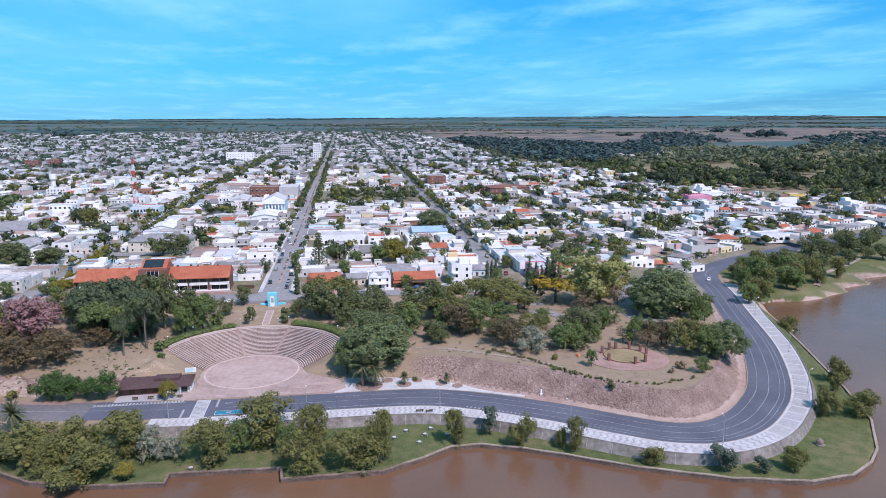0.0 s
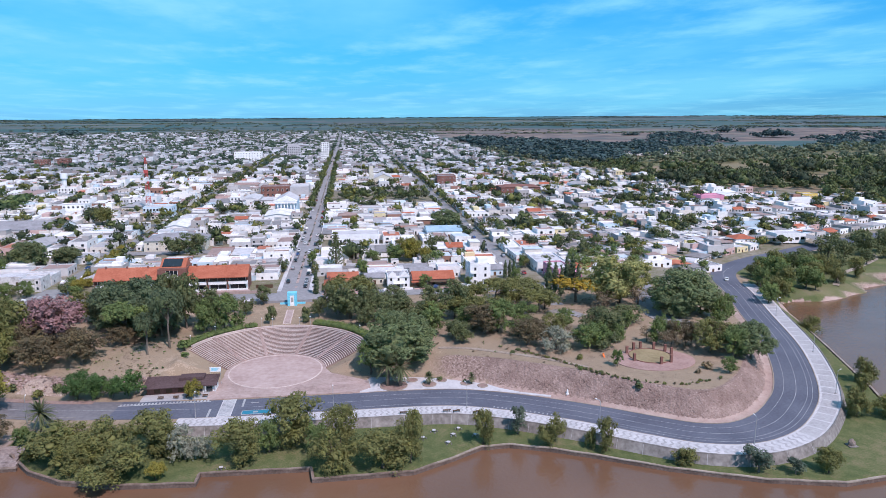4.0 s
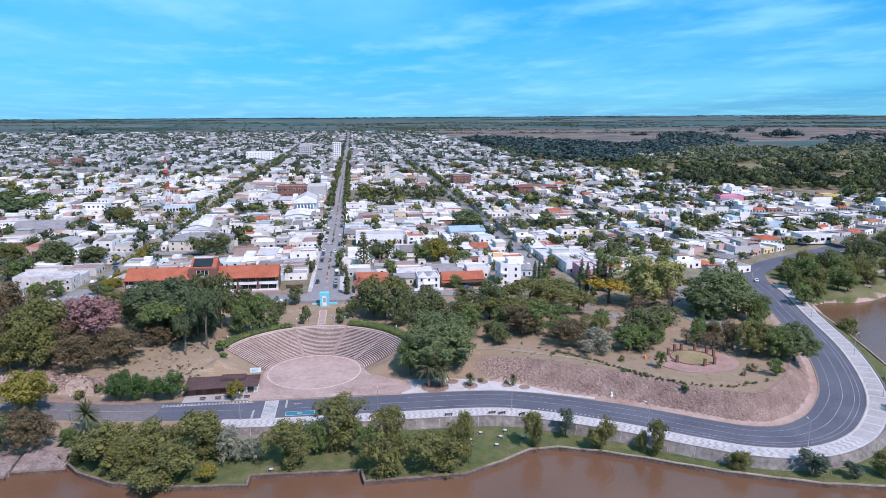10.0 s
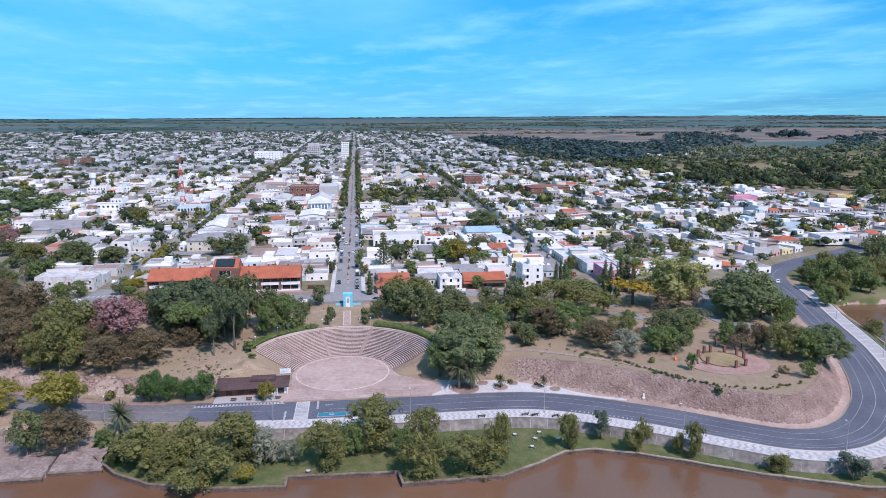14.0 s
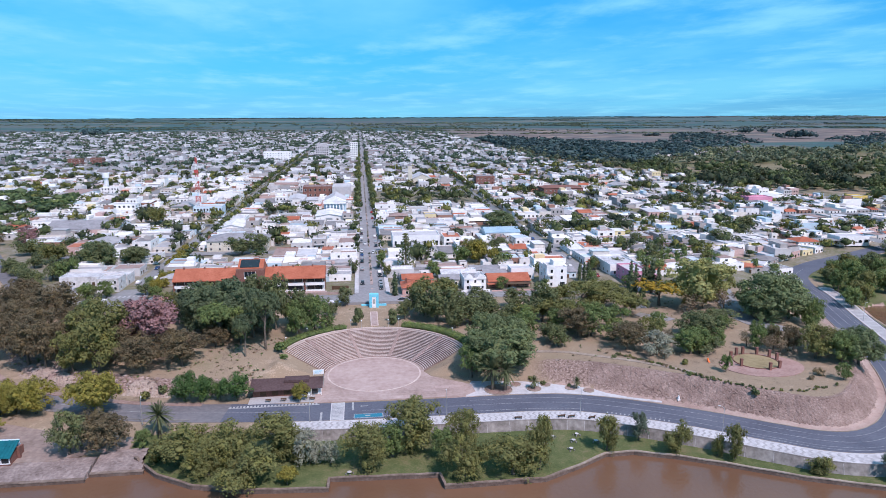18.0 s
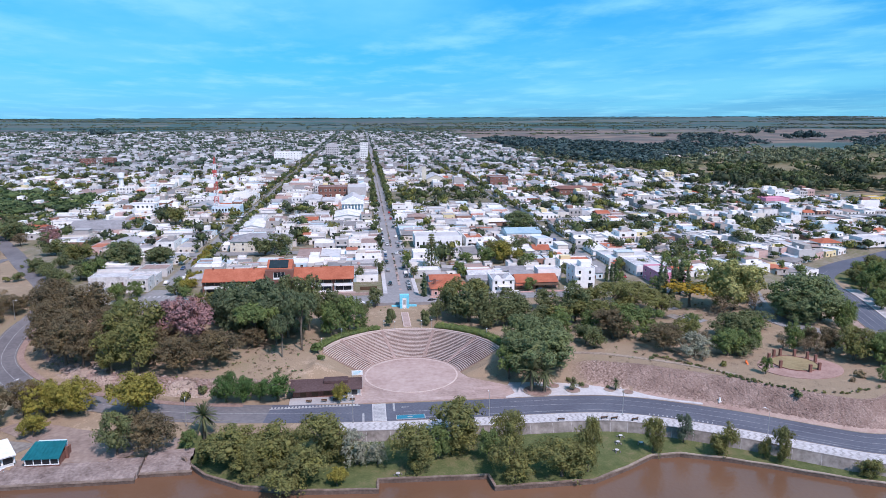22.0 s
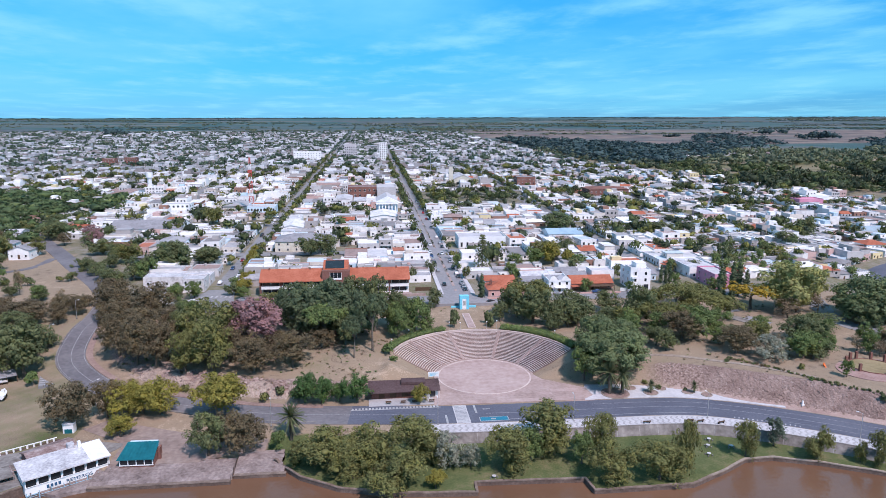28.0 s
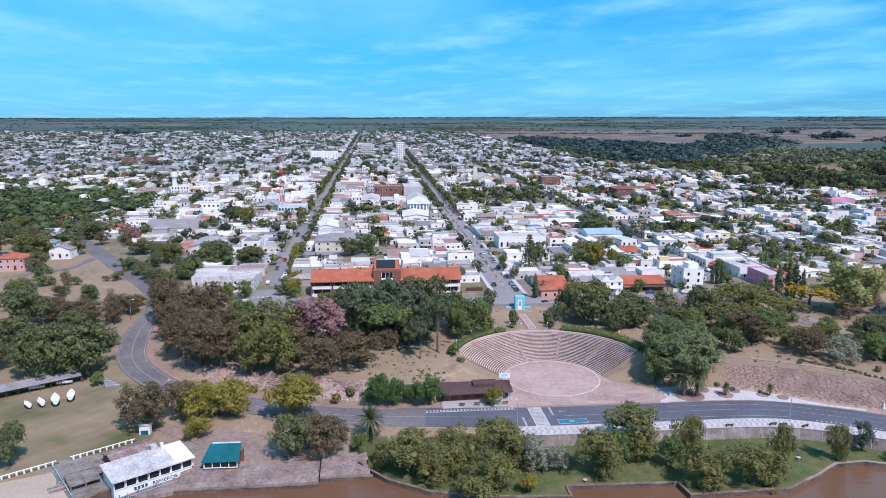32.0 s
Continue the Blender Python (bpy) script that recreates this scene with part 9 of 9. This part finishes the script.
for k in range(8):
    part("post", Geo().box(-11 + 3.14 * k - 0.09, -4.88, -2.1, -11 + 3.14 * k + 0.09, -4.74, 0.1), CLUBBLUE, club, "pale blue balcony post")
for z in (-1.5, -1.0):
    part("rail", Geo().box(-11, -4.86, z, 11, -4.78, z + 0.08), CLUBBLUE, club)
for k in range(8):
    part("mullion", Geo().box(-11.0 + 3.15 * k, -3.66, 0.8, -10.7 + 3.15 * k, -3.36, 3.1), WHITE, club)
part("wall_band", Geo().box(-11, -3.5, -1.3, 11, -3.41, -1.05), CLUBBLUE, club)
LETTER_BLUE = mat("letter_blue", [(0.02, 0.07, 0.14), (0.04, 0.11, 0.20)], small=2, rough=0.7, bump=0.05)
letters = bpy.data.curves.new("lettering", "FONT")
letters.body, letters.size, letters.extrude = "REMEROS", 1.35, 0.03
letters.materials.append(LETTER_BLUE)
word = new("lettering", letters)
word.parent = club
word.matrix_basis = pose(-0.6, -3.47, -0.72, 90, 0, 0) @ Matrix.Diagonal((1.25, 0.85, 1, 1))
for k in range(4):
    part("text_bar", Geo().box(-5.6 + 1.0 * k, -3.5, -0.62, -4.95 + 1.0 * k, -3.41, 0.15), LETTER_BLUE, club)
for k in range(5):
    part("pile", Geo().tube([(-10 + 5 * k, -4.6, -5.5), (-10 + 5 * k, -4.6, 0)], [0.2, 0.2], 8), CONCRETE, club)
part("chimney", Geo().box(5.2, 3.5, 3.8, 6.0, 4.3, 5.6), WHITE, club)
part("roof_tank", Geo().box(2.6, 4.2, 3.7, 4.4, 5.8, 5.2), OLDROOF, club)
shed = thing("boat_shed", "old shed with rusty corrugated roof", "shed", m=pose(-120.3, 180.6, -1.1, 0, 0, 41))
part("wall", Geo().box(-5.4, -3.4, -0.5, 5.4, 3.4, 2.1), BRICK, shed)
part("roof", Geo().gable(-5.4, -3.4, 5.4, 3.4, 2.1, 0.9, along="x"), RUST, shed, "rusty grey sheet roof")
lean = thing("open_shelter", "low open shelter with broken concrete roof", "shelter", m=pose(-127.8, 169.8, -1.2, 0, 0, 34) @ Matrix.Diagonal((0.75, 1, 1, 1)))
part("roof", Geo().box(-4.5, -3.2, 1.4, 4.5, 2.8, 1.65), CONCRETE, lean)
for x in (-4.2, 0, 4.2):
    part("beam", Geo().box(x - 0.15, -3.2, 1.65, x + 0.15, 2.8, 1.85), RUST, lean)
    for y in (-3.0, 2.6):
        part("post", Geo().box(x - 0.15, y - 0.15, -1, x + 0.15, y + 0.15, 1.4), CONCRETE, lean)
green = thing("pavilion", "small brick pavilion with a teal sheet roof", "pavilion", m=pose(-96.6, 175.6, -1.1, 0, 0, -1) @ Matrix.Diagonal((0.9, 0.85, 0.9, 1)))
part("wall", Geo().box(-4.6, -2.8, -0.5, 4.6, 5.5, 2.6), BRICK, green)
part("window_band", Geo().box(-4.4, -2.92, 0.7, 4.4, -2.78, 2.4), GLASS, green)
for k in range(5):
    part("mullion", Geo().box(-4.5 + 2.2 * k, -2.98, 0.5, -4.25 + 2.2 * k, -2.78, 2.5), WHITE, green)
part("sill", Geo().box(-4.6, -3.0, 0.45, 4.6, -2.78, 0.7), WHITE, green)
part("roof", Geo().add([(-5, -3.6, 2.4), (5, -3.6, 2.4), (4.6, 3.6, 4.5), (-4.0, 3.6, 4.5), (-5, -3.6, 2.55), (5, -3.6, 2.55), (4.6, 3.6, 4.65), (-4.0, 3.6, 4.65)], [(3, 2, 1, 0), (4, 5, 6, 7), (0, 1, 5, 4), (1, 2, 6, 5), (2, 3, 7, 6), (3, 0, 4, 7)]), TEAL, green, "teal sheet metal roof")
for k in range(9):
    x = -4.4 + 1.05 * k
    part("roof_rib", Geo().add([(x, -3.6, 2.54), (x + 0.1, -3.6, 2.54), (x * 0.88 + 0.3, 3.6, 4.64), (x * 0.88 + 0.2, 3.6, 4.64), (x, -3.6, 2.63), (x + 0.1, -3.6, 2.63), (x * 0.88 + 0.3, 3.6, 4.73), (x * 0.88 + 0.2, 3.6, 4.73)], [(4, 5, 6, 7), (0, 1, 5, 4), (1, 2, 6, 5), (3, 0, 4, 7)]), TEAL, green)
part("rear_wall", Geo().box(-3.6, 3.7, 2.4, 4.0, 5.0, 4.4), PALEBLUE, green)
part("chimney", Geo().box(4.7, 1.2, -0.5, 5.4, 2.2, 3.6), BRICK, green)
yard = thing("club_yard", "bare earth and concrete yard of the club", "pavement", kind="structure")
part("slab", Geo().prism([(-141, 166), (-126, 162.5), (-120, 167.5), (-110, 174.4), (-103, 186), (-114, 189), (-138, 181)], -1.6, -0.93), CONCRETE, yard)
part("earth", Geo().prism([(-104, 174.4), (-82, 174.0), (-76, 178.2), (-66, 178.2), (-66, 189), (-88, 195), (-112, 203), (-118, 196), (-104, 186)], -1.6, -0.90), mat("bare_earth", [(0.185, 0.137, 0.118), (0.26, 0.200, 0.175), (0.33, 0.262, 0.23)], small=0.8, large=0.1, bump=0.2), yard)
part("quay", Geo().prism([(-146, 152), (-125, 158.2), (-129.5, 164.5), (-137, 175), (-150, 170)], -1.6, -0.85), mat("sandy_paving", [(0.36, 0.29, 0.23), (0.45, 0.38, 0.31)], small=1.0, bump=0.1), yard)
part("stair_rail", Geo().tube([(-138, 177.5, 0.1), (-127, 161.9, 0.2)], [0.08, 0.08], 6), CLUBBLUE, yard)
for k in range(10):
    part("rail_post", Geo().tube([(-138 + 1.2 * k, 177.5 - 1.7 * k, -0.9), (-138 + 1.2 * k, 177.5 - 1.7 * k, 0.15)], [0.07, 0.07], 5), CLUBBLUE, yard)
wallb = thing("field_wall", "low white block balustrade along the field", "wall")
for k in range(22):
    a = k / 21
    x, y = -150 + 27 * a, 171 + 18.5 * a
    if 9 < k < 12:
        continue
    part("block", Geo().box(x - 0.18, y - 0.18, -1.4, x + 0.18, y + 0.18, -0.1), WHITE, wallb)
    part("cap_rail", ribbon(np.array([(x - 0.62, y - 0.43, -0.1), (x, y, -0.1), (x + 0.68, y + 0.47, -0.1)]), [(0.13, 0), (0.13, 0.16), (-0.13, 0.16), (-0.13, 0)]), WHITE, wallb)
    # dark sheet added between blocks, standing in for the balustrade's dark openings
    part("panel", ribbon(np.array([(x + 0.2, y + 0.14, -1.3), (x + 1.1, y + 0.75, -1.3)]), [(0.05, 0), (0.05, 0.75), (-0.05, 0.75), (-0.05, 0)]), QUAY, wallb)
for x, y, w, d, h, a in [(-125.5, 172.5, 2.6, 1.2, 0.5, 34), (-122.5, 176.5, 3.4, 0.5, 0.7, 34), (-130.5, 173.5, 3.2, 0.4, 0.8, 36), (-132.5, 169.2, 2.0, 1.6, 0.4, 20), (-127, 175.2, 4.2, 0.3, 1.0, 34)]:
    box = thing("planter_box", "low weathered concrete planter in the club yard", "planter", m=pose(x, y, -0.95, 0, 0, a))
    part("rim", walls_open(w, d, h, 0.0, 0.12), CONCRETE, box)
    part("soil", Geo().box(-w / 2 + 0.13, 0.13, -0.2, w / 2 - 0.13, d - 0.13, h * 0.6), BRICKPAVE, box)
step = thing("garden_steps", "broad worn concrete steps of the yard", "steps", m=pose(-129.5, 166.5, -0.95, 0, 0, 34))
for k in range(4):
    part("step", Geo().box(-4, 0.7 * k, -0.4, 4, 0.7 * k + 0.75, 0.14 + 0.14 * k), CONCRETE if k % 2 else PINK_PAVE, step)
hut = thing("gate_hut", "small white and teal hut under the tree", "hut", m=pose(-121.2, 195.2, -1))
part("wall", Geo().box(-1.4, -1, -0.4, 1.4, 1, 2.6), WHITE, hut)
part("door", Geo().box(-1.0, -1.06, -0.2, 1.0, -0.98, 1.2), TEAL, hut)
part("roof", Geo().box(-1.6, -1.2, 2.6, 1.6, 1.2, 2.75), OLDROOF, hut)
# long open boat rack with a dark sheet roof
rack = thing("boat_rack", "long open boat shelter with dark sheet roof", "shelter", m=pose(-163, 231.5, -0.9, 0, 0, 33))
part("roof", Geo().add([(-20, -2.7, 2.3), (10, -2.7, 2.3), (10, 2.5, 3.0), (-20, 2.5, 3.0), (-20, -2.7, 2.4), (10, -2.7, 2.4), (10, 2.5, 3.1), (-20, 2.5, 3.1)], [(3, 2, 1, 0), (4, 5, 6, 7), (0, 1, 5, 4), (1, 2, 6, 5), (2, 3, 7, 6), (3, 0, 4, 7)]), SLATE, rack)
part("rear_wall", Geo().box(-20, 2.5, -1, 10, 2.7, 2.95), SLATE, rack)
for k in range(11):
    for y in (-2.3, 2.3):
        part("post", Geo().box(-20 + 3 * k - 0.1, y - 0.1, -1, -20 + 3 * k + 0.1, y + 0.1, 2.6), TIMBER, rack)


def make_boat():
    ob = thing("boat", "white hauled-out sailing boat on a cradle", "boat")
    v, f = [], []
    for k in range(9):
        t = k / 8
        w = 1.15 * math.sin(math.pi * min(1, 0.18 + t * 0.86)) ** 0.7 if k < 8 else 0.05
        y = -3.3 + 6.6 * t
        for a, zz in ((-1.0, 1.9), (-0.8, 1.2), (0, 0.75), (0.8, 1.2), (1.0, 1.9)):
            v.append((w * a, y, zz + 0.25 * t * t))
    for k in range(8):
        for j in range(4):
            i = 5 * k + j
            f.append((i, i + 1, i + 6, i + 5))
        f.append((5 * k, 5 * k + 5, 5 * k + 9, 5 * k + 4))
    f += [(0, 4, 3, 2, 1)]
    part("hull", Geo().add(v, f), HULL, ob, smooth=False)
    part("cabin", Geo().box(-0.6, -1.2, 1.9, 0.6, 1.6, 2.5, inset=0.12), HULL, ob)
    part("keel", Geo().box(-0.08, -0.6, 0.1, 0.08, 0.7, 0.85), RUBBER, ob)
    part("cradle", Geo().box(-0.9, -1.4, -0.1, 0.9, -1.2, 0.9).box(-0.9, 1.2, -0.1, 0.9, 1.4, 0.95).box(-0.1, -1.4, -0.1, 0.1, 1.4, 0.1), TIMBER, ob)
    return ob


for x, y, a, s in [(-154.5, 218.3, 25, 1.05), (-151.2, 221.4, 18, 1.0), (-158.2, 217.2, 35, 0.8), (-161.5, 216, 40, 0.7), (-165, 229.5, 115, 0.7), (-158, 233.0, 110, 0.7)]:
    put("boat", make_boat, pose(x, y, height(x, y), 0, 0, a) @ Matrix.Diagonal((s, s, s, 1)))


# ---- vehicles ----
def make_car(paint):
    ob = thing("car", "hatchback car parked at the kerb" if paint is CARPAINT else "white saloon car on the road", "car")
    side = [(-2.05, 0.35), (-2.08, 0.78), (-1.6, 0.92), (-1.0, 0.98), (-0.45, 1.42), (0.85, 1.46), (1.55, 1.05), (2.02, 0.92), (2.08, 0.4)]
    n = len(side)
    g = Geo().add([(x, s * (0.84 if z < 1.1 else 0.66), z) for s in (-1, 1) for x, z in side], [tuple(range(n)), tuple(range(n, 2 * n))[::-1]] + [(k, n + k, n + (k + 1) % n, (k + 1) % n) for k in range(n)])
    body = part("body", g, paint, ob)
    for s in (-1, 1):
        part("side_window", Geo().add([(-0.75, s * 0.80, 1.03), (-0.35, s * 0.70, 1.38), (0.8, s * 0.70, 1.40), (1.3, s * 0.80, 1.06)], [(0, 1, 2, 3)]), GLASS, body)
    part("windscreen", Geo().add([(-1.0, -0.70, 1.0), (-1.0, 0.70, 1.0), (-0.47, 0.60, 1.425), (-0.47, -0.60, 1.425)], [(0, 1, 2, 3)]), GLASS, body)
    for x in (-1.3, 1.3):
        for s in (-1, 1):
            wh = part("wheel", Geo().tube([(x, s * 0.68, 0.31), (x, s * 0.88, 0.31)], [0.31, 0.31], 14), RUBBER, ob)
            part("rim", Geo().tube([(x, s * 0.86, 0.31), (x, s * 0.90, 0.31)], [0.19, 0.17], 10), METAL, wh)
    for s in (-0.6, 0.6):
        part("headlight", Geo().box(-2.1, s - 0.16, 0.66, -2.03, s + 0.16, 0.8), MAST_WHITE, ob)
        part("tail_light", Geo().box(2.0, s - 0.14, 0.72, 2.1, s + 0.14, 0.86), MAST_RED, ob)
    return ob


for x, y, a in [(4.2, 318, 90), (4.2, 331, 90), (4.2, 338, 90), (4.2, 352, 90), (4.2, 366, 90), (-4.2, 345, 90), (-4.2, 372, 90), (-4.2, 392, 90), (4.2, 420, 90), (4.2, 441, 90), (-4.2, 452, 90), (-4.2, 470, 90), (2.1, 388, 90), (-2.1, 415, 90), (-12, 286.5, 4), (-18, 286.5, 2), (44, 296.5, 0), (12.5, 287, 30), (38, 292, 5), (108.5, 318, 90), (101.5, 340, 90), (108, 362, 90), (102, 420, 90), (-101.5, 345, 90), (-106, 380, 90), (4.2, 480, 90), (4.2, 520, 90), (-4.2, 560, 90), (4.2, 590, 90)]:
    put("car", lambda: make_car(CARPAINT), pose(x, y, zt(y) + 0.36 if y > 300 else height(x, y) + 0.32, 0, 0, a + (180 if trng.random() < 0.5 else 0)))
crng = random.Random(77)
for k in range(46):
    sx, lo, hi = crng.choice(((4.2, 300, 640), (-4.2, 310, 640), (107.6, 330, 560), (101.4, 330, 560), (-101.6, 320, 600), (-107.4, 330, 600)))
    y = lo + 6.0 * crng.randrange(int((hi - lo) / 6))
    if 394 < y < 404 or 496 < y < 510:
        continue
    put("car", lambda: make_car(CARPAINT), pose(sx, y + crng.uniform(-0.5, 0.5), zt(y) + 0.36, 0, 0, crng.choice((90, 270))))
for x, y, a in [(-113, 298.5, 2), (-122, 297.8, 2), (-92, 298.2, 182), (62, 297.5, 0), (78, 296.6, 180), (93, 298, 4)]:
    put("car", lambda: make_car(CARPAINT), pose(x, y, height(x, y) + 0.34, 0, 0, a))
put("carw", lambda: make_car(CARWHITE), pose(213.5, 316, 1.45, 0, 0, 60))

bars = thing("parking_bars", "white diagonal parking bars beside the bend", "road marking", kind="structure")
part("asphalt_bed", Geo().prism([(-149.6, 243.4), (-144.8, 243.0), (-138.8, 227.0), (-143.6, 227.4)], -1.5, 0.25), STREET, bars)
for k in range(8):
    x, y = -149.0 + 0.75 * k, 241.8 - 1.95 * k
    part("bar", Geo().prism([(x, y), (x + 4.2, y + 0.5), (x + 4.2, y + 0.9), (x, y + 0.4)], 0.0, 0.27), LINE, bars)


# ---- benches of the promenade ----
def make_promenade_bench():
    ob = thing("promenade_bench", "dark slatted bench on the promenade", "bench", "benches of the promenade")
    for k in range(3):
        part("seat_slat", Geo().box(-1.1, -0.26 + 0.18 * k, 0.42, 1.1, -0.12 + 0.18 * k, 0.47), TIMBER, ob)
    for k in range(2):
        part("back_slat", Geo().box(-1.1, 0.27, 0.58 + 0.18 * k, 1.1, 0.31, 0.72 + 0.18 * k), TIMBER, ob)
    for x in (-0.85, 0.85):
        part("leg", Geo().box(x - 0.05, -0.24, 0, x + 0.05, 0.3, 0.42).box(x - 0.05, 0.22, 0.42, x + 0.05, 0.27, 0.92), RUBBER, ob)
    return ob


for x, y, a in [(38.7, 181.9, 180), (51.2, 181.6, 186), (53.9, 181.0, 190), (59.4, 179.6, 196)]:
    put("prombench", make_promenade_bench, pose(x, y, 0.16, 0, 0, a))
